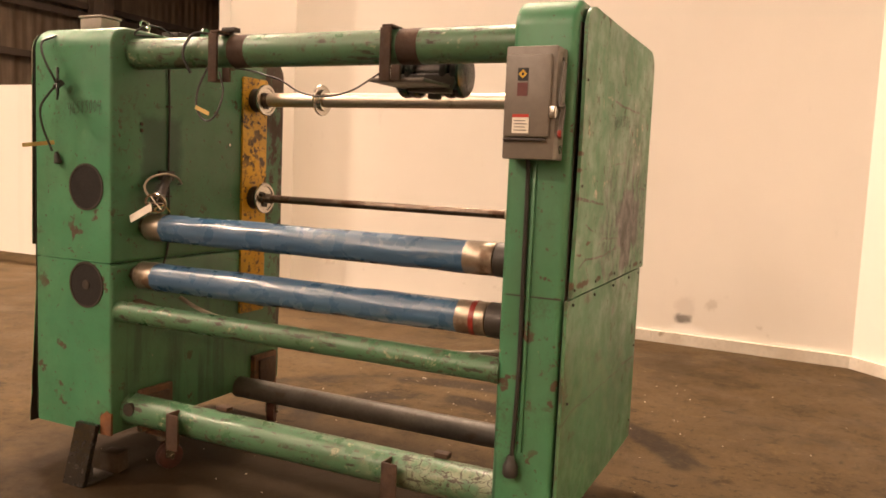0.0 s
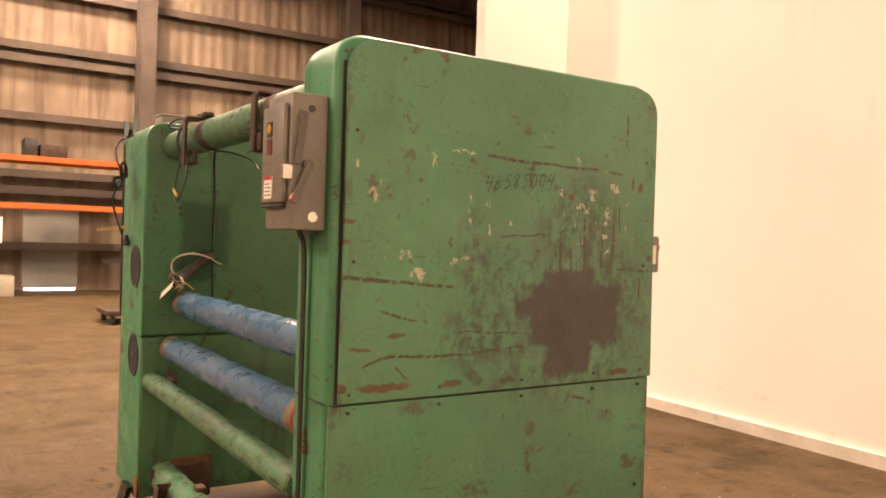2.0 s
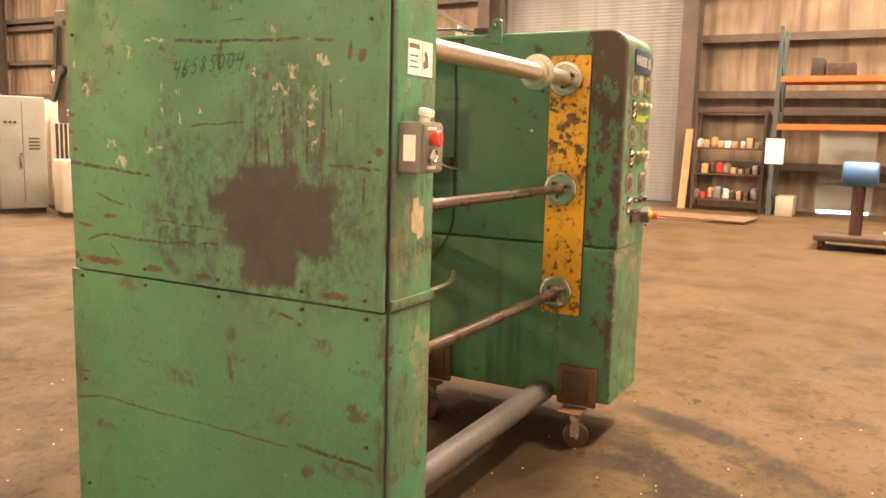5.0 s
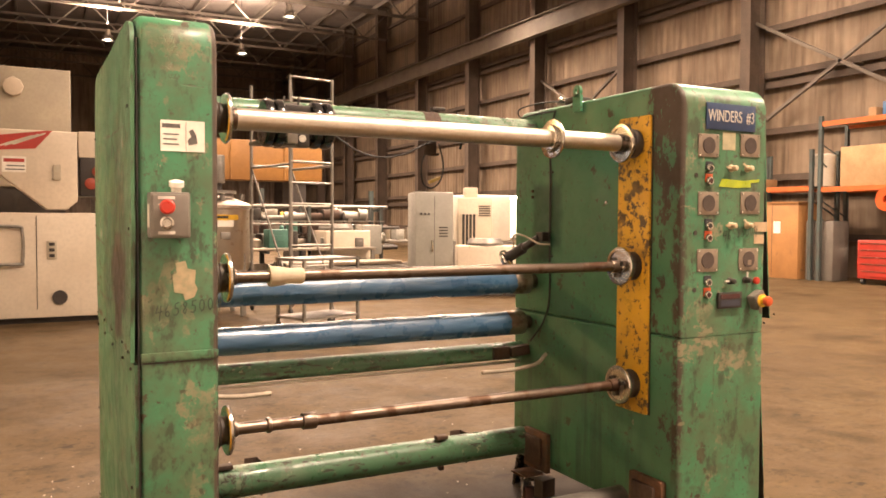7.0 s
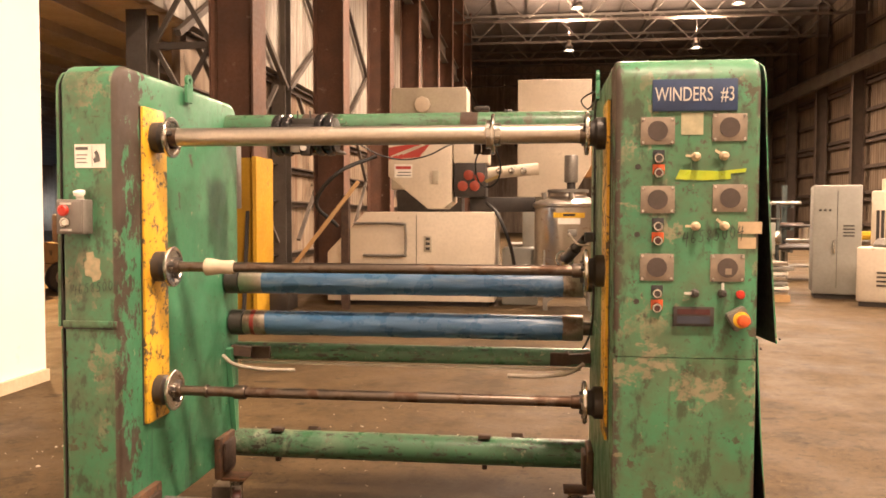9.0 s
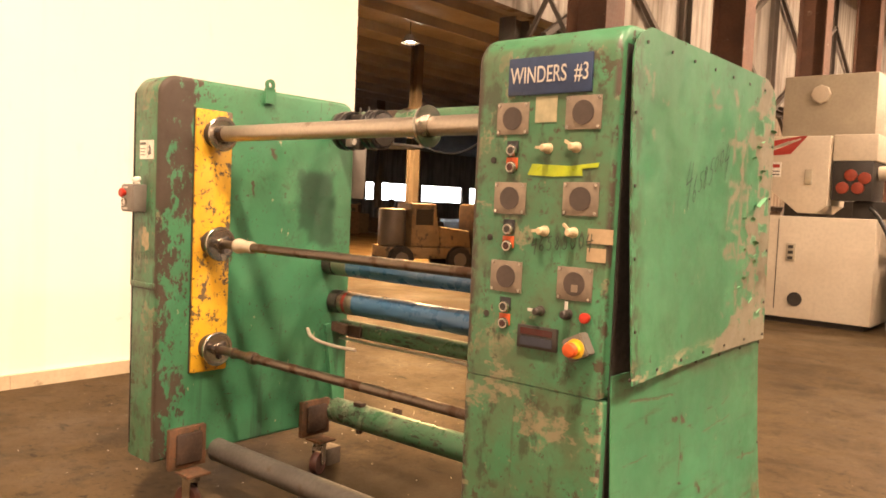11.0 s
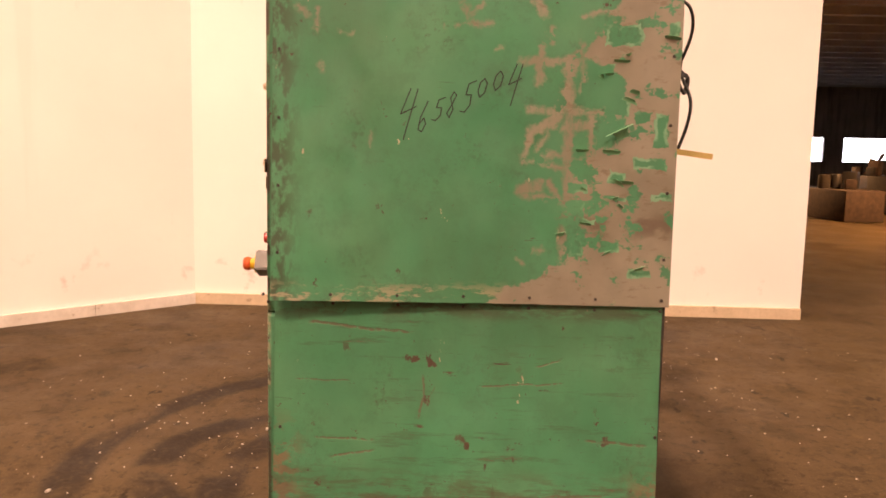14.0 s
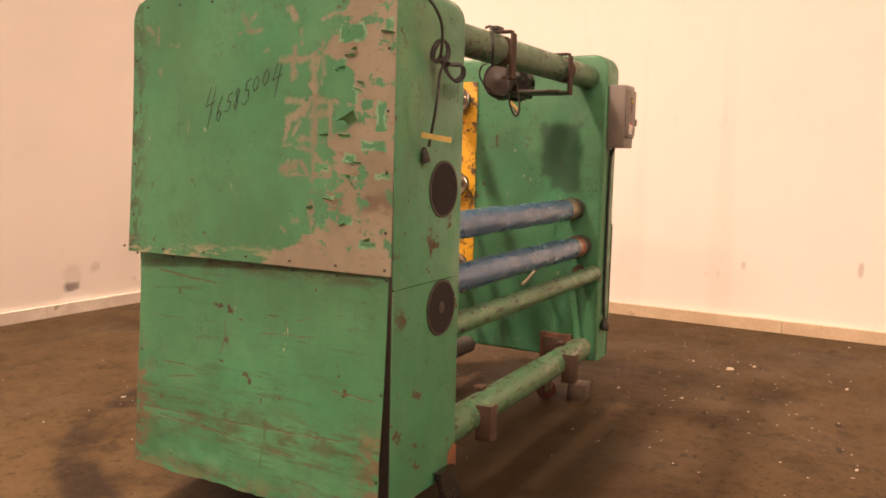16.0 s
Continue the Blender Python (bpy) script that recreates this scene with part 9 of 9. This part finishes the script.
part("motor", C((5.8, -8.9, 1.7), (6.9, -8.9, 1.7), 0.22, 20, bevel=0.03), iron_black, gm)

# ---- crowded parts rack and stacked sheet metal behind the scaffold
sr = thing("parts_rack", "low steel rack crowded with bars and machine parts", "rack", (-5.6, -9.9, 0))
for x in (-7.2, -5.6, -4.0):
    for y in (-10.2, -9.6):
        part("post", B(x - 0.03, x + 0.03, y - 0.03, y + 0.03, 0, 1.75), rack_post, sr)
for z in (0.35, 0.95, 1.45):
    part("shelf", B(-7.25, -3.95, -10.25, -9.55, z - 0.025, z), galv, sr)
r = random.Random(91)
for mat_, seed in ((stainless, 1), (iron_black, 2), (rusty, 3), (galv, 4), (yellow_plastic, 5), (beige, 6)):
    bm = bmesh.new()
    for k in range(16 if mat_ not in (yellow_plastic, beige) else 4):
        x, z = r.uniform(-7.1, -4.3), r.choice((0.35, 0.95, 1.45))
        w, h, y = r.uniform(0.08, 0.34), r.uniform(0.05, 0.26), r.uniform(-10.1, -9.75)
        if r.random() < 0.45:
            cyl(bm, (x, y, z + h / 2), (x + w * 1.6, y, z + h / 2), h / 2, 12)
        else:
            box(bm, x, x + w, y - 0.1, y + 0.12, z, z + h, 0.006)
    tagged(part("stored_part", bm, mat_, sr, "assorted small machine parts"), kind="stuff")
for k in range(7):
    z = 0.12 + 0.085 * k
    solo("metal_sheet", B(-6.9 + r.uniform(-0.1, 0.1), -4.6 + r.uniform(-0.15, 0.15), -8.5 + r.uniform(-0.05, 0.05), -7.75 + r.uniform(-0.05, 0.05), z, z + 0.06, 0.006, turn=r.uniform(-2, 2)),
         (stainless, white_plastic, galv)[k % 3], "flat metal panel in a stack", "panel", (-5.7, -8.1, z), "stacked panels")
solo("panel_pallet", B(-6.9, -4.6, -8.5, -7.75, 0, 0.12), lumber_mat, "timber pallet under stacked metal panels", "pallet", (-5.7, -8.1, 0))

# ---- floor litter in the booth
paint_chip = surface("pale_litter", (0.55, 0.50, 0.42), None, 0.8, 0, 20, 60, 0)
lit = bmesh.new()
r = random.Random(31)
ZONES = ((-1.6, 4.6, 0.55, 0.42, 150), (-1.2, 5.3, 1.3, 0.8, 90), (0.2, 3.0, 0.7, 1.4, 40), (-1.3, 1.7, 1.3, 0.5, 45), (-3.6, 5.2, 1.2, 0.8, 40), (-2.2, 3.2, 0.7, 0.4, 40), (0.3, 1.2, 0.8, 0.8, 40))
for cx, cy, sx, sy, n in ZONES:
    for k in range(int(n * 0.55)):
        x, y = r.gauss(cx, sx), r.gauss(cy, sy)
        if x > 1.7 or y > 7.0:
            continue
        q = r.uniform(0.0018, 0.0044) * (2.2 if r.random() < 0.07 else 1)
        m = pose(x, y, q * 0.35, r.uniform(-20, 20), r.uniform(-20, 20), r.uniform(0, 180)) @ Matrix.Diagonal((q * r.uniform(0.7, 1.8), q, q * 0.5, 1))
        bmesh.ops.create_icosphere(lit, subdivisions=1, radius=1.0, matrix=m) if q > 0.012 else bmesh.ops.create_cube(lit, size=1.6, matrix=m)
solo("floor_litter", lit, paint_chip, "scattered pale crumbs on the concrete floor", "litter", kind="stuff", smooth=False)


# ---------------------------------------------------------------- litter on the floor behind the machine
litter_mat = surface("chalky_plaster_chip", (0.62, 0.55, 0.45), (0.45, 0.38, 0.29), 0.8, 0, 40, 90, 0.1)
rng = random.Random(77)


def chip(bm, x, y, size, z0=0.0):
    """A thin broken flake with an uneven outline, lying on the floor."""
    n, turn, slim = rng.randint(5, 7), rng.uniform(0, 6.28), rng.uniform(0.35, 0.8)
    h = size * rng.uniform(0.10, 0.22)
    low, high = [], []
    for k in range(n):
        a = 2 * math.pi * k / n
        r = size * 0.5 * rng.uniform(0.6, 1.1)
        u, v = r * math.cos(a), r * slim * math.sin(a)
        px_, py_ = u * math.cos(turn) - v * math.sin(turn), u * math.sin(turn) + v * math.cos(turn)
        low.append(bm.verts.new((x + px_, y + py_, z0)))
        high.append(bm.verts.new((x + px_ * 0.85, y + py_ * 0.85, z0 + h * rng.uniform(0.6, 1.2))))
    bm.faces.new(high)
    bm.faces.new(low[::-1])
    for k in range(n):
        bm.faces.new((low[k], low[(k + 1) % n], high[(k + 1) % n], high[k]))


for lx, ly, ls in ((0.30, 1.97, 0.075), (0.49, 1.83, 0.055), (-0.58, 2.11, 0.028), (-0.19, 1.96, 0.032), (0.40, 2.24, 0.035), (-0.58, 2.51, 0.025),
                   (-0.64, 1.71, 0.022), (0.53, 1.86, 0.030), (0.22, 1.22, 0.04)):
    bm = bmesh.new()
    chip(bm, 0, 0, ls)
    ob = new("plaster_chip", mesh_of("plaster_chip", bm, litter_mat, False))
    ob.location = (lx, ly, 0.0005)
    tagged(ob, "small broken chip of pale plaster on the floor", "debris", "chips scattered on the floor")
bm = bmesh.new()
for k in range(170):
    chip(bm, rng.gauss(-0.3, 1.5), rng.gauss(1.5, 0.9), rng.uniform(0.006, 0.017), 0.0004)
tagged(new("floor_crumbs", mesh_of("floor_crumbs", bm, litter_mat, False)), "pale crumbs of plaster strewn over the concrete", "debris", "", "stuff")
